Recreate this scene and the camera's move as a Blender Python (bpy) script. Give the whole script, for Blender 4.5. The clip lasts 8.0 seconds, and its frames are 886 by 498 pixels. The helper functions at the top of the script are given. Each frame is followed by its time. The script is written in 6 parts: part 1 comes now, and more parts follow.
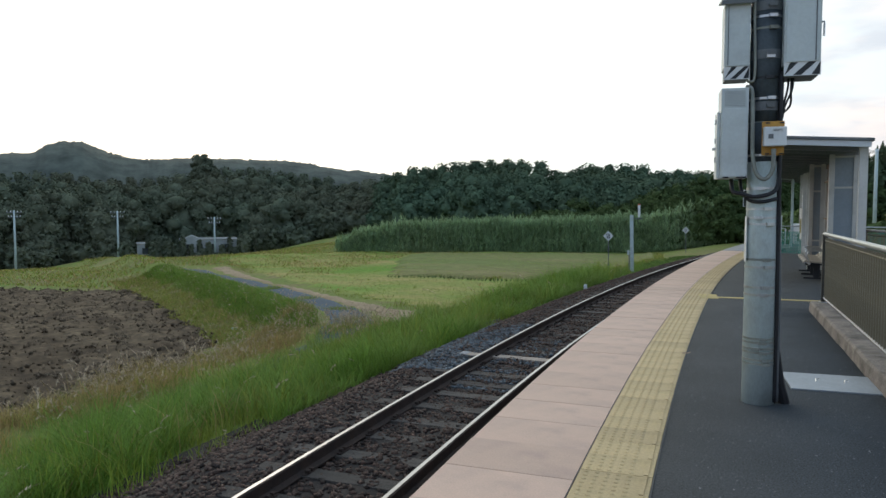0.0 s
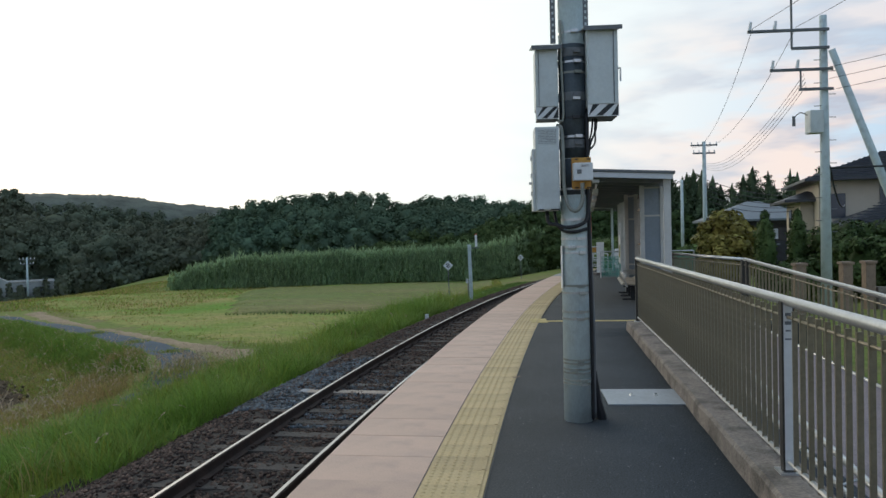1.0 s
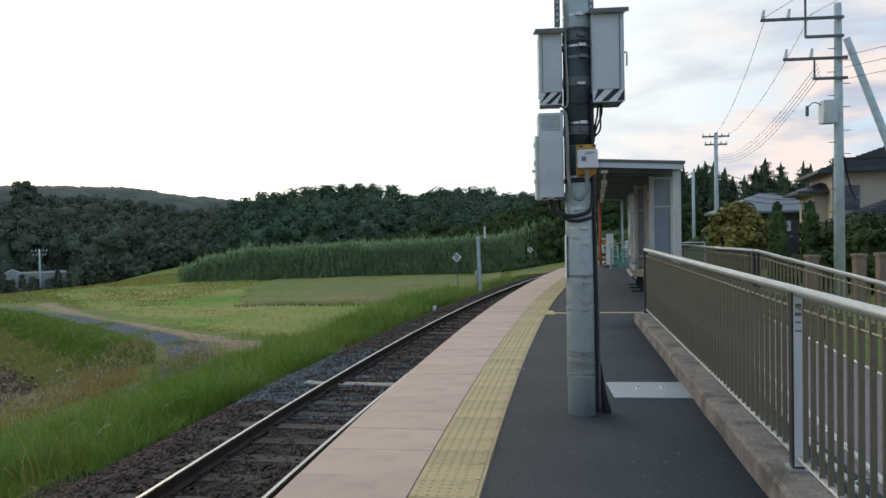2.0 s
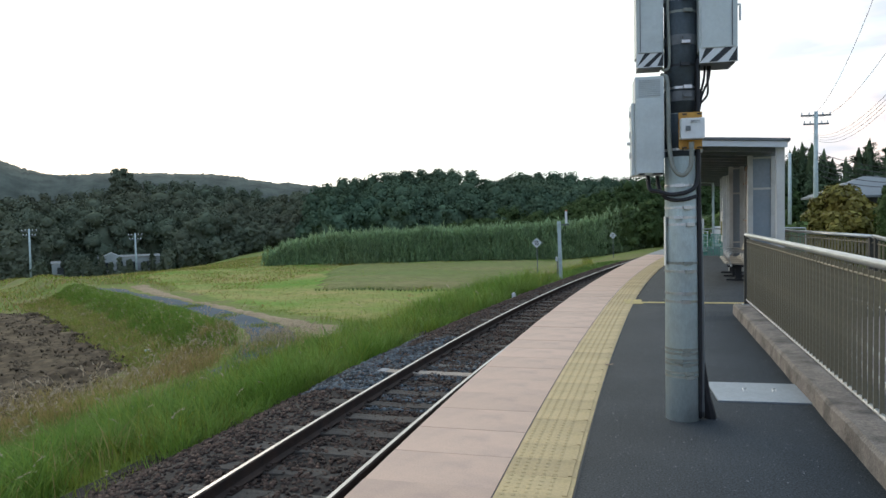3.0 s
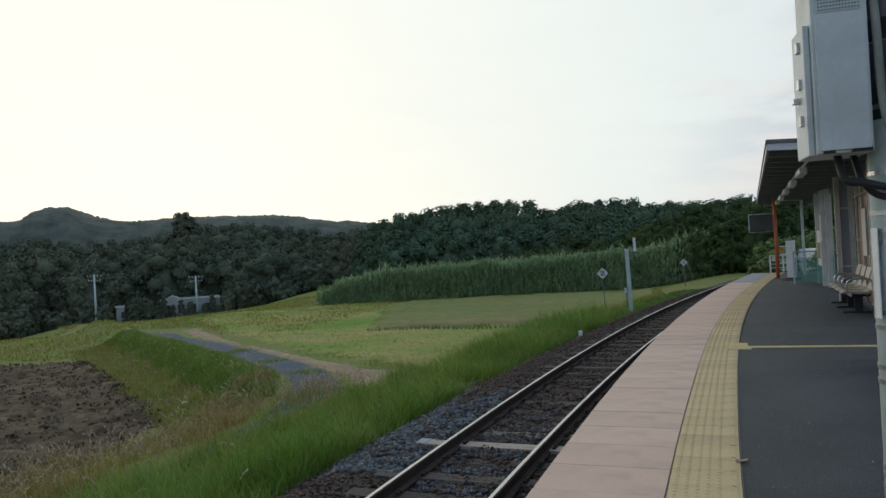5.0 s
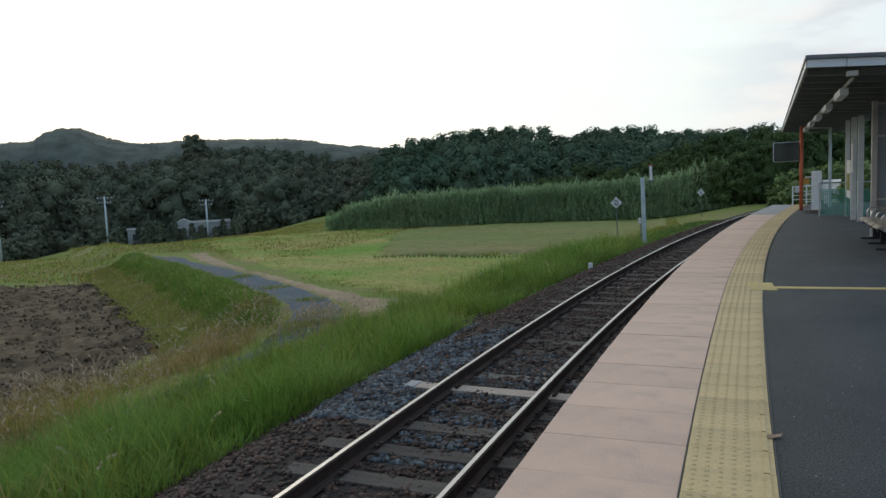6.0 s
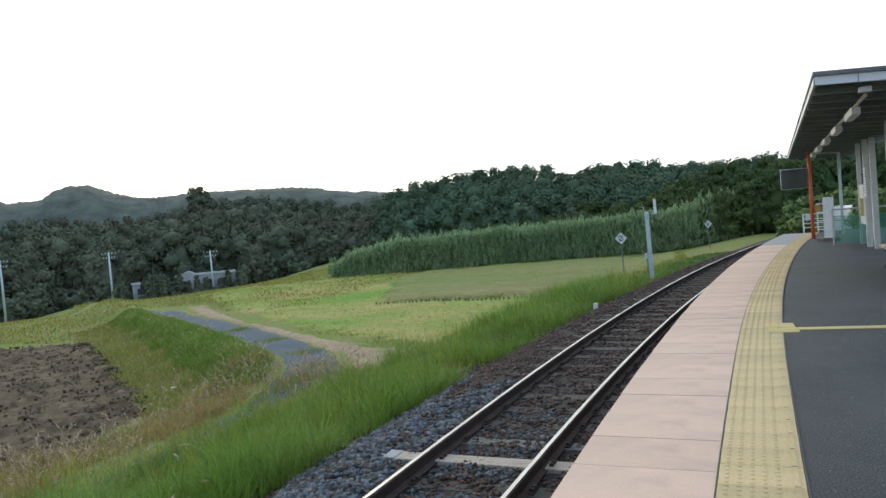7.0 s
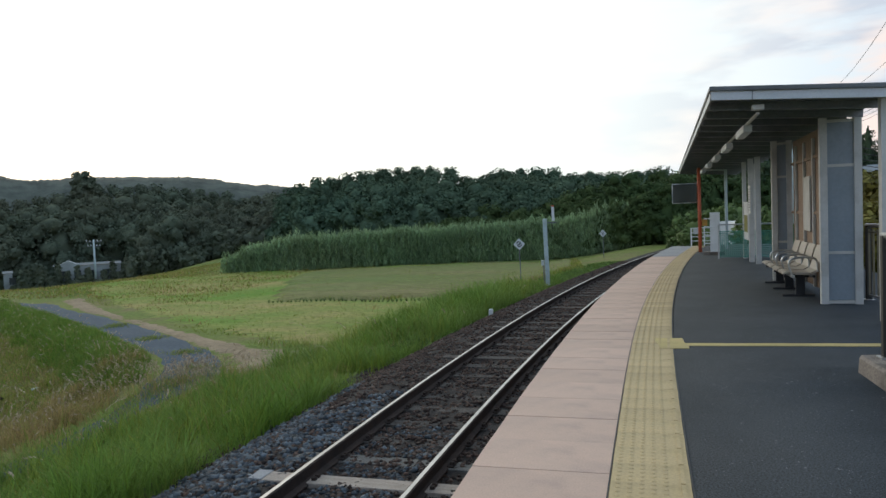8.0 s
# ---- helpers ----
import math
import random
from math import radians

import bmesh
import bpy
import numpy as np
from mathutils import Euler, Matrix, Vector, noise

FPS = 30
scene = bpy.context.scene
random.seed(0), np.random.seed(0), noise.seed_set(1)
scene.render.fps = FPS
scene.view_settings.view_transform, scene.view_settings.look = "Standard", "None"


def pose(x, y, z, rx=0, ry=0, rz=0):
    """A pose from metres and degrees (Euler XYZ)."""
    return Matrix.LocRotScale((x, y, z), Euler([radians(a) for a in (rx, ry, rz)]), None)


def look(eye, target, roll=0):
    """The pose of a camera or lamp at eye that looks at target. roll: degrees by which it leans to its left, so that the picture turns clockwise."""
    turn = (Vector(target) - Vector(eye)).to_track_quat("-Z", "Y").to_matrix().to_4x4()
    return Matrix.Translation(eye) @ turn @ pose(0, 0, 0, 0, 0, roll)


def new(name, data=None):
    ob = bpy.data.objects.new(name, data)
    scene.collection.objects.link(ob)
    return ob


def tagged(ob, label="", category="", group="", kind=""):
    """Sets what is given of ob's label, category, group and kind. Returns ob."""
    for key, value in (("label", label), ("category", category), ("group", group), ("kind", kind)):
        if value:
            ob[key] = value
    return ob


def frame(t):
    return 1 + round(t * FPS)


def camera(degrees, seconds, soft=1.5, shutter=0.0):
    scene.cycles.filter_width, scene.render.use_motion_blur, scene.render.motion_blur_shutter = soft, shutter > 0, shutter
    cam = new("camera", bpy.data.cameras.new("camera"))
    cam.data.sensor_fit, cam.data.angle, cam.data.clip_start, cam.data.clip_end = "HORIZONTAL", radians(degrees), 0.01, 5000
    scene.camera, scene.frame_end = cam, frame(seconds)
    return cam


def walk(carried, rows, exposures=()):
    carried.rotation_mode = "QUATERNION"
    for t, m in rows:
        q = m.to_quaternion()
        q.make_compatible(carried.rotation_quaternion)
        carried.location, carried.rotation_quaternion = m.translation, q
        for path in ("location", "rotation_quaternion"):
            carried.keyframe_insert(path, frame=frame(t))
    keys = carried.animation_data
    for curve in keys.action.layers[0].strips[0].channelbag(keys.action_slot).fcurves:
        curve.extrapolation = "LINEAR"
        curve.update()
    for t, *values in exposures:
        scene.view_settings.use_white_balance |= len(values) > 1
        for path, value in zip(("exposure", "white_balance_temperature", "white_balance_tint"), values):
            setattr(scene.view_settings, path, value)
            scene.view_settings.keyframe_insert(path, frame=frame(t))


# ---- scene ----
cam = camera(63.3, 8.0)
PATH = [
    (0, (-0.732, 1.226, 1.57), (-1.289, 3.143, 1.455), 0.0),
    (0.5, (-0.661, 1.217, 1.588), (-0.906, 3.202, 1.535), -0.6),
    (1, (-0.613, 1.224, 1.594), (-0.746, 3.22, 1.562), -1.3),
    (1.2, (-0.598, 1.235, 1.594), (-0.725, 3.231, 1.557), -1.3),
    (2.3, (-0.524, 1.449, 1.559), (-0.742, 3.435, 1.486), -1.2),
    (2.5, (-0.514, 1.526, 1.564), (-0.825, 3.497, 1.431), -0.6),
    (3, (-0.61, 1.928, 1.527), (-0.99, 3.89, 1.439), -1.2),
    (3.5, (-0.739, 2.44, 1.525), (-1.212, 4.383, 1.487), -3.2),
    (4, (-0.822, 3.012, 1.513), (-1.31, 4.951, 1.466), -2.5),
    (4.5, (-0.876, 3.641, 1.522), (-1.282, 5.598, 1.436), -2.7),
    (4.7, (-0.883, 3.853, 1.515), (-1.418, 5.78, 1.53), -3.6),
    (5.8, (-0.948, 4.967, 1.459), (-1.473, 6.894, 1.36), -2.4),
    (6, (-0.933, 5.14, 1.475), (-1.514, 7.045, 1.284), -2.4),
    (6.5, (-0.918, 5.645, 1.463), (-1.482, 7.554, 1.266), -4.6),
    (7, (-0.87, 6.078, 1.467), (-1.469, 7.984, 1.393), -4.7),
    (7.5, (-0.86, 6.468, 1.443), (-1.281, 8.421, 1.372), -2.1),
    (8, (-0.851, 6.647, 1.469), (-1.187, 8.617, 1.379), -2.2),
]
walk(cam, [(t, look(eye, target, roll)) for t, eye, target, roll in PATH], [(0, -0.03), (0.5, -0.11), (1, -0.2), (2.5, 0.02), (3, 0.2), (3.5, 0.04), (4, -0.42), (4.5, -0.5), (5.8, -0.3), (6, -0.26), (6.5, 0.03), (7, 0.45), (7.5, 0.08), (8, -0.12)])

# ---- world and light: dusk, the sun is behind the hills beyond the fields ----
SUNSET = radians(-38)      # compass angle of the glow, from +y towards +x
world = bpy.data.worlds.new("dusk_sky")
scene.world = world
world.use_nodes = True
wt = world.node_tree
wt.nodes.clear()


def wnode(kind, **props):
    n = wt.nodes.new(kind)
    for k, v in props.items():
        if k == "operation":
            n.operation = v
        elif k == "blend_type":
            n.blend_type = v
    return n


def wlink(a, b):
    wt.links.new(a, b)


w_out = wnode("ShaderNodeOutputWorld")
w_bg = wnode("ShaderNodeBackground")
w_sky = wnode("ShaderNodeTexSky")
w_sky.sky_type = "NISHITA"
w_sky.sun_disc = False
w_sky.sun_elevation = radians(4)
w_sky.sun_rotation = SUNSET
w_sky.air_density, w_sky.dust_density, w_sky.ozone_density = 1.0, 2.0, 1.5
w_co = wnode("ShaderNodeTexCoord")
w_sep = wnode("ShaderNodeSeparateXYZ")
wlink(w_co.outputs["Generated"], w_sep.inputs[0])
# thin cloud veil, brightest towards the glow
w_dot = wnode("ShaderNodeVectorMath", operation="DOT_PRODUCT")
wlink(w_co.outputs["Generated"], w_dot.inputs[0])
w_dot.inputs[1].default_value = (math.sin(SUNSET), math.cos(SUNSET), 0.25)
w_ramp = wnode("ShaderNodeValToRGB")
wlink(w_dot.outputs["Value"], w_ramp.inputs[0])
cr = w_ramp.color_ramp
cr.elements[0].position, cr.elements[0].color = 0.0, (0.44, 0.63, 0.92, 1)
cr.elements[1].position, cr.elements[1].color = 1.0, (1.29, 1.32, 1.22, 1)
e = cr.elements.new(0.40)
e.color = (0.60, 0.80, 1.00, 1)
e = cr.elements.new(0.64)
e.color = (0.97, 1.05, 1.09, 1)
e = cr.elements.new(0.80)
e.color = (1.11, 1.20, 1.17, 1)
# clouds: long low streaks, grey below and pink where the light still reaches
w_map = wnode("ShaderNodeMapping")
wlink(w_co.outputs["Generated"], w_map.inputs["Vector"])
w_map.inputs["Scale"].default_value = (1.9, 1.9, 7.5)
w_map.inputs["Location"].default_value = (0.35, 0.1, 0.55)
w_n = wnode("ShaderNodeTexNoise")
wlink(w_map.outputs[0], w_n.inputs["Vector"])
w_n.inputs["Scale"].default_value, w_n.inputs["Detail"].default_value, w_n.inputs["Roughness"].default_value = 2.2, 6, 0.52
w_mask = wnode("ShaderNodeMapRange")
wlink(w_n.outputs["Fac"], w_mask.inputs[0])
w_mask.inputs[1].default_value, w_mask.inputs[2].default_value = 0.43, 0.54
w_n2 = wnode("ShaderNodeTexNoise")
wlink(w_map.outputs[0], w_n2.inputs["Vector"])
w_n2.inputs["Scale"].default_value, w_n2.inputs["Detail"].default_value = 3.4, 4
w_cc = wnode("ShaderNodeValToRGB")
wlink(w_n2.outputs["Fac"], w_cc.inputs[0])
w_cc.color_ramp.elements[0].position, w_cc.color_ramp.elements[0].color = 0.42, (0.60, 0.63, 0.74, 1)
w_cc.color_ramp.elements[1].position, w_cc.color_ramp.elements[1].color = 0.58, (1.10, 0.93, 0.86, 1)
# clouds thin out high up and towards the glow
w_h = wnode("ShaderNodeMapRange")
wlink(w_sep.outputs["Z"], w_h.inputs[0])
w_h.inputs[1].default_value, w_h.inputs[2].default_value, w_h.inputs[3].default_value, w_h.inputs[4].default_value = 0.17, 0.36, 0.95, 0.05
w_g = wnode("ShaderNodeMapRange")
wlink(w_dot.outputs["Value"], w_g.inputs[0])
w_g.inputs[1].default_value, w_g.inputs[2].default_value, w_g.inputs[3].default_value, w_g.inputs[4].default_value = 0.52, 0.80, 1.0, 0.06
w_m1 = wnode("ShaderNodeMath", operation="MULTIPLY")
wlink(w_mask.outputs[0], w_m1.inputs[0])
wlink(w_h.outputs[0], w_m1.inputs[1])
w_m2 = wnode("ShaderNodeMath", operation="MULTIPLY")
wlink(w_m1.outputs[0], w_m2.inputs[0])
wlink(w_g.outputs[0], w_m2.inputs[1])
w_mix = wnode("ShaderNodeMix")
w_mix.data_type = "RGBA"
wlink(w_m2.outputs[0], w_mix.inputs["Factor"])
wlink(w_ramp.outputs[0], w_mix.inputs[6])
wlink(w_cc.outputs[0], w_mix.inputs[7])
# the clear sky behind the veil
w_sc = wnode("ShaderNodeVectorMath", operation="SCALE")
wlink(w_sky.outputs[0], w_sc.inputs[0])
w_sc.inputs["Scale"].default_value = 0.012
w_add = wnode("ShaderNodeMix")
w_add.data_type, w_add.blend_type = "RGBA", "ADD"
w_add.inputs["Factor"].default_value = 1.0
wlink(w_mix.outputs[2], w_add.inputs[6])
wlink(w_sc.outputs[0], w_add.inputs[7])
wlink(w_add.outputs[2], w_bg.inputs["Color"])
w_bg.inputs["Strength"].default_value = 1.0
wlink(w_bg.outputs[0], w_out.inputs[0])

sun = new("sun", bpy.data.lights.new("sun", "SUN"))
sun.data.energy, sun.data.angle, sun.data.color = 0.5, radians(25), (1.0, 0.86, 0.72)
sun.matrix_world = look((60 * math.sin(SUNSET), 60 * math.cos(SUNSET), 14), (0, 0, 0))


# ---- materials ----
def material(name, colour, colour2=None, rough=0.7, metal=0.0, scale=6.0, fine=60.0, bump=0.2, spread=0.25, bump_scale=None, stretch=(1, 1, 1), spec=0.4, rand=0.0, island=0.0, dirt=None, dirt_amount=0.0, dirt_scale=1.5, leafy=0.0):
    """A surface with large stains, fine grain and relief."""
    m = bpy.data.materials.new(name)
    m.use_nodes = True
    t = m.node_tree
    b = t.nodes["Principled BSDF"]
    b.inputs["Roughness"].default_value, b.inputs["Metallic"].default_value = rough, metal
    b.inputs["Specular IOR Level"].default_value = spec
    co = t.nodes.new("ShaderNodeTexCoord")
    mp = t.nodes.new("ShaderNodeMapping")
    mp.inputs["Scale"].default_value = stretch
    t.links.new(co.outputs["Object"], mp.inputs[0])
    n1, n2 = t.nodes.new("ShaderNodeTexNoise"), t.nodes.new("ShaderNodeTexNoise")
    for n, s, d in ((n1, scale, 5), (n2, fine, 4)):
        t.links.new(mp.outputs[0], n.inputs["Vector"])
        n.inputs["Scale"].default_value, n.inputs["Detail"].default_value, n.inputs["Roughness"].default_value = s, d, 0.6
    colour2 = colour2 or tuple(c * 0.6 for c in colour)
    r1 = t.nodes.new("ShaderNodeMapRange")
    t.links.new(n1.outputs["Fac"], r1.inputs[0])
    r1.inputs[1].default_value, r1.inputs[2].default_value = 0.35, 0.68
    mix = t.nodes.new("ShaderNodeMix")
    mix.data_type = "RGBA"
    t.links.new(r1.outputs[0], mix.inputs["Factor"])
    mix.inputs[6].default_value, mix.inputs[7].default_value = (*colour, 1), (*colour2, 1)
    last = mix.outputs[2]
    if dirt:
        n3 = t.nodes.new("ShaderNodeTexNoise")
        t.links.new(co.outputs["Object"], n3.inputs["Vector"])
        n3.inputs["Scale"].default_value, n3.inputs["Detail"].default_value = dirt_scale, 8
        r3 = t.nodes.new("ShaderNodeMapRange")
        t.links.new(n3.outputs["Fac"], r3.inputs[0])
        r3.inputs[1].default_value, r3.inputs[2].default_value, r3.inputs[4].default_value = 0.48, 0.68, dirt_amount
        mx = t.nodes.new("ShaderNodeMix")
        mx.data_type = "RGBA"
        t.links.new(r3.outputs[0], mx.inputs["Factor"])
        t.links.new(last, mx.inputs[6])
        mx.inputs[7].default_value = (*dirt, 1)
        last = mx.outputs[2]
    # fine grain and variation from piece to piece, as a brightness factor
    grain = t.nodes.new("ShaderNodeMapRange")
    t.links.new(n2.outputs["Fac"], grain.inputs[0])
    grain.inputs[1].default_value, grain.inputs[2].default_value = 0.3, 0.7
    grain.inputs[3].default_value, grain.inputs[4].default_value = 1 - spread, 1 + spread
    value = grain.outputs[0]
    for amount, node, socket in ((rand, "ShaderNodeObjectInfo", "Random"), (island, "ShaderNodeNewGeometry", "Random Per Island")):
        if amount:
            src = t.nodes.new(node)
            r = t.nodes.new("ShaderNodeMapRange")
            t.links.new(src.outputs[socket], r.inputs[0])
            r.inputs[3].default_value, r.inputs[4].default_value = 1 - amount, 1 + amount
            mu = t.nodes.new("ShaderNodeMath")
            mu.operation = "MULTIPLY"
            t.links.new(value, mu.inputs[0])
            t.links.new(r.outputs[0], mu.inputs[1])
            value = mu.outputs[0]
    sc = t.nodes.new("ShaderNodeVectorMath")
    sc.operation = "SCALE"
    t.links.new(last, sc.inputs[0])
    t.links.new(value, sc.inputs["Scale"])
    t.links.new(sc.outputs[0], b.inputs["Base Color"])
    if bump:
        bp = t.nodes.new("ShaderNodeBump")
        bp.inputs["Strength"].default_value, bp.inputs["Distance"].default_value = bump, 0.01
        t.links.new(n2.outputs["Fac"], bp.inputs["Height"])
        t.links.new(bp.outputs[0], b.inputs["Normal"])
    if leafy:
        tr, ms = t.nodes.new("ShaderNodeBsdfTranslucent"), t.nodes.new("ShaderNodeMixShader")
        t.links.new(sc.outputs[0], tr.inputs["Color"])
        ms.inputs[0].default_value = leafy
        t.links.new(b.outputs[0], ms.inputs[1])
        t.links.new(tr.outputs[0], ms.inputs[2])
        t.links.new(ms.outputs[0], t.nodes["Material Output"].inputs["Surface"])
    return m


M = {}
M["asphalt"] = material("asphalt", (0.023, 0.030, 0.036), (0.036, 0.044, 0.051), 0.85, fine=85, scale=1.2, bump=0.7, spread=1.0, dirt=(0.055, 0.061, 0.066), dirt_amount=0.35, dirt_scale=0.7)
M["slab"] = material("pink_concrete", (0.60, 0.405, 0.30), (0.53, 0.365, 0.275), 0.72, fine=90, scale=3, bump=0.15, spread=0.09, rand=0.09, dirt=(0.40, 0.28, 0.225), dirt_amount=0.7, dirt_scale=2.2)
M["grey_slab"] = material("grey_concrete", (0.33, 0.33, 0.33), (0.25, 0.25, 0.25), 0.8, fine=90, scale=3, bump=0.2, spread=0.12, rand=0.08)
M["tactile"] = material("yellow_tile", (0.53, 0.385, 0.19), (0.45, 0.335, 0.175), 0.7, fine=60, scale=4, bump=0.15, spread=0.12, rand=0.09, dirt=(0.25, 0.20, 0.09), dirt_amount=0.5, dirt_scale=3)
M["line"] = material("yellow_line_paint", (0.50, 0.38, 0.14), (0.42, 0.32, 0.13), 0.7, fine=70, scale=3, bump=0.1, spread=0.1, rand=0.08)
M["kerb"] = material("weathered_concrete", (0.27, 0.23, 0.19), (0.17, 0.14, 0.12), 0.9, fine=50, scale=3, bump=0.6, spread=0.3, dirt=(0.07, 0.06, 0.05), dirt_amount=0.8, dirt_scale=4)
M["wall"] = material("platform_wall_concrete", (0.13, 0.12, 0.11), (0.07, 0.065, 0.06), 0.9, fine=30, scale=2, bump=0.4, spread=0.25)
M["pole"] = material("grey_pole_concrete", (0.50, 0.58, 0.57), (0.43, 0.505, 0.50), 0.8, fine=80, scale=2.5, bump=0.2, spread=0.1, stretch=(1, 1, 0.4), dirt=(0.26, 0.27, 0.265), dirt_amount=0.4, dirt_scale=5)
M["box"] = material("grey_enamel", (0.57, 0.61, 0.595), (0.52, 0.56, 0.545), 0.45, fine=40, scale=2, bump=0.05, spread=0.05, dirt=(0.30, 0.31, 0.30), dirt_amount=0.35, dirt_scale=3)
M["box_dark"] = material("dark_grey_enamel", (0.16, 0.17, 0.175), None, 0.5, fine=40, scale=2, bump=0.05, spread=0.1)
M["black"] = material("black_rubber", (0.018, 0.018, 0.02), None, 0.55, fine=60, scale=3, bump=0.1, spread=0.2)
M["black_paint"] = material("black_paint", (0.03, 0.032, 0.035), None, 0.55, fine=60, scale=3, bump=0.1, spread=0.2)
M["orange"] = material("orange_paint", (0.52, 0.27, 0.05), (0.40, 0.20, 0.04), 0.55, fine=60, scale=5, bump=0.1, spread=0.12)
M["white"] = material("white_paint", (0.72, 0.73, 0.72), (0.62, 0.63, 0.62), 0.5, fine=40, scale=3, bump=0.05, spread=0.05)
M["bag"] = material("pale_plastic_bag", (0.42, 0.48, 0.42), (0.34, 0.40, 0.35), 0.5, fine=40, scale=8, bump=0.4, spread=0.15)
M["conduit"] = material("grey_green_conduit", (0.27, 0.28, 0.24), None, 0.5, fine=60, scale=4, bump=0.1, spread=0.1)
M["steel"] = material("stainless_band", (0.55, 0.56, 0.56), (0.42, 0.43, 0.43), 0.32, 0.9, fine=60, scale=6, bump=0.05, spread=0.1)
M["fence"] = material("bronze_fence_steel", (0.235, 0.205, 0.14), (0.19, 0.165, 0.115), 0.38, 0.45, fine=50, scale=3, bump=0.08, spread=0.12)
M["post_dark"] = material("dark_post_steel", (0.06, 0.058, 0.052), (0.045, 0.043, 0.04), 0.45, 0.4, fine=50, scale=3, bump=0.08, spread=0.12)
M["handrail"] = material("satin_steel_handrail", (0.55, 0.56, 0.56), (0.45, 0.46, 0.46), 0.38, 0.75, fine=50, scale=4, bump=0.05, spread=0.08)
M["ivory"] = material("ivory_coated_steel", (0.54, 0.53, 0.49), (0.48, 0.47, 0.43), 0.5, fine=40, scale=2, bump=0.05, spread=0.06, dirt=(0.33, 0.31, 0.27), dirt_amount=0.35, dirt_scale=4)
M["roof_sheet"] = material("galvanised_roof_sheet", (0.21, 0.22, 0.225), (0.15, 0.16, 0.165), 0.32, 0.4, fine=30, scale=1.5, bump=0.1, spread=0.15)
M["trim"] = material("grey_roof_trim", (0.58, 0.60, 0.61), (0.52, 0.54, 0.55), 0.5, fine=40, scale=2, bump=0.05, spread=0.06)
M["pane"] = material("frosted_grey_panel", (0.25, 0.29, 0.32), (0.21, 0.25, 0.275), 0.3, fine=20, scale=1.2, bump=0.03, spread=0.06)
M["wood"] = material("brown_wall_boards", (0.30, 0.20, 0.13), (0.21, 0.14, 0.095), 0.65, fine=50, scale=3, bump=0.2, spread=0.2, stretch=(6, 6, 0.6))
M["seat"] = material("beige_moulded_seat", (0.42, 0.37, 0.30), (0.37, 0.33, 0.27), 0.45, fine=40, scale=3, bump=0.05, spread=0.06)
M["rail"] = material("rusty_rail_steel", (0.060, 0.036, 0.026), (0.036, 0.025, 0.020), 0.85, 0.1, fine=60, scale=6, bump=0.3, spread=0.25)
M["rail_top"] = material("polished_rail_head", (0.46, 0.45, 0.45), (0.36, 0.35, 0.35), 0.34, 0.9, fine=60, scale=5, bump=0.05, spread=0.08, stretch=(1, 0.1, 1))
M["sleeper"] = material("dark_timber_sleeper", (0.085, 0.072, 0.06), (0.05, 0.043, 0.037), 0.9, fine=40, scale=4, bump=0.6, spread=0.35, stretch=(1, 5, 1), rand=0.25)
M["sleeper_dull"] = material("grey_timber_sleeper", (0.17, 0.16, 0.14), (0.10, 0.09, 0.08), 0.9, fine=40, scale=4, bump=0.6, spread=0.3, stretch=(1, 5, 1))
M["sleeper_new"] = material("pale_timber_sleeper", (0.44, 0.36, 0.29), (0.30, 0.24, 0.19), 0.85, fine=40, scale=4, bump=0.5, spread=0.25, stretch=(1, 5, 1))
# darker than the stones: the shade in their gaps is painted in
M["bed"] = material("shade_dark_track_bed", (0.016, 0.012, 0.010), (0.030, 0.023, 0.019), 0.9, fine=26, scale=9, bump=1.0, spread=0.55)
M["stone"] = material("ballast_stone", (0.088, 0.052, 0.037), (0.040, 0.025, 0.018), 0.85, fine=30, scale=12, bump=0.4, spread=0.2, island=0.7)
M["stone_blue"] = material("fresh_blue_ballast", (0.088, 0.104, 0.115), (0.04, 0.048, 0.055), 0.8, fine=30, scale=12, bump=0.4, spread=0.2, island=0.75)
M["ground"] = material("field_turf", (0.115, 0.175, 0.034), (0.195, 0.20, 0.055), 0.95, fine=5, scale=0.16, bump=0.4, spread=0.3, dirt=(0.20, 0.155, 0.075), dirt_amount=0.8, dirt_scale=0.4, spec=0.12)
M["soil"] = material("ploughed_soil", (0.060, 0.042, 0.026), (0.125, 0.092, 0.056), 0.95, fine=3.2, scale=0.5, bump=1.0, spread=0.6, spec=0.12)
M["clod"] = material("earth_clods", (0.090, 0.067, 0.045), (0.135, 0.102, 0.068), 0.95, fine=12, scale=3, bump=0.4, spread=0.3, island=0.5, spec=0.1)
M["road_gravel"] = material("blue_grey_gravel_road", (0.082, 0.108, 0.130), (0.07, 0.090, 0.106), 0.9, fine=9, scale=0.8, bump=0.4, spread=0.25, spec=0.12)
M["sand"] = material("dry_sandy_verge", (0.34, 0.255, 0.165), (0.26, 0.195, 0.12), 0.95, fine=7, scale=0.7, bump=0.5, spread=0.25, spec=0.12)
M["paddy"] = material("cut_rice_field", (0.125, 0.235, 0.030), (0.33, 0.265, 0.10), 0.95, fine=4, scale=0.16, bump=0.5, spread=0.3, stretch=(1, 1.8, 1), spec=0.12)
M["moss"] = material("yellow_green_moss", (0.20, 0.24, 0.04), (0.15, 0.16, 0.035), 0.9, fine=6, scale=1.5, bump=0, spread=0.2, island=0.4, spec=0.1)
M["grass"] = material("green_grass_blades", (0.140, 0.245, 0.036), (0.19, 0.28, 0.06), 0.6, fine=2, scale=0.5, bump=0, spread=0.15, island=0.35, spec=0.12, leafy=0.35)
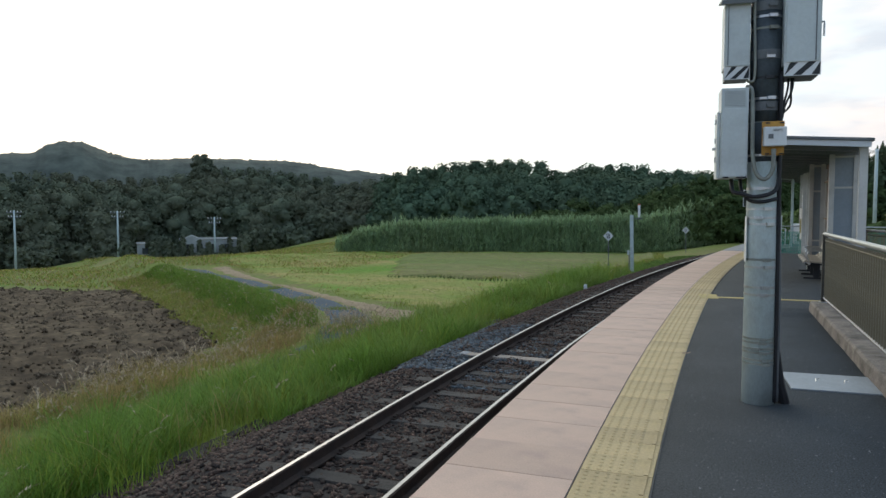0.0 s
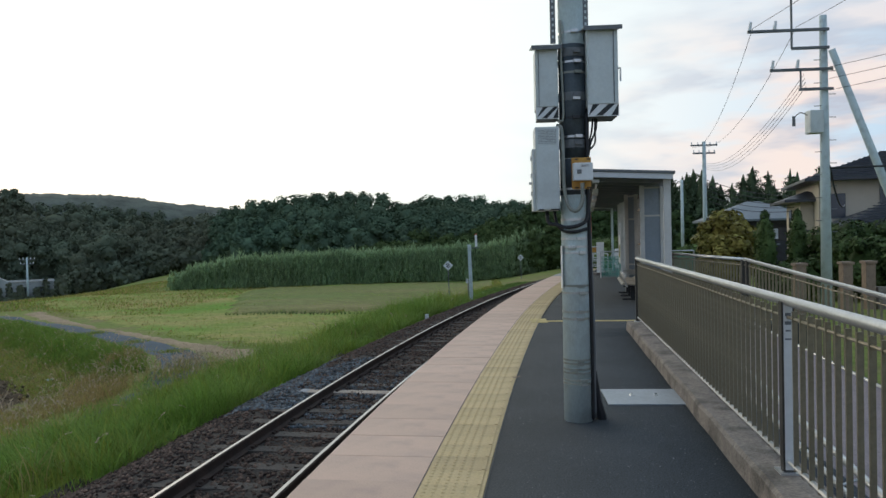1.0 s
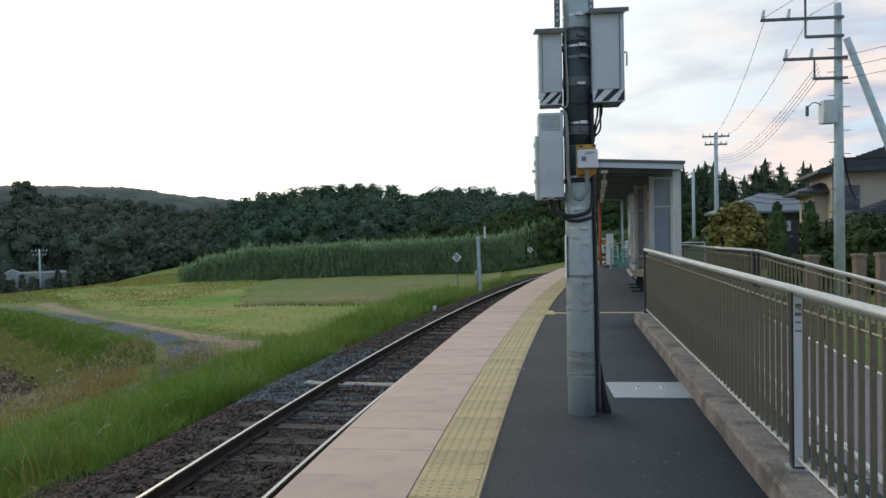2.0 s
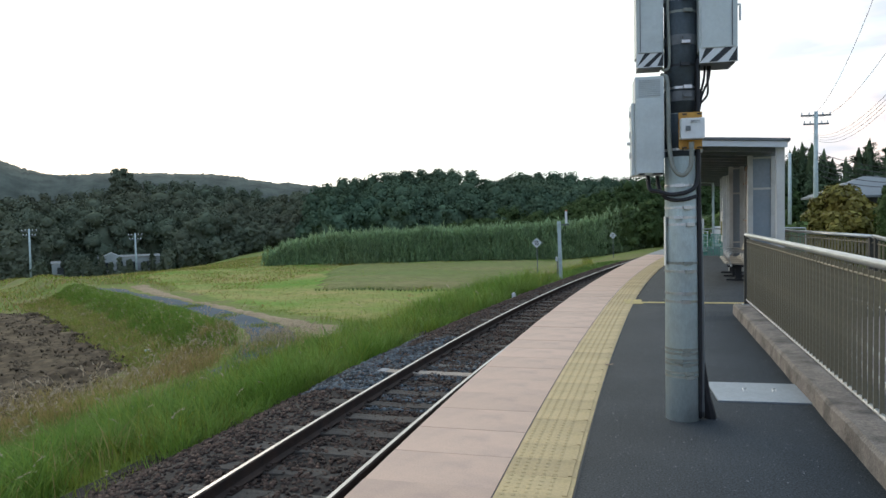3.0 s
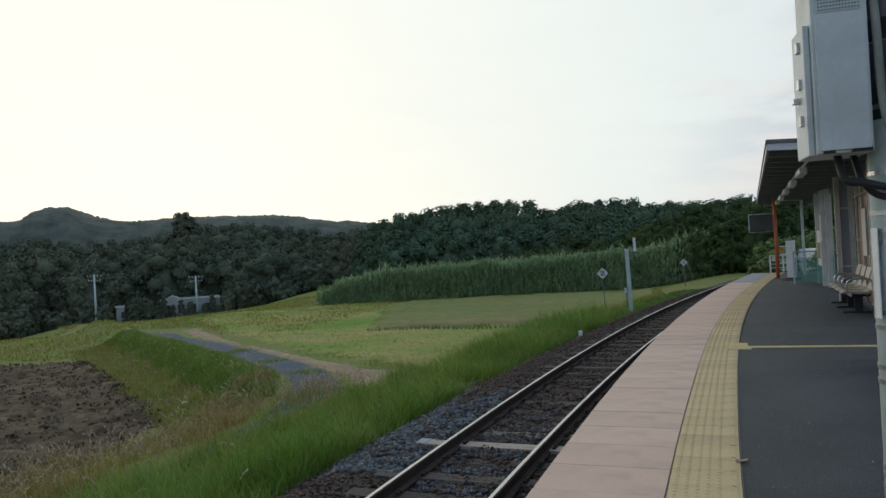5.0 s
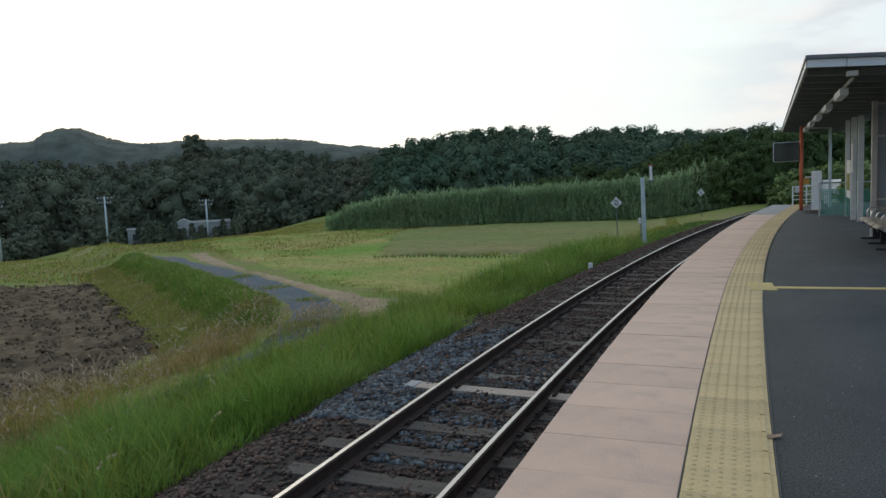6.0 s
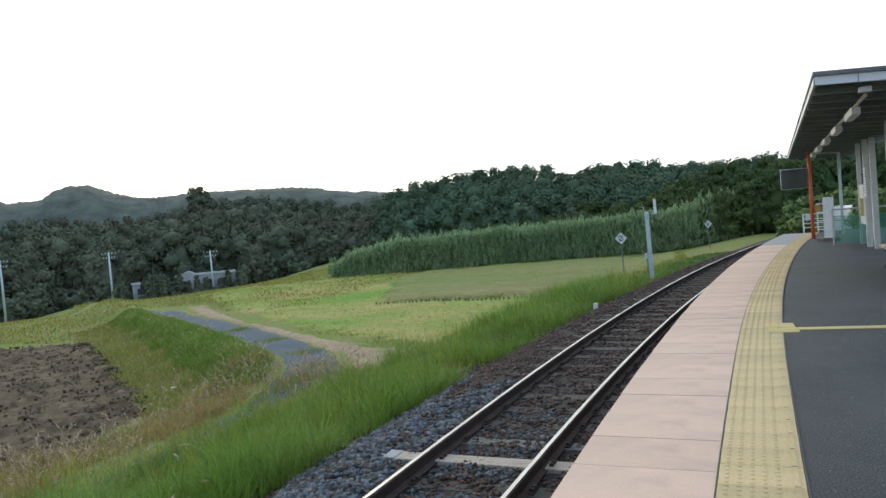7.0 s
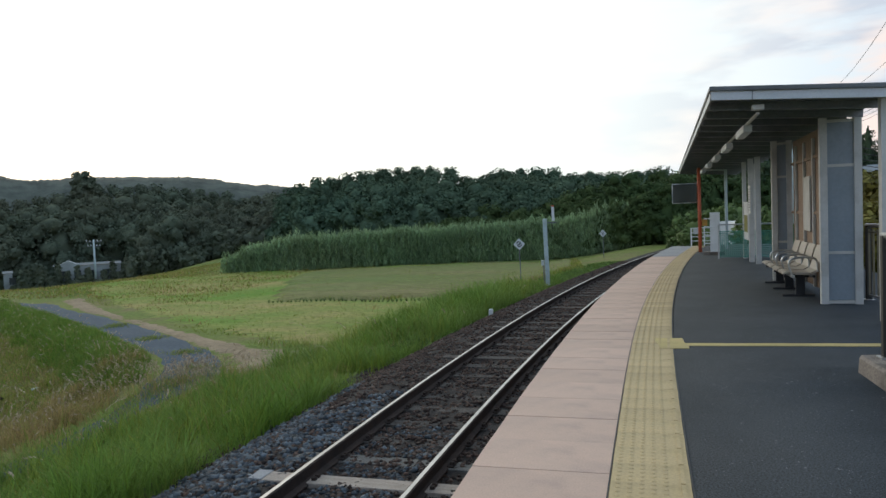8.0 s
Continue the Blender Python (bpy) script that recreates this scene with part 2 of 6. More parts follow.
M["grass_dry"] = material("dry_grass_blades", (0.40, 0.28, 0.125), (0.29, 0.25, 0.09), 0.8, fine=2, scale=0.5, bump=0, spread=0.15, island=0.35, spec=0.12, leafy=0.35)
M["plume"] = material("pale_seed_plume", (0.54, 0.42, 0.29), (0.42, 0.32, 0.21), 0.9, fine=8, scale=2, bump=0, spread=0.12, island=0.2, spec=0.12)
M["reed"] = material("tall_reed_leaves", (0.23, 0.33, 0.17), (0.29, 0.38, 0.20), 0.9, fine=0.6, scale=0.12, bump=0, spread=0.2, island=0.35, spec=0.12, leafy=0.25)
M["leaf_far"] = material("far_woodland_leaves", (0.072, 0.116, 0.074), (0.098, 0.132, 0.080), 1.0, fine=0.35, scale=0.06, bump=0, spread=0.25, island=0.15, spec=0.0)
M["leaf_west"] = material("browning_woodland_leaves", (0.104, 0.128, 0.086), (0.132, 0.136, 0.090), 1.0, fine=0.35, scale=0.06, bump=0, spread=0.25, island=0.15, spec=0.0)
M["leaf_thicket"] = material("thicket_leaves", (0.052, 0.086, 0.034), (0.082, 0.112, 0.040), 0.9, fine=0.6, scale=0.12, bump=0, spread=0.25, island=0.2, spec=0.05)
M["leaf_mid"] = material("broadleaf_foliage", (0.095, 0.145, 0.045), (0.13, 0.17, 0.055), 0.65, fine=0.6, scale=0.12, bump=0, spread=0.25, island=0.4, spec=0.12)
M["leaf_conifer"] = material("conifer_foliage", (0.048, 0.074, 0.038), (0.07, 0.095, 0.045), 0.7, fine=0.6, scale=0.12, bump=0, spread=0.25, island=0.4, spec=0.12)
M["leaf_garden"] = material("garden_shrub_leaves", (0.045, 0.075, 0.024), (0.075, 0.10, 0.03), 0.6, fine=1, scale=0.4, bump=0, spread=0.25, island=0.4, spec=0.12)
M["leaf_yellow"] = material("yellowing_leaves", (0.20, 0.16, 0.035), (0.12, 0.12, 0.03), 0.6, fine=1, scale=0.5, bump=0, spread=0.25, island=0.4, spec=0.12)
# greyed green: the haze of distance is put into this colour
M["hill"] = material("haze_tinted_hill", (0.075, 0.09, 0.078), (0.10, 0.112, 0.09), 0.9, fine=0.12, scale=0.03, bump=1.0, spread=0.35, spec=0.12)
M["bark"] = material("bark", (0.09, 0.075, 0.06), None, 0.9, fine=20, scale=5, bump=0.5, spread=0.3)
M["plaster"] = material("cream_plaster", (0.52, 0.45, 0.35), (0.46, 0.40, 0.31), 0.85, fine=20, scale=1, bump=0.1, spread=0.06)
M["roof_tile"] = material("dark_glazed_roof_tile", (0.035, 0.04, 0.05), (0.05, 0.055, 0.065), 0.4, fine=20, scale=2, bump=0.2, spread=0.2)
M["roof_grey"] = material("grey_metal_roof", (0.16, 0.185, 0.20), (0.13, 0.15, 0.165), 0.5, fine=10, scale=0.8, bump=0.1, spread=0.12)
M["dark_wall"] = material("dark_board_wall", (0.055, 0.055, 0.06), None, 0.8, fine=20, scale=2, bump=0.2, spread=0.2)
M["window"] = material("dark_window_glass", (0.03, 0.035, 0.045), (0.05, 0.055, 0.065), 0.12, fine=2, scale=0.5, bump=0, spread=0.1, spec=0.6)
M["brick"] = material("buff_brick", (0.30, 0.22, 0.16), (0.23, 0.165, 0.12), 0.85, fine=40, scale=6, bump=0.3, spread=0.2)
M["ramp"] = material("mauve_ramp_paving", (0.27, 0.22, 0.22), (0.22, 0.185, 0.19), 0.85, fine=60, scale=2, bump=0.3, spread=0.25)
M["red"] = material("vermilion_paint", (0.60, 0.13, 0.055), (0.50, 0.11, 0.05), 0.5, fine=40, scale=4, bump=0.05, spread=0.08)
M["mirror"] = material("dull_mirror", (0.05, 0.06, 0.05), (0.04, 0.05, 0.045), 0.15, 0.3, fine=3, scale=1, bump=0, spread=0.05)
M["green_net"] = material("green_mesh_fence", (0.08, 0.36, 0.27), (0.06, 0.29, 0.22), 0.6, fine=40, scale=4, bump=0.05, spread=0.1)
M["wire"] = material("overhead_wire", (0.03, 0.03, 0.032), None, 0.5, fine=20, scale=2, bump=0, spread=0.1)
M["plate"] = material("chequer_plate_steel", (0.36, 0.39, 0.42), (0.31, 0.34, 0.37), 0.45, 0.5, fine=30, scale=3, bump=0.1, spread=0.1)
M["house_white"] = material("pale_house_wall", (0.40, 0.42, 0.41), (0.27, 0.29, 0.28), 0.85, fine=3, scale=0.4, bump=0.05, spread=0.1)
M["paper"] = material("faded_poster_paper", (0.60, 0.60, 0.58), (0.50, 0.51, 0.50), 0.6, fine=20, scale=2, bump=0, spread=0.05)
M["lamp_cover"] = material("white_lamp_cover", (0.66, 0.67, 0.66), (0.58, 0.59, 0.58), 0.4, fine=20, scale=2, bump=0, spread=0.05)
M["car"] = material("white_car_paint", (0.65, 0.66, 0.68), (0.6, 0.61, 0.63), 0.25, fine=5, scale=1, bump=0, spread=0.03)
# dark wrap; the shade of the cabinets is put into its colour too
M["wrap"] = material("shaded_pole_wrap", (0.062, 0.078, 0.088), (0.04, 0.05, 0.058), 0.6, fine=50, scale=4, bump=0.2, spread=0.15)
M["grit"] = material("pale_grit", (0.135, 0.145, 0.15), (0.085, 0.09, 0.095), 0.8, fine=30, scale=8, bump=0, spread=0.1, island=0.5)
M["weed"] = material("leafy_weeds", (0.10, 0.17, 0.035), (0.14, 0.21, 0.05), 0.6, fine=2, scale=0.5, bump=0, spread=0.2, island=0.35, spec=0.12, leafy=0.35)
M["grass_lime"] = material("lime_green_grass", (0.20, 0.27, 0.04), (0.26, 0.28, 0.06), 0.65, fine=2, scale=0.5, bump=0, spread=0.15, island=0.35, spec=0.12, leafy=0.35)
M["terrace"] = material("olive_mown_terrace", (0.215, 0.19, 0.08), (0.135, 0.18, 0.05), 0.95, fine=3, scale=0.14, bump=0.5, spread=0.3, stretch=(0.5, 2.0, 1), spec=0.12)


# ---- building helpers ----
def obj(name, verts, faces, mat, parent=None, label="", smooth=False):
    me = bpy.data.meshes.new(name)
    me.from_pydata([tuple(v) for v in verts], [], faces)
    me.materials.append(mat)
    if smooth:
        me.polygons.foreach_set("use_smooth", [True] * len(me.polygons))
    me.update()
    ob = new(name, me)
    if parent:
        ob.parent = parent
    return tagged(ob, label)


def big(name, verts, faces, mats, index=None):
    """A large mesh from arrays; faces is an (n, 3 or 4) array, index the material of each face."""
    me = bpy.data.meshes.new(name)
    verts, faces = np.asarray(verts, dtype=np.float32), np.asarray(faces, dtype=np.int32)
    k = faces.shape[1]
    me.vertices.add(len(verts))
    me.vertices.foreach_set("co", verts.ravel())
    me.loops.add(faces.size)
    me.loops.foreach_set("vertex_index", faces.ravel())
    me.polygons.add(len(faces))
    me.polygons.foreach_set("loop_start", np.arange(0, faces.size, k, dtype=np.int32))
    for m in mats:
        me.materials.append(m)
    if index is not None:
        me.polygons.foreach_set("material_index", np.asarray(index, dtype=np.int32))
    me.update(calc_edges=True)
    me.validate()
    return new(name, me)


def part(name, bm, mat, parent=None, label="", smooth=False):
    me = bpy.data.meshes.new(name)
    bm.normal_update()
    bm.to_mesh(me)
    bm.free()
    me.materials.append(mat)
    if smooth:
        me.polygons.foreach_set("use_smooth", [True] * len(me.polygons))
    ob = new(name, me)
    if parent:
        ob.parent = parent
    return tagged(ob, label)


def share(ob, name, m, parent=None):
    """Another object on the same mesh."""
    o = new(name, ob.data)
    if parent:
        o.parent = parent
    o.matrix_basis = m
    return o


def root(name, m, label, category, group=""):
    ob = new(name)
    ob.empty_display_size = 0.2
    ob.matrix_basis = m
    return tagged(ob, label, category, group)


def add_box(bm, x0, x1, y0, y1, z0, z1, m=None, bevel=0.0):
    r = bmesh.ops.create_cube(bm, size=1, matrix=Matrix.Translation(((x0 + x1) / 2, (y0 + y1) / 2, (z0 + z1) / 2)) @ Matrix.Diagonal((x1 - x0, y1 - y0, z1 - z0, 1)))
    vs = r["verts"]
    if bevel:
        es = list({e for v in vs for e in v.link_edges})
        out = bmesh.ops.bevel(bm, geom=es, offset=bevel, segments=2, affect="EDGES", profile=0.7)
        vs = list({v for f in out["faces"] for v in f.verts} | {v for v in vs if v.is_valid})
    if m:
        bmesh.ops.transform(bm, matrix=m, verts=vs)
    return vs


def box(*a, m=None, bevel=0.0):
    bm = bmesh.new()
    add_box(bm, *a, m=m, bevel=bevel)
    return bm


def add_tube(bm, points, radius, sides=10, caps=True, radii=None):
    """A round bar along points."""
    pts = [Vector(p) for p in points]
    rings = []
    for i, p in enumerate(pts):
        d = (pts[min(i + 1, len(pts) - 1)] - pts[max(i - 1, 0)]).normalized()
        a = d.orthogonal().normalized() if i == 0 else (prev - d * prev.dot(d)).normalized()
        prev = a
        b = d.cross(a)
        r = radii[i] if radii else radius
        rings.append([bm.verts.new(p + (a * math.cos(2 * math.pi * k / sides) + b * math.sin(2 * math.pi * k / sides)) * r) for k in range(sides)])
    for r0, r1 in zip(rings, rings[1:]):
        for k in range(sides):
            bm.faces.new((r0[k], r0[(k + 1) % sides], r1[(k + 1) % sides], r1[k]))
    if caps:
        bm.faces.new(rings[0][::-1])
        bm.faces.new(rings[-1])


def tube(points, radius, sides=10, radii=None):
    bm = bmesh.new()
    add_tube(bm, points, radius, sides, radii=radii)
    return bm


def curve_points(points, n=24):
    """A smooth line through points (Catmull-Rom)."""
    p = [Vector(q) for q in points]
    p = [2 * p[0] - p[1]] + p + [2 * p[-1] - p[-2]]
    out = []
    for i in range(1, len(p) - 2):
        for k in range(n):
            t = k / n
            a, b, c, d = p[i - 1], p[i], p[i + 1], p[i + 2]
            out.append(0.5 * ((2 * b) + (c - a) * t + (2 * a - 5 * b + 4 * c - d) * t * t + (3 * b - a - 3 * c + d) * t ** 3))
    return out + [p[-2]]


# ---- plan: the platform edge is a gentle curve, x = E(y) ----
def E(y):
    if y > 48:
        return E(48) + (y - 48) * (0.04087 + 2 * 0.003223 * 48) + 0.0012 * (y - 48) ** 2
    if y < 0:
        return -2.2476 + 0.04087 * y
    return 0.003223 * y * y + 0.04087 * y - 2.2476


def heading(y):
    return math.atan((E(y + 0.05) - E(y - 0.05)) / 0.1)


def off(y, d):
    """The point d metres to the right of the platform edge (negative: towards the track)."""
    a = heading(y)
    return Vector((E(y) + d * math.cos(a), y - d * math.sin(a)))


def along(y, d, z=0.0):
    p = off(y, d)
    return Matrix.Translation((p.x, p.y, z)) @ Matrix.Rotation(-heading(y), 4, "Z")


RAIL_TOP = -0.76
SLEEPER_TOP = -0.90
LEFT_RAIL, RIGHT_RAIL = -2.05, -0.918


def smooth(a, b, x):
    t = min(1, max(0, (x - a) / (b - a)))
    return t * t * (3 - 2 * t)


def ground_z(x, y):
    """Height of the natural ground."""
    d = (E(y) - x) * math.cos(heading(y))
    wob = 0.12 * noise.noise((x * 0.12, y * 0.12, 3.1)) + 0.05 * noise.noise((x * 0.6, y * 0.6, 1.7))
    if d < 0:       # the village side: a little lower than the platform
        z = -1.1 + 0.0 * d
        return z + wob * smooth(4, 12, -d)
    low = -2.4
    z = -1.12 - 0.25 * smooth(2.6, 4.0, d) + (low + 1.37) * smooth(3.9, 8.6 + 0.12 * max(0, y - 22), d)
    # the ploughed field lies below the lane, behind a bank
    f = (x + 14.5) * -0.667 + (y - 22.5) * -0.745
    z -= 0.62 * smooth(-2.2, 0.2, f) * smooth(10.2, 12.4, d)
    z += 0.28 * smooth(-4.2, -2.6, f) * (1 - smooth(-2.2, -1.2, f)) * smooth(11.5, 14, d)
    # the valley floor falls away to the north-west
    r = math.hypot(x, y)
    a = math.degrees(math.atan2(x, y))
    fall = 0.075 * max(0, r - 62) * smooth(-22, -34, a)
    z -= min(fall, 5.5)
    z += 0.2 * smooth(38, 56, y) * smooth(-36, -30, a) * smooth(4, 8, d)
    return z + wob * smooth(4.2, 7, d)


# ---- ground, one sheet ----
def axis(lo, hi, fine_lo, fine_hi, step, grow=1.25):
    c = list(np.arange(fine_lo, fine_hi, step))
    s = step
    while c[-1] < hi:
        s *= grow
        c.append(c[-1] + s)
    s = step
    while c[0] > lo:
        s *= grow
        c.insert(0, c[0] - s)
    return c


gx, gy = axis(-1800, 1500, -48, 14, 0.6), axis(-300, 2200, -8, 72, 0.6)
gv = [(x, y, ground_z(x, y)) for y in gy for x in gx]
nx = len(gx)
gf = [(j * nx + i, j * nx + i + 1, (j + 1) * nx + i + 1, (j + 1) * nx + i) for j in range(len(gy) - 1) for i in range(nx - 1)]
ground = big("ground", gv, gf, [M["ground"]])
ground.data.polygons.foreach_set("use_smooth", [True] * len(ground.data.polygons))
tagged(ground, "grassy valley ground with dry and green patches", "ground", kind="structure")

def within(outline, x, y):
    c = False
    for i in range(len(outline)):
        (x0, y0), (x1, y1) = outline[i], outline[i - 1]
        if (y0 > y) != (y1 > y) and x < (x1 - x0) * (y - y0) / (y1 - y0) + x0:
            c = not c
    return c


def patch(name, outline, mat, label, lift=0.03, step=0.5, category="field", rough=0.0, ragged=0.25):
    """A sheet laid on the ground inside an outline."""
    xs, ys = [p[0] for p in outline], [p[1] for p in outline]

    def inside(x, y):
        x += ragged * noise.noise((x * 0.9, y * 0.9, 5)) * 2
        y += ragged * noise.noise((x * 0.9, y * 0.9, 9)) * 2
        return within(outline, x, y)
    X, Y = np.arange(min(xs), max(xs) + step, step), np.arange(min(ys), max(ys) + step, step)
    idx, verts, faces = {}, [], []

    def vid(i, j):
        if (i, j) not in idx:
            x, y = X[0] + i * step, Y[0] + j * step
            idx[i, j] = len(verts)
            verts.append((x, y, ground_z(x, y) + lift + rough * noise.noise((x * 1.7, y * 1.7, 2)) + 0.4 * rough * noise.noise((x * 4.1, y * 4.1, 7)) + (0.35 * rough * math.sin((x * 0.667 + y * 0.745) * 5.2) if rough > 0.1 else 0.0)))
        return idx[i, j]
    for j in range(len(Y)):
        for i in range(len(X)):
            if inside(X[0] + (i + 0.5) * step, Y[0] + (j + 0.5) * step):
                faces.append((vid(i, j), vid(i + 1, j), vid(i + 1, j + 1), vid(i, j + 1)))
    used = np.bincount(np.array(faces).ravel(), minlength=len(verts))
    verts = [(x, y, z - lift - 0.08 if used[i] < 4 else z) for i, (x, y, z) in enumerate(verts)]
    ob = big(name, verts, faces, [mat])
    ob.data.polygons.foreach_set("use_smooth", [True] * len(faces))
    return tagged(ob, label, category, kind="structure")


def ribbon(name, line, widths, mat, label, lift, category, taper=0.0):
    """A strip of road along a line, on the ground."""
    pts = curve_points([(p[0], p[1], 0) for p in line], 16)
    verts, faces = [], []
    m = 7
    for i, p in enumerate(pts):
        d = (pts[min(i + 1, len(pts) - 1)] - pts[max(i - 1, 0)]).normalized()
        nrm = Vector((d.y, -d.x, 0))
        w0 = widths[0] + 0.18 * noise.noise((p.x * 0.8, p.y * 0.8, 4))
        w1 = widths[1] + 0.25 * noise.noise((p.x * 0.8, p.y * 0.8, 8))
        if taper:
            f_ = 0.35 + 0.65 * smooth(0, taper, (p - pts[0]).length)
            w0, w1 = w0 * f_, w1 * f_
        for k in range(m):
            q = p + nrm * (w0 + (w1 - w0) * k / (m - 1))
            verts.append((q.x, q.y, ground_z(q.x, q.y) + (lift if 0 < k < m - 1 else -0.06)))
    for i in range(len(pts) - 1):
        for k in range(m - 1):
            a = i * m + k
            faces.append((a, a + 1, a + m + 1, a + m))
    ob = big(name, verts, faces, [mat])
    ob.data.polygons.foreach_set("use_smooth", [True] * len(faces))
    return tagged(ob, label, category, kind="structure")


LANE = [(-9.4, 2), (-9.7, 9), (-9.9, 16), (-10.05, 20.0), (-10.5, 23.3), (-11.6, 25.6), (-13.4, 27.5), (-18.3, 32.0), (-25.7, 37.9), (-29.5, 41.2)]
SAND = [(-29, 42.6), (-25, 38.5), (-18.6, 33.3), (-13.8, 28.7), (-11.9, 27.2), (-10.5, 25.7), (-9.5, 24.0), (-8.5, 24.1), (-7.5, 25.8), (-8.4, 26.8), (-10.05, 27.4), (-12.1, 28.9), (-15.6, 31.8), (-20.5, 35.8), (-26.6, 42.0), (-28.6, 44.4)]


def lane_distance(x, y):
    best = 99.0
    for (x0, y0), (x1, y1) in zip(LANE, LANE[1:]):
        t = min(1, max(0, ((x - x0) * (x1 - x0) + (y - y0) * (y1 - y0)) / ((x1 - x0) ** 2 + (y1 - y0) ** 2)))
        best = min(best, math.hypot(x - x0 - t * (x1 - x0), y - y0 - t * (y1 - y0)))
    return best


ploughed = patch("ploughed_field", [(-14.6, 22.3), (-27.8, 33.8), (-36, 32.4), (-60, 29), (-50, 10), (-22, 2), (-13.2, 8), (-12.9, 16)], M["soil"], "bare brown ploughed field with clods", 0.12, 0.42, "field", rough=0.16)
rice = patch("rice_field", [(-7.0, 27.0), (-8.6, 27.2), (-12.1, 29.3), (-15.6, 32.2), (-20.5, 36.2), (-26.6, 42.4), (-34, 50), (-27, 58), (-8, 62), (-1.5, 58), (-3, 44), (-5, 33)], M["paddy"], "cut rice field with green regrowth", 0.04, 0.7, "field", rough=0.05)
terrace = patch("mown_terrace", [(-1.6, 42.0), (-6.4, 40.2), (-10.3, 39.3), (-14.8, 39.2), (-16.9, 44), (-19, 52.5), (-18.5, 56.5), (-6, 58.5), (0, 58), (-0.2, 48)], M["terrace"], "olive brown mown terrace above the rice field", 0.2, 0.7, "field", rough=0.06)
lane = ribbon("lane", LANE[3:], (-0.9, 1.0), M["road_gravel"], "narrow blue-grey gravel lane between fields", 0.05, "lane", taper=3.0)
path = ribbon("footpath", LANE[:5], (-0.35, 0.4), M["road_gravel"], "narrow worn gravel path beside the railway", 0.04, "path")
verge = patch("sand_verge", SAND, M["sand"], "dry sandy verge along the lane", 0.035, 0.25, "verge", rough=0.05, ragged=0.12)

# clods thrown up by the plough, thickest along the furrow crests
FIELD = [(-14.6, 22.3), (-27.8, 33.8), (-36, 32.4), (-44, 31), (-36, 10), (-22, 4), (-13.2, 8), (-12.9, 16)]
r = np.random.RandomState(61)
OCT = np.array([(1, 0, 0), (-1, 0, 0), (0, 1, 0), (0, -1, 0), (0, 0, 1), (0, 0, -1)], dtype=float)
OCT_F = np.array([(0, 2, 4), (2, 1, 4), (1, 3, 4), (3, 0, 4), (2, 0, 5), (1, 2, 5), (3, 1, 5), (0, 3, 5)])
V, F = [], []
while len(V) < 15000:
    x, y = r.uniform(-40, -12.5), r.uniform(5, 34)
    if not within(FIELD, x, y) or math.sin((x * 0.667 + y * 0.745) * 5.2) < r.uniform(-1.3, 0.9):
        continue
    s_ = 0.018 + 0.07 * r.rand() ** 2.5
    F.append(OCT_F + 6 * len(V))
    V.append(OCT * (s_ * r.uniform(0.55, 1.2, (6, 1))) * np.array((1.2, 1.2, 0.8)) @ np.array(Euler(r.uniform(0, 6.28, 3)).to_matrix()).T + np.array((x, y, ground_z(x, y) + 0.14)))
tagged(big("soil_clods", np.concatenate(V), np.concatenate(F), [M["clod"]]), "dark clods of turned earth on the ploughed field", "soil", kind="stuff")

# ---- track ----
SECT = [(-0.064, -0.153), (0.064, -0.153), (0.064, -0.140), (0.012, -0.118), (0.009, -0.045), (0.0325, -0.036), (0.0325, -0.010), (0.019, 0.0), (-0.019, 0.0), (-0.0325, -0.010), (-0.0325, -0.036), (-0.009, -0.045), (-0.012, -0.118), (-0.064, -0.140)]


def rail(name, d):
    ys = np.arange(-8, 84, 0.8)
    r_ = tagged(new(name), "rusty steel rail with a polished running surface", "rail", "running rails")
    n = len(SECT)
    ring = [[tuple(along(y, d, RAIL_TOP) @ Vector((x, 0, z))) for x, z in SECT] for y in ys]
    for pname, ks, mat in (("foot", (12, 13, 0, 1, 2), "rail"), ("web", (3, 11), "rail"), ("head", (4, 5, 6, 8, 9, 10), "rail"), ("running_surface", (7,), "rail_top")):
        verts, faces = [], []
        for i in range(len(ys) - 1):
            for k in ks:
                b_ = len(verts)
                verts += [ring[i][k], ring[i][(k + 1) % n], ring[i + 1][(k + 1) % n], ring[i + 1][k]]
                faces.append((b_, b_ + 1, b_ + 2, b_ + 3))
        o = big(pname, verts, faces, [M[mat]])
        o.parent = r_
    return r_


rail("rail", LEFT_RAIL)
rail("rail", RIGHT_RAIL)

CENTRE = (LEFT_RAIL + RIGHT_RAIL) / 2
bmS = box(-1.05, 1.05, -0.11, 0.11, -0.15, 0.0, bevel=0.012)
proto = part("sleeper", bmS, M["sleeper"])
rnd = random.Random(4)
sleeper_y = [-6 + 0.62 * i for i in range(112)]
PALE = 12.75
for i, y in enumerate(sleeper_y):
    o = proto if i == 0 else share(proto, "sleeper", Matrix())
    o.matrix_basis = along(y, CENTRE + rnd.uniform(-0.03, 0.03), SLEEPER_TOP + rnd.uniform(-0.012, 0.006)) @ Matrix.Rotation(rnd.uniform(-0.015, 0.015), 4, "Z")
    tagged(o, "weathered dark timber sleeper", "sleeper", "track sleepers")
pale_mesh = proto.data.copy()
pale_mesh.materials[0] = M["sleeper_new"]
dull_mesh = proto.data.copy()
dull_mesh.materials[0] = M["sleeper_dull"]
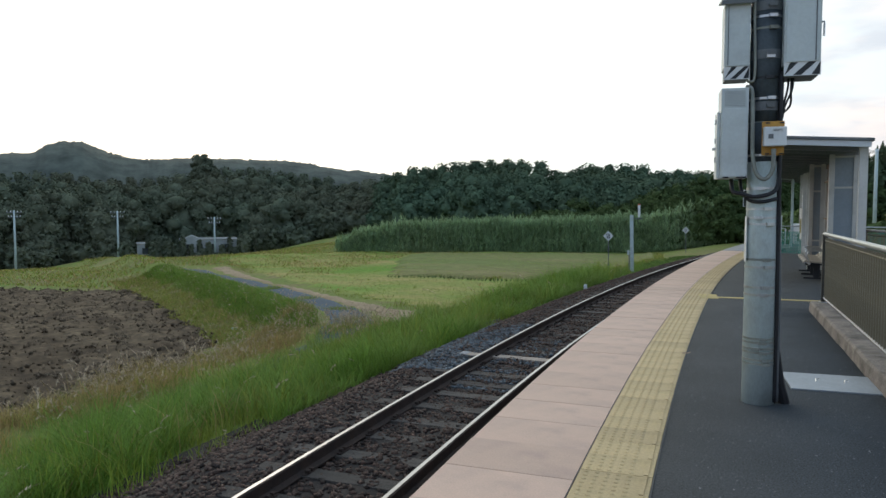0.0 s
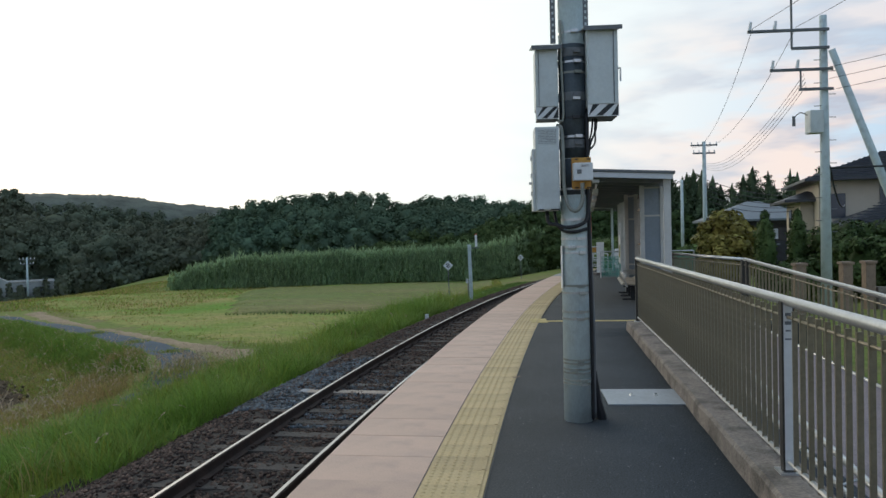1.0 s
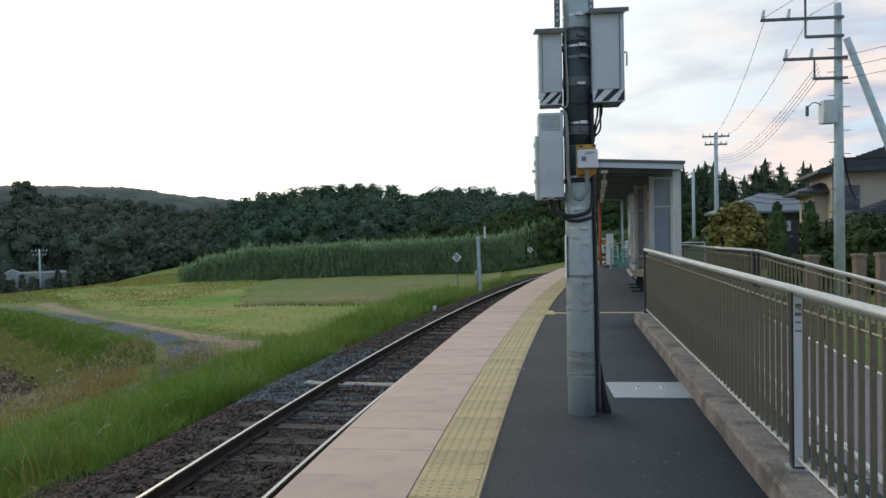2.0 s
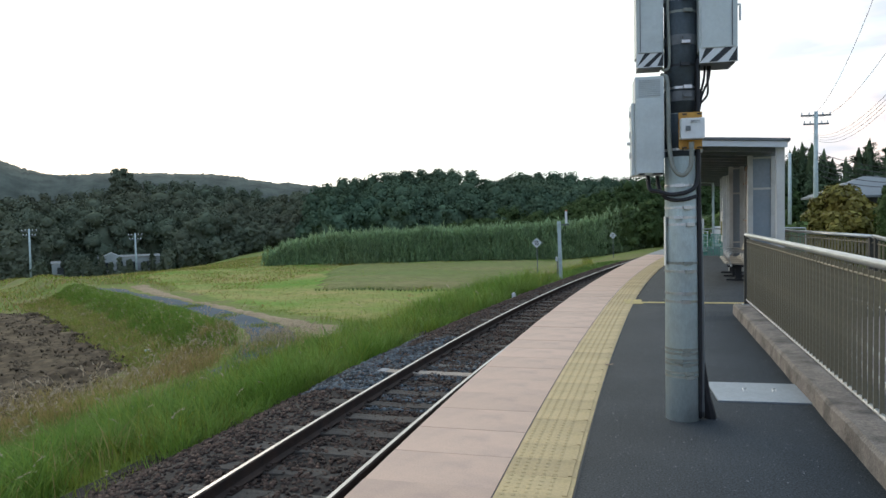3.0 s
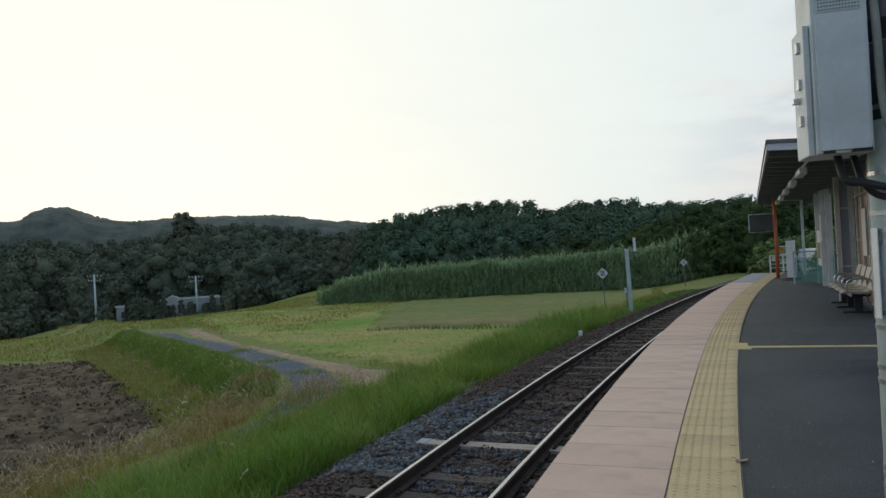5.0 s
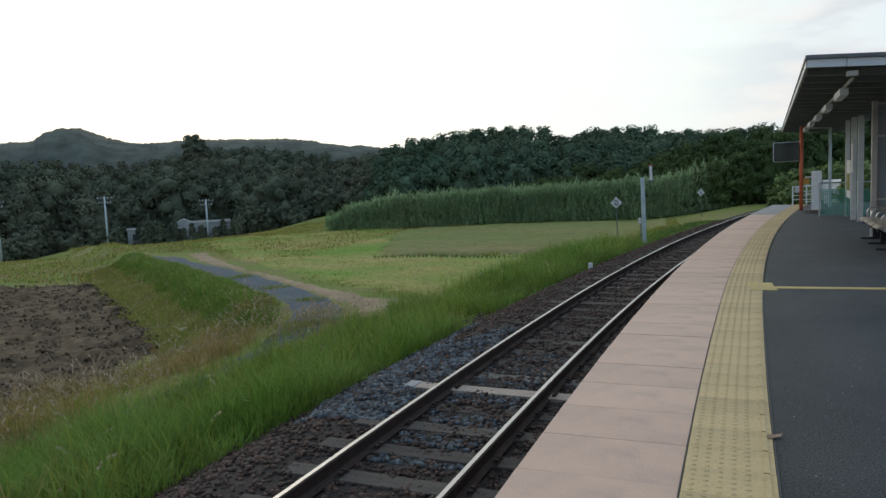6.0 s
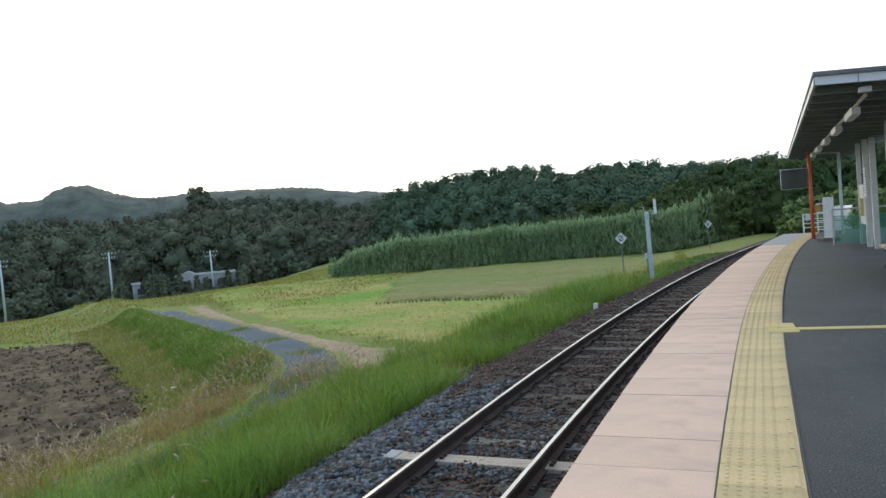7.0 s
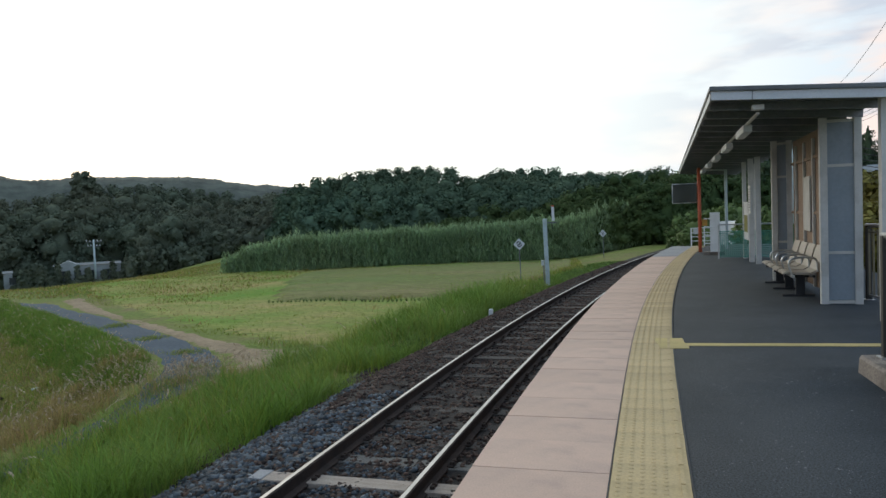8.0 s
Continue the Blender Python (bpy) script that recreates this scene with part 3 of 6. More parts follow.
for o in [ob for ob in scene.objects if ob.name.startswith("sleeper")]:
    if abs(o.location.y - (PALE + 0.1)) < 0.31:
        o.data = pale_mesh
        tagged(o, "paler newer timber sleeper")
        o.location.z = SLEEPER_TOP + 0.012
        cap = part("end_cap", box(-1.12, -0.98, -0.115, 0.115, -0.13, 0.008, bevel=0.01), M["grey_slab"], o, "whitish painted end")
    elif abs(o.location.y - (PALE + 0.72)) < 0.31:
        o.data = dull_mesh
        tagged(o, "greyish older timber sleeper")
# tie plates and spikes
bmp = bmesh.new()
add_box(bmp, -0.11, 0.11, -0.085, 0.085, 0.0, 0.016)
for sx in (-0.085, 0.085):
    add_box(bmp, sx - 0.02, sx + 0.02, -0.05, -0.01, 0.016, 0.045)
    add_box(bmp, sx - 0.02, sx + 0.02, 0.02, 0.06, 0.016, 0.045)
tp = part("tie_plate", bmp, M["rail"])
first = True
for y in sleeper_y:
    if not 3 < y < 42:
        continue
    for d in (LEFT_RAIL, RIGHT_RAIL):
        o = tp if first else share(tp, "tie_plate", Matrix())
        first = False
        o.matrix_basis = along(y, d, SLEEPER_TOP - 0.006)
        tagged(o, "rusty rail plate with spikes", "rail plate", "rail plates")

# ballast bed; its near-black colour stands in for shade between the stones
bv, bf = [], []
ys = np.arange(-9, 86, 0.3)
ds = np.concatenate([np.arange(-4.4, -0.05, 0.14), [0.02]])
for y in ys:
    for d in ds:
        p = off(y, d)
        z = SLEEPER_TOP - 0.012 - 0.45 * smooth(-2.75, -4.35, d) - 0.03 * math.exp(-((d - LEFT_RAIL) / 0.16) ** 2) - 0.03 * math.exp(-((d - RIGHT_RAIL) / 0.16) ** 2)
        z += 0.028 * noise.noise((p.x * 3.3, p.y * 3.3, 0)) + 0.012 * noise.noise((p.x * 9, p.y * 9, 4))
        bv.append((p.x, p.y, z))
k = len(ds)
bf = [(j * k + i, j * k + i + 1, (j + 1) * k + i + 1, (j + 1) * k + i) for j in range(len(ys) - 1) for i in range(k - 1)]
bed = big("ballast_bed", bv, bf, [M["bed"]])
tagged(bed, "brown ballast bed with an earthy shoulder, darkened as shade between the stones", "ballast", kind="structure")


# loose stones on the bed
def stones(name, n, seed, ylo, yhi, dlo, dhi, size, mat, label, accept=None):
    r = np.random.RandomState(seed)
    base = np.array([(1, 0, 0), (-1, 0, 0), (0, 1, 0), (0, -1, 0), (0, 0, 1), (0, 0, -1)], dtype=float)
    tri = np.array([(0, 2, 4), (2, 1, 4), (1, 3, 4), (3, 0, 4), (2, 0, 5), (1, 2, 5), (3, 1, 5), (0, 3, 5)])
    V, F = [], []
    c = 0
    for i in range(n):
        y = ylo + (yhi - ylo) * r.rand() ** 1.5
        d = r.uniform(dlo, dhi)
        if accept and not accept(y, d):
            continue
        p = off(y, d)
        z = SLEEPER_TOP - 0.008 - 0.45 * smooth(-2.75, -4.35, d) - 0.03 * math.exp(-((d - LEFT_RAIL) / 0.16) ** 2) - 0.03 * math.exp(-((d - RIGHT_RAIL) / 0.16) ** 2) + 0.028 * noise.noise((p.x * 3.3, p.y * 3.3, 0))
        s = size * r.uniform(0.5, 1.25)
        q = Euler(r.uniform(0, 6.28, 3)).to_matrix()
        sh = base * (s * r.uniform(0.6, 1.2, (6, 1)))
        V.append(sh @ np.array(q).T * np.array((1, 1, 0.75)) + np.array((p.x, p.y, z)))
        F.append(tri + 6 * c)
        c += 1
    ob = big(name, np.concatenate(V), np.concatenate(F), [mat])
    return tagged(ob, label, "ballast", kind="stuff")


stones("near_ballast", 5000, 6, -7.5, 2.6, -4.25, -0.1, 0.036, M["stone"], "loose brown ballast stones along the platform")
stones("ballast_stones", 42000, 1, 2.5, 40, -4.25, -0.1, 0.036, M["stone"], "loose brown ballast stones between and beside the rails")
stones("fresh_ballast", 2700, 2, 11.4, 17.0, -3.75, -2.3, 0.05, M["stone_blue"], "fresh blue-grey ballast beside the rail", lambda y, d: 0.6 * noise.noise((y * 0.5, d * 0.9, 3)) + 0.42 - abs(y - 13.8) * 0.2 > 0)
stones("fresh_ballast_crib", 1200, 5, 10.5, 14.5, -1.95, -1.0, 0.036, M["stone_blue"], "blue-grey stones between the sleepers", lambda y, d: abs(((y + 6) / 0.62) % 1 - 0.5) < 0.3)

# ---- platform ----
Y0, Y1 = -7.0, 35.5
SLAB_W, TILE_W = 0.80, 0.42
# pavement body under the asphalt, with the front wall to the track
pv, pf = [], []
ys = np.arange(Y0, Y1 + 0.1, 0.5)
for y in ys:
    a, b, c = off(y, 0.10), off(y, SLAB_W + TILE_W), off(y, SLAB_W)
    right = 1.12 + 0.082 * y if y < 13.2 else 4.9 + 0.16 * (y - 20)
    right = max(right, b.x + 0.3)
    pv += [(a.x, a.y, -1.5), (a.x, a.y, -0.13), (c.x, c.y, -0.13), (c.x, c.y, -0.02), (b.x, b.y, -0.02), (b.x, b.y, 0.0), (right, b.y, 0.0), (right, b.y, -1.5)]
n = 8
pf = [(j * n + i, j * n + i + 1, (j + 1) * n + i + 1, (j + 1) * n + i) for j in range(len(ys) - 1) for i in range(n - 1)]
idx = [1 if i < 4 else 0 for j in range(len(ys) - 1) for i in range(n - 1)]
platform = big("platform", pv, pf, [M["asphalt"], M["wall"]], idx)
tagged(platform, "dark worn asphalt platform on a concrete wall", "platform", kind="structure")

# edge slabs, a little proud of the wall
SLAB_L = 0.54
slab_root = tagged(new("platform_edge"), "pink concrete edge slabs of the platform", "platform edge", kind="structure")
bs = box(0, SLAB_W - 0.008, 0.002, SLAB_L - 0.002, -0.125, 0.0, bevel=0.004)
slab = None
rnd = random.Random(9)
y = Y0
while y < Y1 - 0.6:
    far = y > 29.4
    m = along(y, 0.0, rnd.uniform(-0.005, -0.001))
    if slab is None:
        slab = part("slab", bs, M["slab"], slab_root)
        slab.matrix_basis = m
        grey = slab.data.copy()
        grey.materials[0] = M["grey_slab"]
    else:
        o = share(slab, "slab", m, slab_root)
        if far:
            o.data = grey
    y += SLAB_L * math.cos(heading(y))



def slab_w(y):
    return 0.80 - 0.03 * smooth(11, 18, y)


# warning tiles: raised dots and an inner bar
tile_root = tagged(new("tactile_strip"), "worn yellow tactile warning strip with dots and a bar", "tactile paving", kind="structure")
bt = bmesh.new()
TILE_L = 0.30
add_box(bt, 0.002, TILE_W - 0.002, 0.0015, TILE_L - 0.0015, -0.02, 0.001)
for i in range(5):
    for j in range(5):
        cx, cy = 0.042 + i * 0.062, 0.03 + j * 0.06
        a = [bt.verts.new((cx + 0.016 * math.cos(k * math.pi / 3), cy + 0.016 * math.sin(k * math.pi / 3), 0.001)) for k in range(6)]
        b = [bt.verts.new((cx + 0.009 * math.cos(k * math.pi / 3), cy + 0.009 * math.sin(k * math.pi / 3), 0.0065)) for k in range(6)]
        bt.faces.new(b)
        for k in range(6):
            bt.faces.new((a[k], a[(k + 1) % 6], b[(k + 1) % 6], b[k]))
add_box(bt, 0.366, 0.392, 0.01, TILE_L - 0.01, 0.0, 0.007)
tile = None
y = Y0
while y < Y1 - 0.5:
    m = along(y, slab_w(y), rnd.uniform(0.001, 0.004)) @ Matrix.Rotation(rnd.uniform(-0.006, 0.006), 4, "Z")
    if tile is None:
        tile = part("tile", bt, M["tactile"], tile_root)
        tile.matrix_basis = m
    else:
        share(tile, "tile", m, tile_root)
    y += TILE_L * math.cos(heading(y))

# dark open joints along both sides of the strip
for d0 in (-0.009, TILE_W + 0.001):
    jv, ys_ = [], np.arange(Y0, 31, 0.6)
    for y in ys_:
        for e_ in (0.0, 0.007 if d0 < 0 else 0.010):
            p = off(y, slab_w(y) + d0 + e_)
            jv.append((p.x, p.y, 0.0022))
    seam = big("joint_seam", jv, [(2 * k, 2 * k + 1, 2 * k + 3, 2 * k + 2) for k in range(len(ys_) - 1)], [M["black_paint"]])
    tagged(seam, "dark open joint beside the tactile strip", "joint", kind="structure")

# branch strip towards the ramp
branch = tagged(new("branch_strip"), "yellow line tiles leading across the platform", "tactile paving", kind="structure")
ang = math.atan2(14.5 - 14.6, 2.2 - 0.5)
for x_, y_ in ((0.10, 14.68), (0.10, 14.985)):
    bb = part("tile", box(0, 0.30, -0.15, 0.15, 0.0, 0.007, bevel=0.002), M["line"], branch)
    bb.matrix_basis = Matrix.Translation((x_, y_ - 0.14, 0.0)) @ Matrix.Rotation(ang, 4, "Z")
lt = None
for i in range(8):
    m = Matrix.Translation((0.404 + i * 0.602 * math.cos(ang), 14.60 + i * 0.602 * math.sin(ang), 0)) @ Matrix.Rotation(ang, 4, "Z")
    if lt is None:
        lt = part("tile", box(0, 0.6, -0.075, 0.075, 0.0, 0.006, bevel=0.002), M["line"], branch)
        lt.matrix_basis = m
    else:
        share(lt, "tile", m, branch)


# ---- kerb and fence beside the ramp ----
def KX(y):
    return 0.48 + 0.0845 * y      # face of the kerb


FA = math.atan(0.0845)
kerb_bm = bmesh.new()
prev = None
for y in np.arange(-7, 13.35, 0.45):
    j = 0.012 * noise.noise((y * 2.1, 0, 0))
    x = KX(y) + j
    ring = [kerb_bm.verts.new(p) for p in ((x - 0.01, y, -0.02), (x, y, 0.125 + j), (x + 0.02, y, 0.15 + j * 0.4), (x + 0.29, y, 0.155 + j * 0.4), (x + 0.31, y, 0.12), (x + 0.31, y, -1.0))]
    if prev:
        for k in range(5):
            kerb_bm.faces.new((prev[k], ring[k], ring[k + 1], prev[k + 1]))
    else:
        kerb_bm.faces.new(ring)
    prev = ring
kerb_bm.faces.new(prev[::-1])
bmesh.ops.recalc_face_normals(kerb_bm, faces=kerb_bm.faces)
kerb = part("kerb", kerb_bm, M["kerb"])
tagged(kerb, "weathered concrete kerb below the platform fence", "kerb", kind="structure")


def fence_run(name, a, b, za, zb, label, height=1.1, post_at=None, bar=0.125, fin=0.027):
    """A fence of flat upright bars between two points, with a round top rail."""
    a, b = Vector((*a, za)), Vector((*b, zb))
    flat = Vector((b.x - a.x, b.y - a.y, 0))
    length, slope = flat.length, (zb - za) / flat.length
    u = flat.normalized()
    rot = Matrix.Rotation(math.atan2(u.y, u.x), 4, "Z")
    f = root(name, Matrix.Translation(a) @ rot, label, "fence", "platform fences")

    def at(s, z):
        return Vector((s, 0, z + slope * s))
    part("top_rail", tube([at(-0.05, height), at(length + 0.02, height)], 0.03, 12), M["handrail"], f, "round satin steel top rail", True)
    part("bottom_rail", tube([at(0, 0.07), at(length, 0.07)], 0.016, 8), M["handrail"], f)
    part("upper_rail", tube([at(0, height - 0.095), at(length, height - 0.095)], 0.010, 8), M["fence"], f)
    n = int(length / bar)
    first_bar = None
    for i in range(n):
        s = (i + 0.5) * length / n
        m = Matrix.Translation(at(s, 0))
        if first_bar is None:
            first_bar = part("bar", box(-0.006, 0.006, -fin / 2, fin / 2, 0.05, height - 0.05), M["fence"], f)
            first_bar.matrix_basis = m
        elif i < 290:
            share(first_bar, "bar", m, f)
    for s in (post_at or []):
        p = part("post", box(-0.03, 0.03, -0.036, 0.036, -0.02, height - 0.004, bevel=0.004), M["post_dark"], f, "dark square steel post")
        p.matrix_basis = Matrix.Translation(at(s, 0))
        foot = part("foot_plate", box(-0.07, 0.07, -0.06, 0.06, -0.004, 0.008), M["handrail"], p)
    return f


fx = 0.17
FY0, FY1 = -6.0, 13.15
flen = math.hypot(FY1 - FY0, 0.0845 * (FY1 - FY0))
post_s = (5.60 - FY0) / math.cos(FA)
near_fence = fence_run("platform_fence", (KX(FY0) + fx, FY0), (KX(FY1) + fx, FY1), 0.155, 0.155, "brown flat-bar steel fence with a round top rail on the kerb", 1.02, [post_s - 6, post_s, flen - 0.05])
# pale notice strip on the post
st = part("notice_strip", box(-0.033, -0.031, -0.025, 0.025, 0.02, 1.0), M["paper"], near_fence, "white strip with faded print")
st.matrix_basis = Matrix.Translation((post_s, 0, 0))
for k, (z0, z1, w) in enumerate(((0.93, 0.95, 0.016), (0.88, 0.90, 0.018), (0.84, 0.85, 0.014), (0.79, 0.80, 0.017))):
    bar_ = part("print_bar", box(-0.0345, -0.0331, -w, w, z0, z1), M["box_dark"], st)

# ---- ramp behind the fence, falling towards the near end ----
RAMP = 0.062


def ramp_z(y):
    return 0.0 if y > 13.8 else -RAMP * (13.8 - y)


rv, rf = [], []
rys = [-8, 0, 5, 10, 13.8]
for y in rys:
    x0 = KX(y) + 0.31
    rv += [(x0, y, ramp_z(y)), (3.72, y, ramp_z(y)), (3.9, y, ramp_z(y)), (3.9, y, -1.6)]
rf = [(j * 4 + i, j * 4 + i + 1, j * 4 + i + 5, j * 4 + i + 4) for j in range(4) for i in range(3)]
ramp = obj("ramp", rv, rf, M["ramp"])
tagged(ramp, "mauve paved ramp falling away behind the fence", "ramp", kind="structure")
deck = part("platform_deck", box(1.7, 4.9, 13.8, 17.6, -0.4, -0.004), M["asphalt"])
tagged(deck, "asphalt landing joining platform and ramp", "platform", kind="structure")
fence_run("ramp_fence", (3.72, -6.0), (3.72, 13.82), ramp_z(-6.0), 0.0, "brown flat-bar fence following the ramp downhill", 1.1, [5, 12, 19.7], bar=0.14)
fence_run("landing_fence", (3.72, 13.86), (3.56, 18.2), 0.0, 0.0, "brown flat-bar fence along the landing", 1.1, [0.05, 4.3], bar=0.14)
for h in (0.62, 0.80):
    pts = [(KX(y) + 0.42, y, ramp_z(y) + h) for y in (-5, 0, 5, 10, 12.8)]
    hr = part("ramp_handrail", tube(pts, 0.021, 10), M["handrail"], smooth=True)
    tagged(hr, "satin steel ramp handrail", "handrail", "ramp handrails")
    for y in (-4, -1, 2, 5.2, 8, 10.5, 12.4):
        sp = part("bracket", tube([(KX(y) + 0.30, y, ramp_z(y) + h - 0.06), (KX(y) + 0.42, y, ramp_z(y) + h - 0.02)], 0.008, 6), M["handrail"], hr)

# ---- chequer plate beside the pole ----
cover = root("cover_plate", Matrix.Translation((0.45, 7.96, 0)) @ Matrix.Rotation(-0.03, 4, "Z"), "grey steel cover plate with two lifting rings in the asphalt", "cover plate")
part("plate", box(0.0, 0.76, 0.0, 0.66, -0.01, 0.012, bevel=0.003), M["plate"], cover)
for x in (0.25, 0.48):
    part("lifting_ring", tube([(x, 0.33, 0.012), (x, 0.36, 0.03), (x + 0.03, 0.38, 0.03), (x + 0.03, 0.35, 0.012)], 0.005, 6), M["steel"], cover)

# ---- concrete pole with its cabinets ----
PX, PY = 0.11, 7.45
R0, R1 = 0.122, 0.098
PH = 7.6
pole = root("equipment_pole", Matrix.Translation((PX, PY, 0)), "grey round concrete pole carrying cabinets, bands and cables", "pole")


def pr(z):
    return R0 + (R1 - R0) * z / PH


part("shaft", tube([(0, 0, 0), (0, 0, 2), (0, 0, 4), (0, 0, PH)], 0, 32, radii=[pr(0), pr(2), pr(4), pr(PH)]), M["pole"], pole, smooth=True)


def band(z, h=0.02, mat="steel", lug=0.0, grow=0.003):
    r = pr(z) + grow
    bm = bmesh.new()
    add_tube(bm, [(0, 0, z - h / 2), (0, 0, z + h / 2)], r, 32)
    if lug:
        a = -math.pi / 2 + lug
        c = Vector((math.cos(a) * (r + 0.008), math.sin(a) * (r + 0.008), z))
        add_box(bm, -0.03, 0.03, -0.012, 0.012, -0.012, 0.012, m=Matrix.Translation(c) @ Matrix.Rotation(a + math.pi / 2, 4, "Z"))
    part("band", bm, M[mat], pole)


for z, mat, lug in ((0.33, "conduit", 0.3), (0.36, "conduit", 0.25), (0.42, "conduit", 0.1), (0.45, "conduit", -0.3), (0.50, "conduit", 0.05), (0.53, "conduit", 0.1), (0.88, "steel", 0.1), (0.94, "steel", 0.15), (1.10, "steel", 0.3), (1.16, "conduit", 0.2), (1.44, "steel", 0.35), (1.49, "steel", -0.3), (1.56, "steel", 0.2), (1.72, "steel", -0.2), (1.98, "steel", 0.2), (2.42, "steel", 0.25), (2.58, "black_paint", 0.1), (2.74, "steel", 0.15), (2.96, "conduit", 0.3), (3.05, "steel", 0.25), (3.30, "steel", 0.1)):
    band(z, 0.018, mat, lug)
# dark clamp collars behind the cabinets
for z in (2.36, 2.76, 3.13):
    band(z, 0.07, "box_dark", 0.2, 0.006)


def cabinet(name, x0, x1, y0, y1, z0, z1, label, hood=0.0, stripes=False, vent=False, lip=0.03):
    c = root(name, Matrix.Translation((PX, PY, 0)), label, "cabinet", "pole cabinets")
    part("body", box(x0, x1, y0, y1, z0, z1, bevel=0.006), M["box"], c)
    part("door", box(x0 + 0.012, x1 - 0.012, y0 - 0.014, y0 - 0.001, z0 + 0.012, z1 - (0.16 if vent else 0.012), bevel=0.003), M["box"], c)
    if hood:
        bm = bmesh.new()
        vs = [(x0 - lip, y0 - lip - 0.03, z1 + 0.004), (x1 + lip, y0 - lip - 0.03, z1 + 0.004), (x1 + lip, y1 + lip, z1 + 0.05), (x0 - lip, y1 + lip, z1 + 0.05)]
        lo = [bm.verts.new(v) for v in vs]
        hi = [bm.verts.new((v[0], v[1], v[2] + 0.012)) for v in vs]
        bm.faces.new(lo[::-1])
        bm.faces.new(hi)
        for k in range(4):
            bm.faces.new((lo[k], lo[(k + 1) % 4], hi[(k + 1) % 4], hi[k]))
        part("hood", bm, M["box"], c)
        part("rim", box(x0 - lip, x1 + lip, y0 - lip - 0.032, y0 - lip - 0.028, z1 - 0.02, z1 + 0.014), M["box_dark"], c)
    if stripes:
        plate_ = part("stripe_plate", box(x0, x1, y0 - 0.006, y0 - 0.002, z0 - 0.09, z0 + 0.012), M["white"], c, "white plate with black hazard stripes")
        w = x1 - x0
        for k in (-0.25, 0.25, 0.75):
            bm = bmesh.new()
            xa = x0 + k * w
            q = [(xa, z0 - 0.085), (xa + 0.22 * w, z0 - 0.085), (xa + 0.22 * w + 0.105, z0 + 0.010), (xa + 0.105, z0 + 0.010)]
            q = [(min(max(a, x0 + 0.003), x1 - 0.003), b) for a, b in q]
            if q[1][0] - q[0][0] < 0.005 and q[2][0] - q[3][0] < 0.005:
                continue
            f = [bm.verts.new((a, y0 - 0.0075, b)) for a, b in q]
            bm.faces.new(f)
            part("stripe", bm, M["black_paint"], plate_)
        bm = bmesh.new()
        add_box(bm, x0 + 0.01, x1 - 0.01, y0 + 0.005, y1 - 0.02, z0 - 0.09, z0)
        part("underbox", bm, M["box_dark"], c)
    if vent:
        grille = part("grille", box(x0 + 0.02, x1 - 0.02, y0 - 0.004, y0 - 0.001, z1 - 0.145, z1 - 0.02), M["box"], c, "perforated vent grille")
        bm = bmesh.new()
        for i in range(14):
            for j in range(9):
                xx, zz = x0 + 0.03 + i * (x1 - x0 - 0.06) / 13, z1 - 0.137 + j * 0.0135
                add_box(bm, xx - 0.003, xx + 0.003, y0 - 0.0055, y0 - 0.0045, zz - 0.003, zz + 0.003)
        part("perforation", bm, M["box_dark"], grille)
    return c


# lower left cabinet with vent, upper left, and the large one on the right; lengths in metres from the pole's axis
low = cabinet("vent_cabinet", -0.335, -0.135, -0.16, 0.10, 1.80, 2.50, "tall grey steel cabinet with a perforated vent", vent=True)
part("side_door", box(-0.36, -0.337, -0.13, 0.08, 1.80, 2.32, bevel=0.004), M["box"], low)
for z in (1.95, 2.1, 2.25):
    part("latch", box(-0.372, -0.36, -0.07, -0.03, z - 0.02, z + 0.02), M["steel"], low)
part("hasp", box(-0.385, -0.36, -0.03, 0.01, 2.03, 2.05), M["steel"], low)
for x0, x1 in ((-0.32, -0.27), (-0.22, -0.14)):
    bm = bmesh.new()
    f = [bm.verts.new(v) for v in ((x0, -0.162, 1.80), (x1, -0.162, 1.80), (x1 - 0.005, -0.162, 1.835), (x0 + 0.02, -0.162, 1.825))]
    bm.faces.new(f)
    part("corner_mark", bm, M["black_paint"], low)
up = cabinet("upper_cabinet", -0.32, -0.13, -0.12, 0.10, 2.66, 3.16, "grey hooded cabinet with hazard stripes on its foot", hood=1, stripes=True)
part("hinge_strip", box(-0.295, -0.29, -0.139, -0.135, 2.68, 3.14), M["box_dark"], up)
large = cabinet("large_cabinet", 0.105, 0.36, -0.17, 0.14, 2.66, 3.29, "large grey hooded cabinet with hazard stripes on its foot", hood=1, stripes=True)
part("hinge_strip", box(0.318, 0.325, -0.189, -0.184, 2.68, 3.27), M["box_dark"], large)
part("handle", tube([(0.365, -0.05, 2.99), (0.40, -0.05, 2.99), (0.40, -0.05, 2.97), (0.40, -0.05, 2.88)], 0.008, 6), M["steel"], large)
# brackets from the pole to the cabinets
for x0, x1, z in ((-0.14, -0.08, 1.95), (-0.14, -0.08, 2.35), (-0.14, -0.08, 2.75), (-0.14, -0.08, 3.05), (0.08, 0.11, 2.75), (0.08, 0.11, 3.15)):
    part("bracket", box(x0, x1, -0.03, 0.03, z - 0.02, z + 0.02), M["box_dark"], pole)
# dark sleeves: a wrap, plus painted shade where the cabinets darken the pole
part("mounting_band", tube([(0, 0, 1.93), (0, 0, 2.235)], 0, 32, radii=[pr(1.93) + 0.002, pr(2.235) + 0.002]), M["wrap"], pole, "dark mounting band in the shaded wrap colour", True)
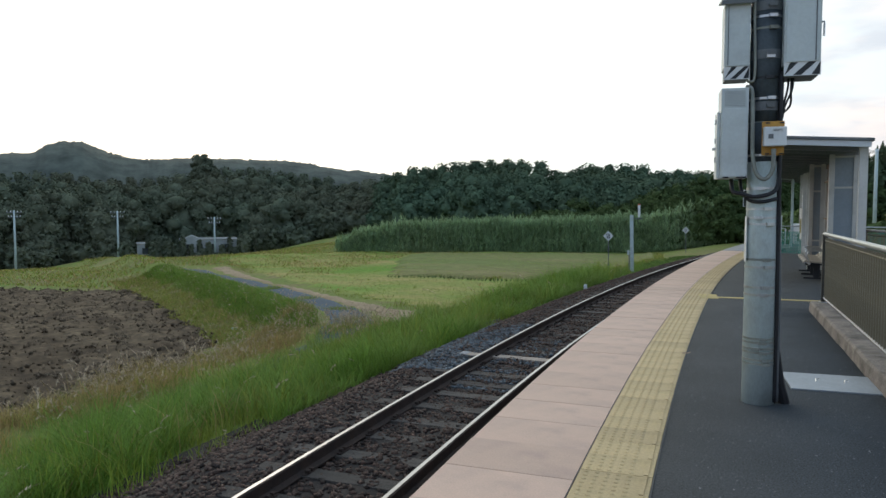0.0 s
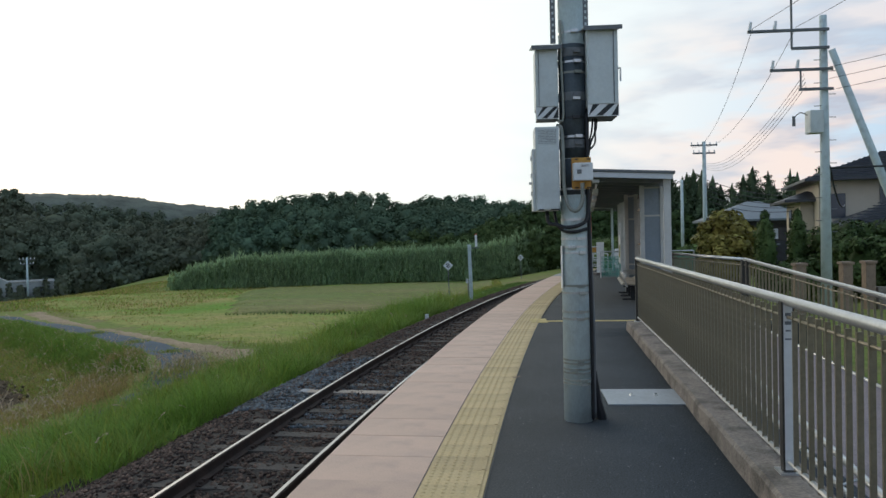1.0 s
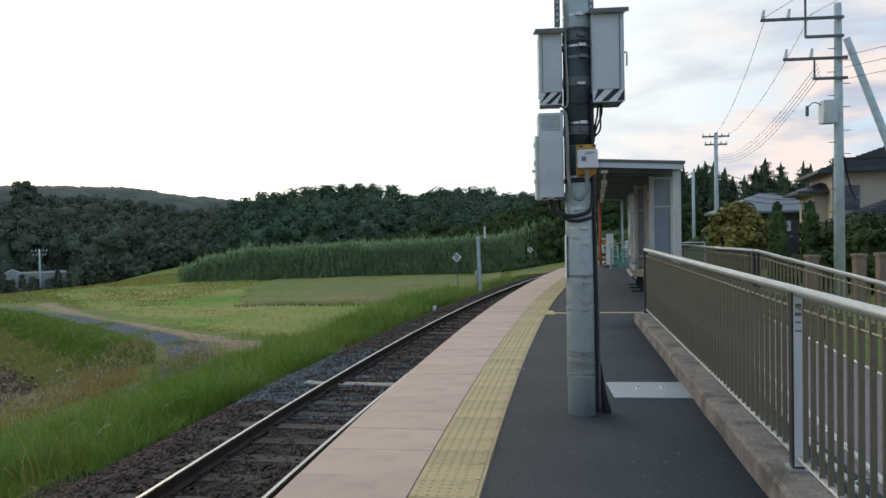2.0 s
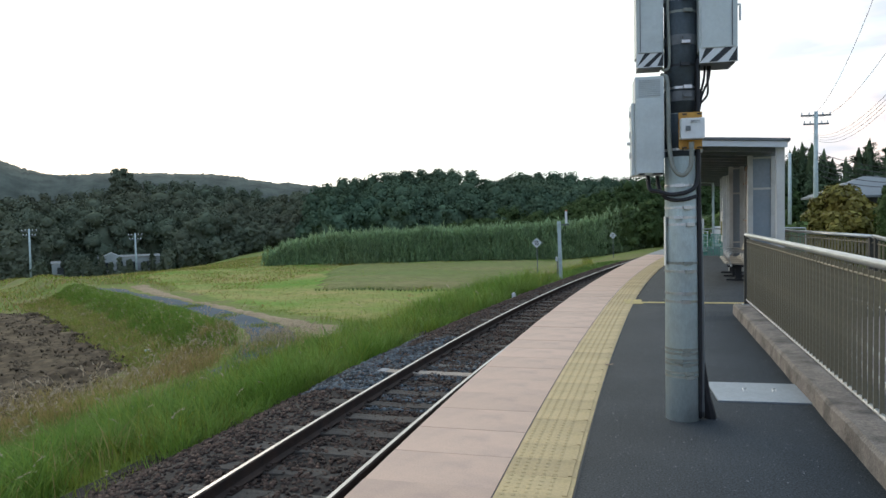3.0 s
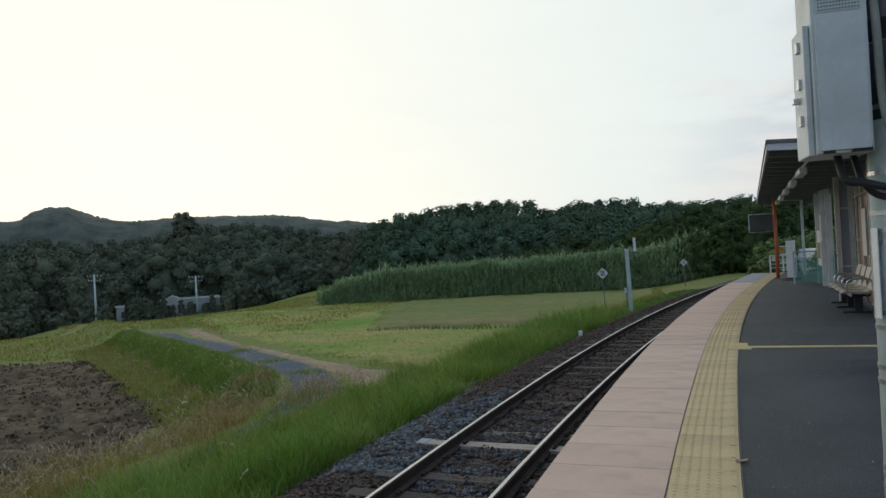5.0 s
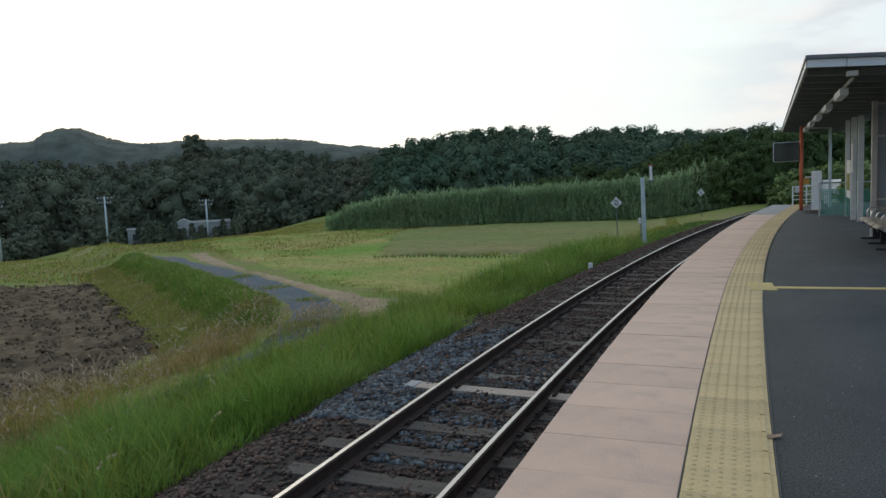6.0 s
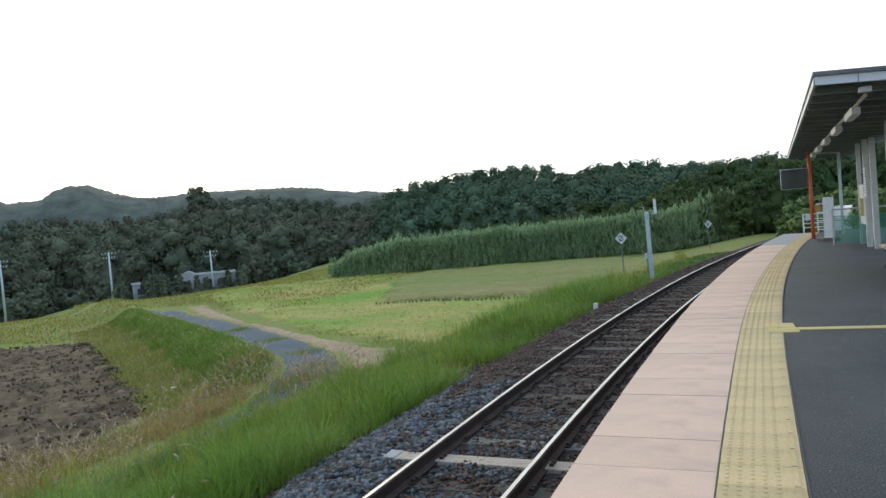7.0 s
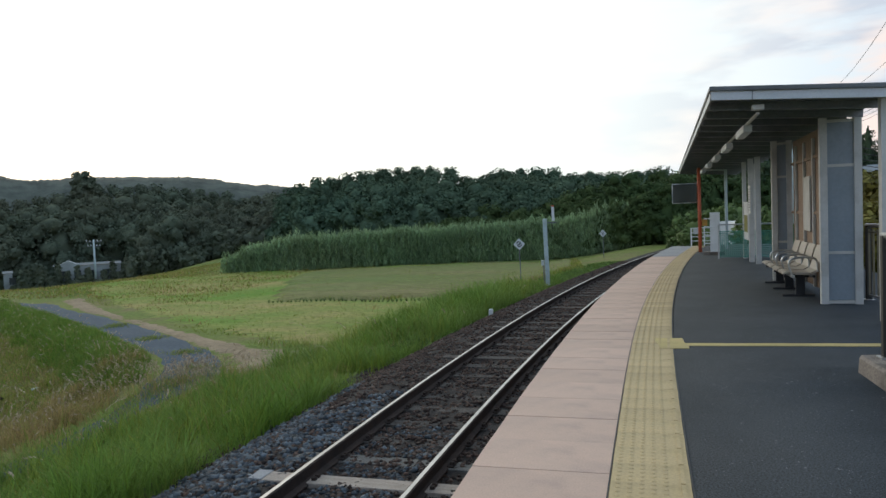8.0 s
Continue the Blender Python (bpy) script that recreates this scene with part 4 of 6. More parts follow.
part("wrap", tube([(0, 0, 2.24), (0, 0, 3.20)], 0, 32, radii=[pr(2.24) + 0.0025, pr(3.2) + 0.0025]), M["wrap"], pole, "dark grey wrap with cabinet shade put into its colour", True)
# vertical perforated channels above
for sx in (-0.16, 0.115):
    ch = part("channel", box(sx - 0.022, sx + 0.022, -0.06, -0.03, 3.22, 5.2), M["box_dark"], pole)
    bm = bmesh.new()
    for k in range(40):
        add_box(bm, sx - 0.008, sx + 0.008, -0.0625, -0.0605, 3.26 + k * 0.05, 3.282 + k * 0.05)
    part("slot", bm, M["box"], ch)
# small meter box on an orange backing
meter = root("switch_box", Matrix.Translation((PX, PY, 0)), "small white switch box on an orange backing plate", "switch box")
part("backing", box(-0.035, 0.125, -0.150, -0.136, 1.975, 2.235, bevel=0.002), M["orange"], meter)
part("body", box(-0.03, 0.13, -0.235, -0.152, 2.04, 2.185, bevel=0.008), M["white"], meter)
part("lock", box(0.0, 0.035, -0.241, -0.235, 2.095, 2.13, bevel=0.002), M["box_dark"], meter)
lab = part("label", box(0.03, 0.10, -0.238, -0.236, 2.148, 2.170), M["paper"], meter)
for k in range(2):
    part("print_bar", box(0.035, 0.095 - 0.02 * k, -0.2395, -0.2381, 2.161 - 0.009 * k, 2.165 - 0.009 * k), M["box_dark"], lab)
for sx in (-0.01, 0.09):
    for z in (1.985, 2.222):
        part("bolt", box(sx, sx + 0.03, -0.158, -0.15, z - 0.005, z + 0.005), M["black_paint"], meter)
part("gland", tube([(0.045, -0.195, 2.02), (0.045, -0.195, 1.985)], 0.018, 12), M["conduit"], meter)


def cable(pts, r, mat, label):
    c = part("cable", tube([Vector(p) + Vector((PX, PY, 0)) for p in curve_points(pts, 10)], r, 8), M[mat], smooth=True)
    return tagged(c, label, "cable", "pole cables")


cable([(0.045, -0.195, 1.99), (0.04, -0.2, 1.86), (-0.01, -0.2, 1.79), (-0.07, -0.19, 1.83), (-0.10, -0.17, 1.98), (-0.105, -0.15, 2.3), (-0.11, -0.12, 2.48), (-0.14, -0.08, 2.52)], 0.016, "conduit", "grey-green flexible conduit looping under the switch box")
cable([(-0.24, -0.05, 1.80), (-0.23, -0.1, 1.70), (-0.17, -0.13, 1.68), (-0.08, -0.15, 1.655), (0.04, -0.15, 1.68), (0.09, -0.13, 1.75), (0.10, -0.12, 1.95), (0.105, -0.1, 2.4), (0.11, -0.08, 2.62)], 0.016, "black", "thick black cable looping from the cabinet round the pole")
cable([(-0.17, 0.0, 1.80), (-0.16, -0.06, 1.70), (-0.11, -0.08, 1.63), (-0.02, -0.14, 1.615), (0.09, -0.10, 1.64)], 0.014, "black", "black cable below the cabinet")
for dx, b in ((0.13, 0.0), (0.15, 0.03), (0.165, -0.02)):
    cable([(dx + 0.03, -0.05, 2.58), (dx + 0.02, -0.07 - b, 2.48), (dx - 0.01 + b, -0.08, 2.36), (dx - 0.045, -0.08, 2.28), (0.105, -0.07, 2.2)], 0.008, "black", "thin black cables below the large cabinet")
cable([(-0.15, -0.06, 2.58), (-0.12, -0.10, 2.55), (-0.09, -0.10, 2.62), (-0.1, -0.09, 3.1), (-0.1, -0.09, 3.4)], 0.011, "conduit", "grey cable beside the upper cabinet")
cable([(0.115, -0.06, 0.02), (0.118, -0.06, 0.6), (0.115, -0.06, 1.2), (0.11, -0.07, 1.8), (0.10, -0.08, 2.6)], 0.016, "black", "black riser cable down the pole")
cable([(0.135, -0.02, 0.02), (0.137, -0.02, 0.6), (0.132, -0.02, 1.0), (0.118, -0.02, 1.6)], 0.018, "box_dark", "dark riser pipe down the pole")
boot = part("cable_boot", tube([(PX + 0.20, PY + 0.02, 0.0), (PX + 0.165, PY + 0.0, 0.16), (PX + 0.14, PY - 0.01, 0.42)], 0.03, 8, radii=[0.045, 0.035, 0.02]), M["black"])
tagged(boot, "black rubber boot where cables enter the ground", "cable boot")
tag_ = part("number_plate_strip", box(-0.128, -0.124, -0.06, -0.005, 1.14, 1.50, m=Matrix.Rotation(0.1, 4, "Z")), M["white"], pole, "narrow white marker plate")

# ---- waiting shelter ----
SA = -math.atan(0.1325)
SH = root("waiting_shelter", Matrix.Translation((1.0, 16.1, 0)) @ Matrix.Rotation(SA, 4, "Z"), "open steel waiting shelter with an ivory frame and flat roof", "shelter")
SL, SW, SZ = 20.5, 2.06, 2.95       # length, width and top height at the track side
FALL = 0.13 / 2.06                     # the roof falls towards the back
tilt = Matrix.Translation((0, 0, SZ)) @ Matrix.Rotation(math.atan(FALL), 4, "Y")


def roof_part(name, mat, x0, x1, y0, y1, z0, z1, label="", bevel=0.0):
    return part(name, box(x0, x1, y0, y1, z0, z1, m=tilt, bevel=bevel), mat, SH, label)


def under(x):
    return SZ - FALL * x


roof_part("roof_deck", M["roof_sheet"], 0.02, SW, 0.02, SL, -0.10, -0.06)
roof_part("roof_cap", M["box_dark"], -0.03, SW + 0.04, -0.05, SL + 0.02, -0.057, 0.0, "dark grey rounded roof cap", 0.015)
roof_part("fascia_front", M["trim"], 0.0, SW, -0.02, 0.02, -0.165, -0.06)
roof_part("fascia_seam", M["box_dark"], 0.465, 0.475, -0.023, -0.02, -0.165, -0.06)
roof_part("fascia_side", M["roof_sheet"], -0.012, 0.018, 0.02, SL, -0.165, -0.06)
for y in np.arange(0.7, SL, 0.95):
    roof_part("purlin", M["roof_sheet"], 0.03, SW, y - 0.03, y + 0.03, -0.20, -0.102)
    # pale pieces added as painted glints on the roof underside
    for x in (0.12, 0.72):
        roof_part("clip", M["trim"], x, x + 0.14, y + 0.18, y + 0.21, -0.115, -0.102)
for k, y in enumerate((0.0, 9.0, 13.0)):
    part("post", box(1.88, 2.02, y + (0.12 if k == 0 else -0.07), y + (0.26 if k == 0 else 0.07), 0, under(SW) - (0.105 if k == 0 else 0.17), bevel=0.005), M["ivory"], SH, "ivory square steel post")
# side screens: two cheeks and the board wall between them


def screen(y, x0, x1, h):
    s = part("side_screen", box(x0, x1, y - 0.012, y + 0.012, 0.06, h - 0.05), M["pane"], SH, "grey frosted screen panel")
    for x in (x0, x1):
        part("screen_post", box(x - 0.05, x + 0.05, y - 0.045, y + 0.045, 0.0, h, bevel=0.005), M["ivory"], s)
    for z in (0.03, 0.74, 1.98, h - 0.05):
        part("screen_rail", box(x0 + 0.05, x1 - 0.05, y - 0.025, y + 0.025, z - 0.02, z + 0.02), M["ivory"], s)


screen(1.85, 1.58, 2.02, 2.66)
screen(5.45, 1.42, 1.68, 2.66)
bmw = None
for i in range(19):
    y = 1.95 + i * 0.18
    m = Matrix.Translation((1.76, y, 0))
    if bmw is None:
        bmw = part("wall_board", box(-0.02, 0.02, 0, 0.17, 0.1, 2.62, bevel=0.004), M["wood"], SH, "brown wall board")
        bmw.matrix_basis = m
    else:
        share(bmw, "wall_board", m, SH)
for y in (2.5, 3.3, 4.1, 4.9):
    part("wall_batten", box(1.695, 1.735, y - 0.03, y + 0.03, 0.1, 2.5, bevel=0.003), M["ivory"], SH)
for z in (0.35, 1.3, 2.2):
    part("wall_rail", box(1.705, 1.738, 1.95, 5.4, z - 0.025, z + 0.025), M["wood"], SH)
part("notice_frame", box(1.67, 1.693, 3.4, 3.9, 1.0, 1.9), M["ivory"], SH)
# notice boards further along
for y, x, w, h0, h1 in ((9.6, 1.60, 0.12, 0.0, 2.64), (10.3, 1.52, 0.12, 0.0, 2.64), (11.7, 1.50, 0.1, 0.0, 2.64), (12.3, 1.9, 0.1, 0.0, 2.60)):
    part("post", box(x - w / 2, x + w / 2, y - 0.06, y + 0.06, h0, h1, bevel=0.005), M["ivory"], SH, "ivory square steel post")
nb = part("notice_board", box(1.44, 1.47, 9.7, 10.2, 1.25, 1.95), M["paper"], SH, "white notice with rows of print")
for k in range(9):
    part("print_bar", box(1.435, 1.4385, 9.76, 10.14, 1.33 + k * 0.065, 1.35 + k * 0.065), M["box_dark"], nb)
nb2 = part("notice_board", box(1.46, 1.50, 10.5, 11.5, 0.55, 1.55), M["paper"], SH, "white notice board with a yellow poster")
part("poster", box(1.454, 1.4595, 10.6, 11.4, 0.75, 1.2), M["leaf_yellow"], nb2)
part("poster", box(1.454, 1.4595, 10.6, 11.4, 1.25, 1.5), M["paper"], nb2)
# lighting conduit with tube lamps under the roof
lamps = part("lamp_conduit", tube([(0.56, 0.3, SZ - 0.33), (0.56, SL - 4.2, SZ - 0.33)], 0.022, 8), M["ivory"], SH, "ivory conduit under the roof")
part("junction_box", box(0.48, 0.62, 0.18, 0.30, SZ - 0.30, SZ - 0.235, bevel=0.008), M["lamp_cover"], lamps)
for y in (1.5, 4.5, 7.5, 10.5, 13.5):
    part("tube_lamp", box(0.50, 0.62, y, y + 1.15, SZ - 0.45, SZ - 0.34, bevel=0.02), M["lamp_cover"], lamps, "unlit white tube lamp")

# bench: four moulded seats on black legs
bench = root("bench", Matrix.Translation((1.0, 16.1, 0)) @ Matrix.Rotation(SA, 4, "Z") @ Matrix.Translation((1.40, 2.25, 0)), "row of beige moulded seats with armrests on black legs", "bench")
part("beam", tube([(-0.16, 0.05, 0.36), (-0.16, 3.1, 0.36)], 0.025, 8), M["steel"], bench)
part("beam", tube([(0.12, 0.05, 0.36), (0.12, 3.1, 0.36)], 0.025, 8), M["black_paint"], bench)
prof = [(-0.27, 0.40), (-0.22, 0.425), (-0.05, 0.405), (0.12, 0.40), (0.19, 0.44), (0.23, 0.56), (0.27, 0.72), (0.30, 0.80), (0.325, 0.80), (0.295, 0.70), (0.255, 0.54), (0.21, 0.41), (0.13, 0.365), (-0.05, 0.37), (-0.22, 0.39), (-0.27, 0.375)]
for i in range(4):
    bm = bmesh.new()
    y0 = 0.25 + i * 0.66
    secs = []
    for yy, s in ((y0, 0.96), (y0 + 0.04, 1.0), (y0 + 0.27, 0.985), (y0 + 0.50, 1.0), (y0 + 0.54, 0.96)):
        secs.append([bm.verts.new((x, yy, 0.37 + (z - 0.37) * s)) for x, z in prof])
    for a, b in zip(secs, secs[1:]):
        for k in range(len(prof)):
            bm.faces.new((a[k], a[(k + 1) % len(prof)], b[(k + 1) % len(prof)], b[k]))
    bm.faces.new(secs[0])
    bm.faces.new(secs[-1][::-1])
    bmesh.ops.recalc_face_normals(bm, faces=bm.faces)
    part("seat", bm, M["seat"], bench, smooth=False)
    part("armrest", tube(curve_points([(0.2, y0 - 0.07, 0.42), (0.18, y0 - 0.07, 0.60), (0.05, y0 - 0.07, 0.64), (-0.14, y0 - 0.07, 0.62), (-0.2, y0 - 0.07, 0.54), (-0.16, y0 - 0.07, 0.38)], 6), 0.016, 8), M["steel"], bench)
for y in (0.55, 1.6, 2.65):
    bm = bmesh.new()
    add_box(bm, -0.22, 0.2, y - 0.03, y + 0.03, 0.30, 0.34)
    add_box(bm, -0.05, 0.08, y - 0.025, y + 0.025, 0.03, 0.30)
    add_box(bm, -0.24, 0.22, y - 0.035, y + 0.035, 0.0, 0.035)
    part("leg", bm, M["black_paint"], bench)

# ---- things at the far end of the platform ----
mp = root("mirror_pole", Matrix.Translation((3.46, 31.0, 0)), "vermilion pole with a dark rectangular platform mirror", "mirror pole")
part("pole", tube([(0, 0, 0), (0, 0, 2.75)], 0.055, 14), M["red"], mp, smooth=True)
part("mirror", box(-0.82, -0.08, -0.03, 0.03, 1.62, 2.22, bevel=0.03), M["mirror"], mp, "dark mirror in a grey frame")
part("mirror_frame", box(-0.84, -0.06, 0.03, 0.06, 1.60, 2.24, bevel=0.02), M["trim"], mp)
part("arm", box(-0.1, 0.0, -0.02, 0.02, 2.15, 2.2), M["red"], mp)
part("yellow_box", box(0.06, 0.22, -0.08, 0.05, 0.85, 1.05), M["orange"], mp)
gate = root("end_gate", Matrix.Translation((3.85, 35.0, 0)) @ Matrix.Rotation(-0.12, 4, "Z") @ Matrix.Scale(0.62, 4), "white tubular barrier across the platform end", "barrier")
for x in (0, 0.75, 1.5):
    part("post", tube([(x, 0, 0), (x, 0, 1.1)], 0.04, 10), M["white"], gate)
for z in (0.3, 0.55, 0.8, 1.08):
    part("rail", tube([(0, 0, z), (1.5, 0, z)], 0.026, 8), M["white"], gate)
part("sign", box(0.12, 0.5, -0.06, -0.045, 0.72, 1.05), M["paper"], gate)
wb = root("white_barrier", Matrix.Translation((3.50, 29.4, 0)) @ Matrix.Rotation(-0.5, 4, "Z"), "white folded barrier standing on the platform", "barrier")
part("panel", box(-0.03, 0.26, -0.02, 0.02, 0.1, 1.28, bevel=0.01), M["white"], wb)
for z in (0.35, 0.6, 0.85, 1.1):
    part("rung", tube([(-0.2, -0.03, z), (0.1, -0.03, z)], 0.018, 6), M["white"], wb)
part("base", box(-0.2, 0.35, -0.15, 0.15, 0.0, 0.1), M["kerb"], wb)
gf_ = root("green_fence", Matrix.Translation((3.35, 27.6, 0)) @ Matrix.Rotation(-0.33, 4, "Z"), "low green mesh fence with steel posts", "fence")
for x in (0.0, 0.8, 1.6, 2.4, 3.2):
    part("post", tube([(x, 0, 0), (x, 0, 0.95)], 0.02, 8), M["handrail"], gf_)
bm = bmesh.new()
for k in range(65):
    add_box(bm, k * 0.05 - 0.007, k * 0.05 + 0.007, -0.004, 0.004, 0.05, 0.78)
for k in range(15):
    add_box(bm, 0, 3.2, -0.004, 0.004, 0.05 + k * 0.05, 0.064 + k * 0.05)
part("mesh_panel", bm, M["green_net"], gf_)
part("top_rail", tube([(0, 0, 0.95), (3.2, 0, 0.95)], 0.02, 8), M["handrail"], gf_)
lp = root("platform_lamp", Matrix.Translation((4.6, 32.5, 0)), "grey steel lamp post at the platform end", "lamp post")
part("post", tube([(0, 0, 0), (0, 0, 2.7)], 0.05, 10), M["pole"], lp)
part("arm", tube([(0, 0, 2.68), (-0.5, 0, 2.72)], 0.025, 8), M["pole"], lp)
part("head", box(-0.75, -0.4, -0.06, 0.06, 2.69, 2.77, bevel=0.01), M["lamp_cover"], lp)


# ---- line-side signs ----
def speed_sign(x, y, h, size, label):
    g = ground_z(x, y)
    s = root("diamond_sign", Matrix.Translation((x, y, g)) @ Matrix.Rotation(0.08, 4, "Z") @ Matrix.Rotation(-0.02, 4, "Y"), label, "railway sign", "line-side signs")
    part("post", tube([(0, 0, -0.1), (0, 0, h)], 0.022, 8), M["box_dark"], s)
    bm = bmesh.new()
    add_box(bm, -size / 2, size / 2, -0.008, 0.008, -size / 2, size / 2, m=Matrix.Translation((0, -0.03, h)) @ Matrix.Rotation(math.pi / 4, 4, "Y"))
    bd = part("board", bm, M["white"], s, "white diamond board with a black mark")
    bm = bmesh.new()
    add_tube(bm, curve_points([(-0.28 * size, -0.043, h + 0.10 * size), (-0.1 * size, -0.043, h + 0.30 * size), (0.2 * size, -0.043, h + 0.16 * size), (0, -0.043, h), (-0.2 * size, -0.043, h - 0.14 * size), (0.05 * size, -0.043, h - 0.3 * size), (0.28 * size, -0.043, h - 0.08 * size)], 6), 0.05 * size, 6)
    part("mark", bm, M["black_paint"], bd)


speed_sign(-2.62, 35.2, 1.82, 0.33, "white diamond line-side sign with a black mark on a thin post")
speed_sign(1.5, 52.5, 1.52, 0.32, "white diamond sign far along the line")
mast = root("signal_mast", Matrix.Translation((-1.52, 33.2, -1.35)) @ Matrix.Rotation(-0.02, 4, "Y"), "grey concrete mast with a small white signal box", "mast")
part("shaft", box(-0.075, 0.075, -0.07, 0.07, -0.1, 2.60, bevel=0.02), M["pole"], mast)
part("bracket", box(0.10, 0.42, -0.03, 0.03, 2.42, 2.47), M["box_dark"], mast)
part("marker", box(0.26, 0.36, -0.05, 0.05, 2.50, 3.02, bevel=0.01), M["white"], mast, "white upright marker with a red top")
part("marker_top", box(0.26, 0.36, -0.05, 0.05, 3.022, 3.07), M["red"], mast)
part("wire_drop", tube([(0.25, 0, 2.42), (0.27, 0, 2.2)], 0.012, 6), M["black"], mast)
part("side_box", box(-0.2, -0.10, -0.09, 0.05, 0.9, 1.08), M["box"], mast)
part("conduit", tube([(-0.12, -0.1, 0.9), (-0.12, -0.1, 0.0)], 0.025, 6), M["box_dark"], mast)
wp = root("marker_stump", Matrix.Translation((-2.75, 24.6, -1.3)), "short white weathered line-side marker post", "marker post")
part("stone", box(-0.055, 0.055, -0.05, 0.05, 0.0, 0.40, bevel=0.02), M["white"], wp)
wbag = part("fallen_bag", box(-0.10, 0.10, -0.07, 0.07, 0.0, 0.08, bevel=0.03), M["bag"])
wbag.matrix_basis = Matrix.Translation((-15.2, 23.9, ground_z(-15.2, 23.9) + 0.02)) @ Matrix.Rotation(0.5, 4, "Z")
tagged(wbag, "crumpled white plastic bag by the ditch", "bag")


# ---- grasses ----
def blades(name, seed, n, place, height, width, lean, mat, label, segs=2, plume=None):
    """Many bent grass blades as one mesh. place(r) gives (x, y) or None."""
    r = np.random.RandomState(seed)
    V, F, I = [], [], []
    c = 0
    for _ in range(n):
        q = place(r)
        if q is None:
            continue
        x, y, scale = q
        z = ground_z(x, y) - 0.03
        h = height * scale * r.uniform(0.55, 1.2)
        a = r.uniform(0, 6.28)
        b = a + r.uniform(-0.6, 0.6) + 1.57
        ln = lean * h * r.uniform(0.3, 1.3)
        w = width * r.uniform(0.7, 1.3)
        dx, dy = math.cos(b) * w, math.sin(b) * w
        lx, ly = math.cos(a) * ln, math.sin(a) * ln
        pts = []
        for k in range(segs):
            t = k / segs
            f = 1 - 0.45 * t
            px, py, pz = x + lx * t * t, y + ly * t * t, z + h * (t - 0.12 * t * t)
            pts += [(px - dx * f, py - dy * f, pz), (px + dx * f, py + dy * f, pz)]
        pts.append((x + lx, y + ly, z + h * 0.86))
        V += pts
        for k in range(segs - 1):
            o = c + 2 * k
            F.append((o, o + 1, o + 3))
            F.append((o, o + 3, o + 2))
            I += [0, 0]
        o = c + 2 * (segs - 1)
        F.append((o, o + 1, o + 2))
        I.append(0)
        c += len(pts)
        if plume and r.rand() < plume[1]:
            for j in range(9):
                t = j / 9
                bx, by, bz = x + lx * (1 + 0.07 * j), y + ly * (1 + 0.07 * j), z + h * (0.80 + 0.04 * j - 0.003 * j * j)
                sx = 0.013 * (1 - 0.4 * t) * r.uniform(0.7, 1.3)
                e1 = r.uniform(0, 6.28)
                V += [(bx - sx * math.cos(e1), by - sx * math.sin(e1), bz), (bx + sx * math.cos(e1), by + sx * math.sin(e1), bz + 0.01), (bx + lx * 0.1 + r.normal(0, 0.02), by + ly * 0.1 + r.normal(0, 0.02), bz + 0.06 * h)]
                F.append((c, c + 1, c + 2))
                I.append(1)
                c += 3
    ob = big(name, V, F, [mat] + ([plume[0]] if plume else []), I)
    return tagged(ob, label, "grass", kind="stuff")


def strip_place(dlo, dhi, ylo, yhi, power=1.6, clump=0.0, freq=0.5, thin=1.0):
    def f(r):
        y = ylo + (yhi - ylo) * r.rand() ** power
        d = r.uniform(dlo, dhi)
        p = off(y, -d)
        k = noise.noise((p.x * freq, p.y * freq, 12.5))
        if clump and k + 0.25 < clump * r.rand() - 0.1:
            return None
        fine_ = noise.noise((p.x * 2.3, p.y * 2.3, 6.5))
        return p.x, p.y, (0.75 + 0.7 * max(-0.5, k)) * (0.92 + 0.75 * fine_) * thin
    return f


def on_verge(x, y):
    """Whether a spot lies on the bare strip beside the lane."""
    return within(SAND, x, y)


def off_lane(place, gap):
    def f(r):
        q = place(r)
        if q is None or lane_distance(q[0], q[1]) < gap * (0.6 + 0.8 * r.rand()) + 0.7 * smooth(19.5, 22.5, q[1]) or on_verge(q[0], q[1]):
            return None
        return q
    return f


blades("slope_grass", 11, 112000, off_lane(strip_place(3.75, 8.7, 2.0, 34, 1.6, 0.3, 0.6), 0.25), 0.74, 0.006, 0.75, M["grass"], "lush green grass on the railway bank", 3)
blades("near_slope_grass", 44, 14000, strip_place(3.75, 8.7, -8.0, 2.2, 1.0, 0.3, 0.6), 0.6, 0.007, 0.95, M["grass"], "lush green grass on the railway bank", 2)
blades("bank_tall_blades", 51, 22000, off_lane(strip_place(3.8, 8.6, 2.0, 32, 1.6, 0.9, 1.1), 0.25), 0.8, 0.006, 0.6, M["grass_lime"], "taller yellow-green blades among the bank grass", 3, (M["plume"], 0.012))
blades("bank_brown_blades", 52, 9000, off_lane(strip_place(4.5, 9.2, 2.0, 28, 1.4, 1.0, 0.8), 0.25), 0.6, 0.006, 0.8, M["grass_dry"], "dry blades among the bank grass", 3)
blades("moss_fringe", 41, 16000, strip_place(3.3, 4.0, 3.0, 40, 1.4, 0.75, 1.6), 0.06, 0.012, 0.9, M["moss"], "yellow-green moss fringe along the ballast", 2)
blades("bank_grass", 12, 34000, strip_place(3.55, 6.5, 3.0, 34, 1.5, 0.6, 1.4), 0.28, 0.005, 0.7, M["grass_lime"], "short lime-green grass at the ballast edge", 2)
blades("dry_grass", 13, 56000, off_lane(strip_place(8.9, 13.6, 3.0, 24, 1.2, 0.35, 0.35), 0.5), 0.46, 0.006, 0.7, M["grass_dry"], "dry brown grass beside the path", 3, (M["plume"], 0.012))
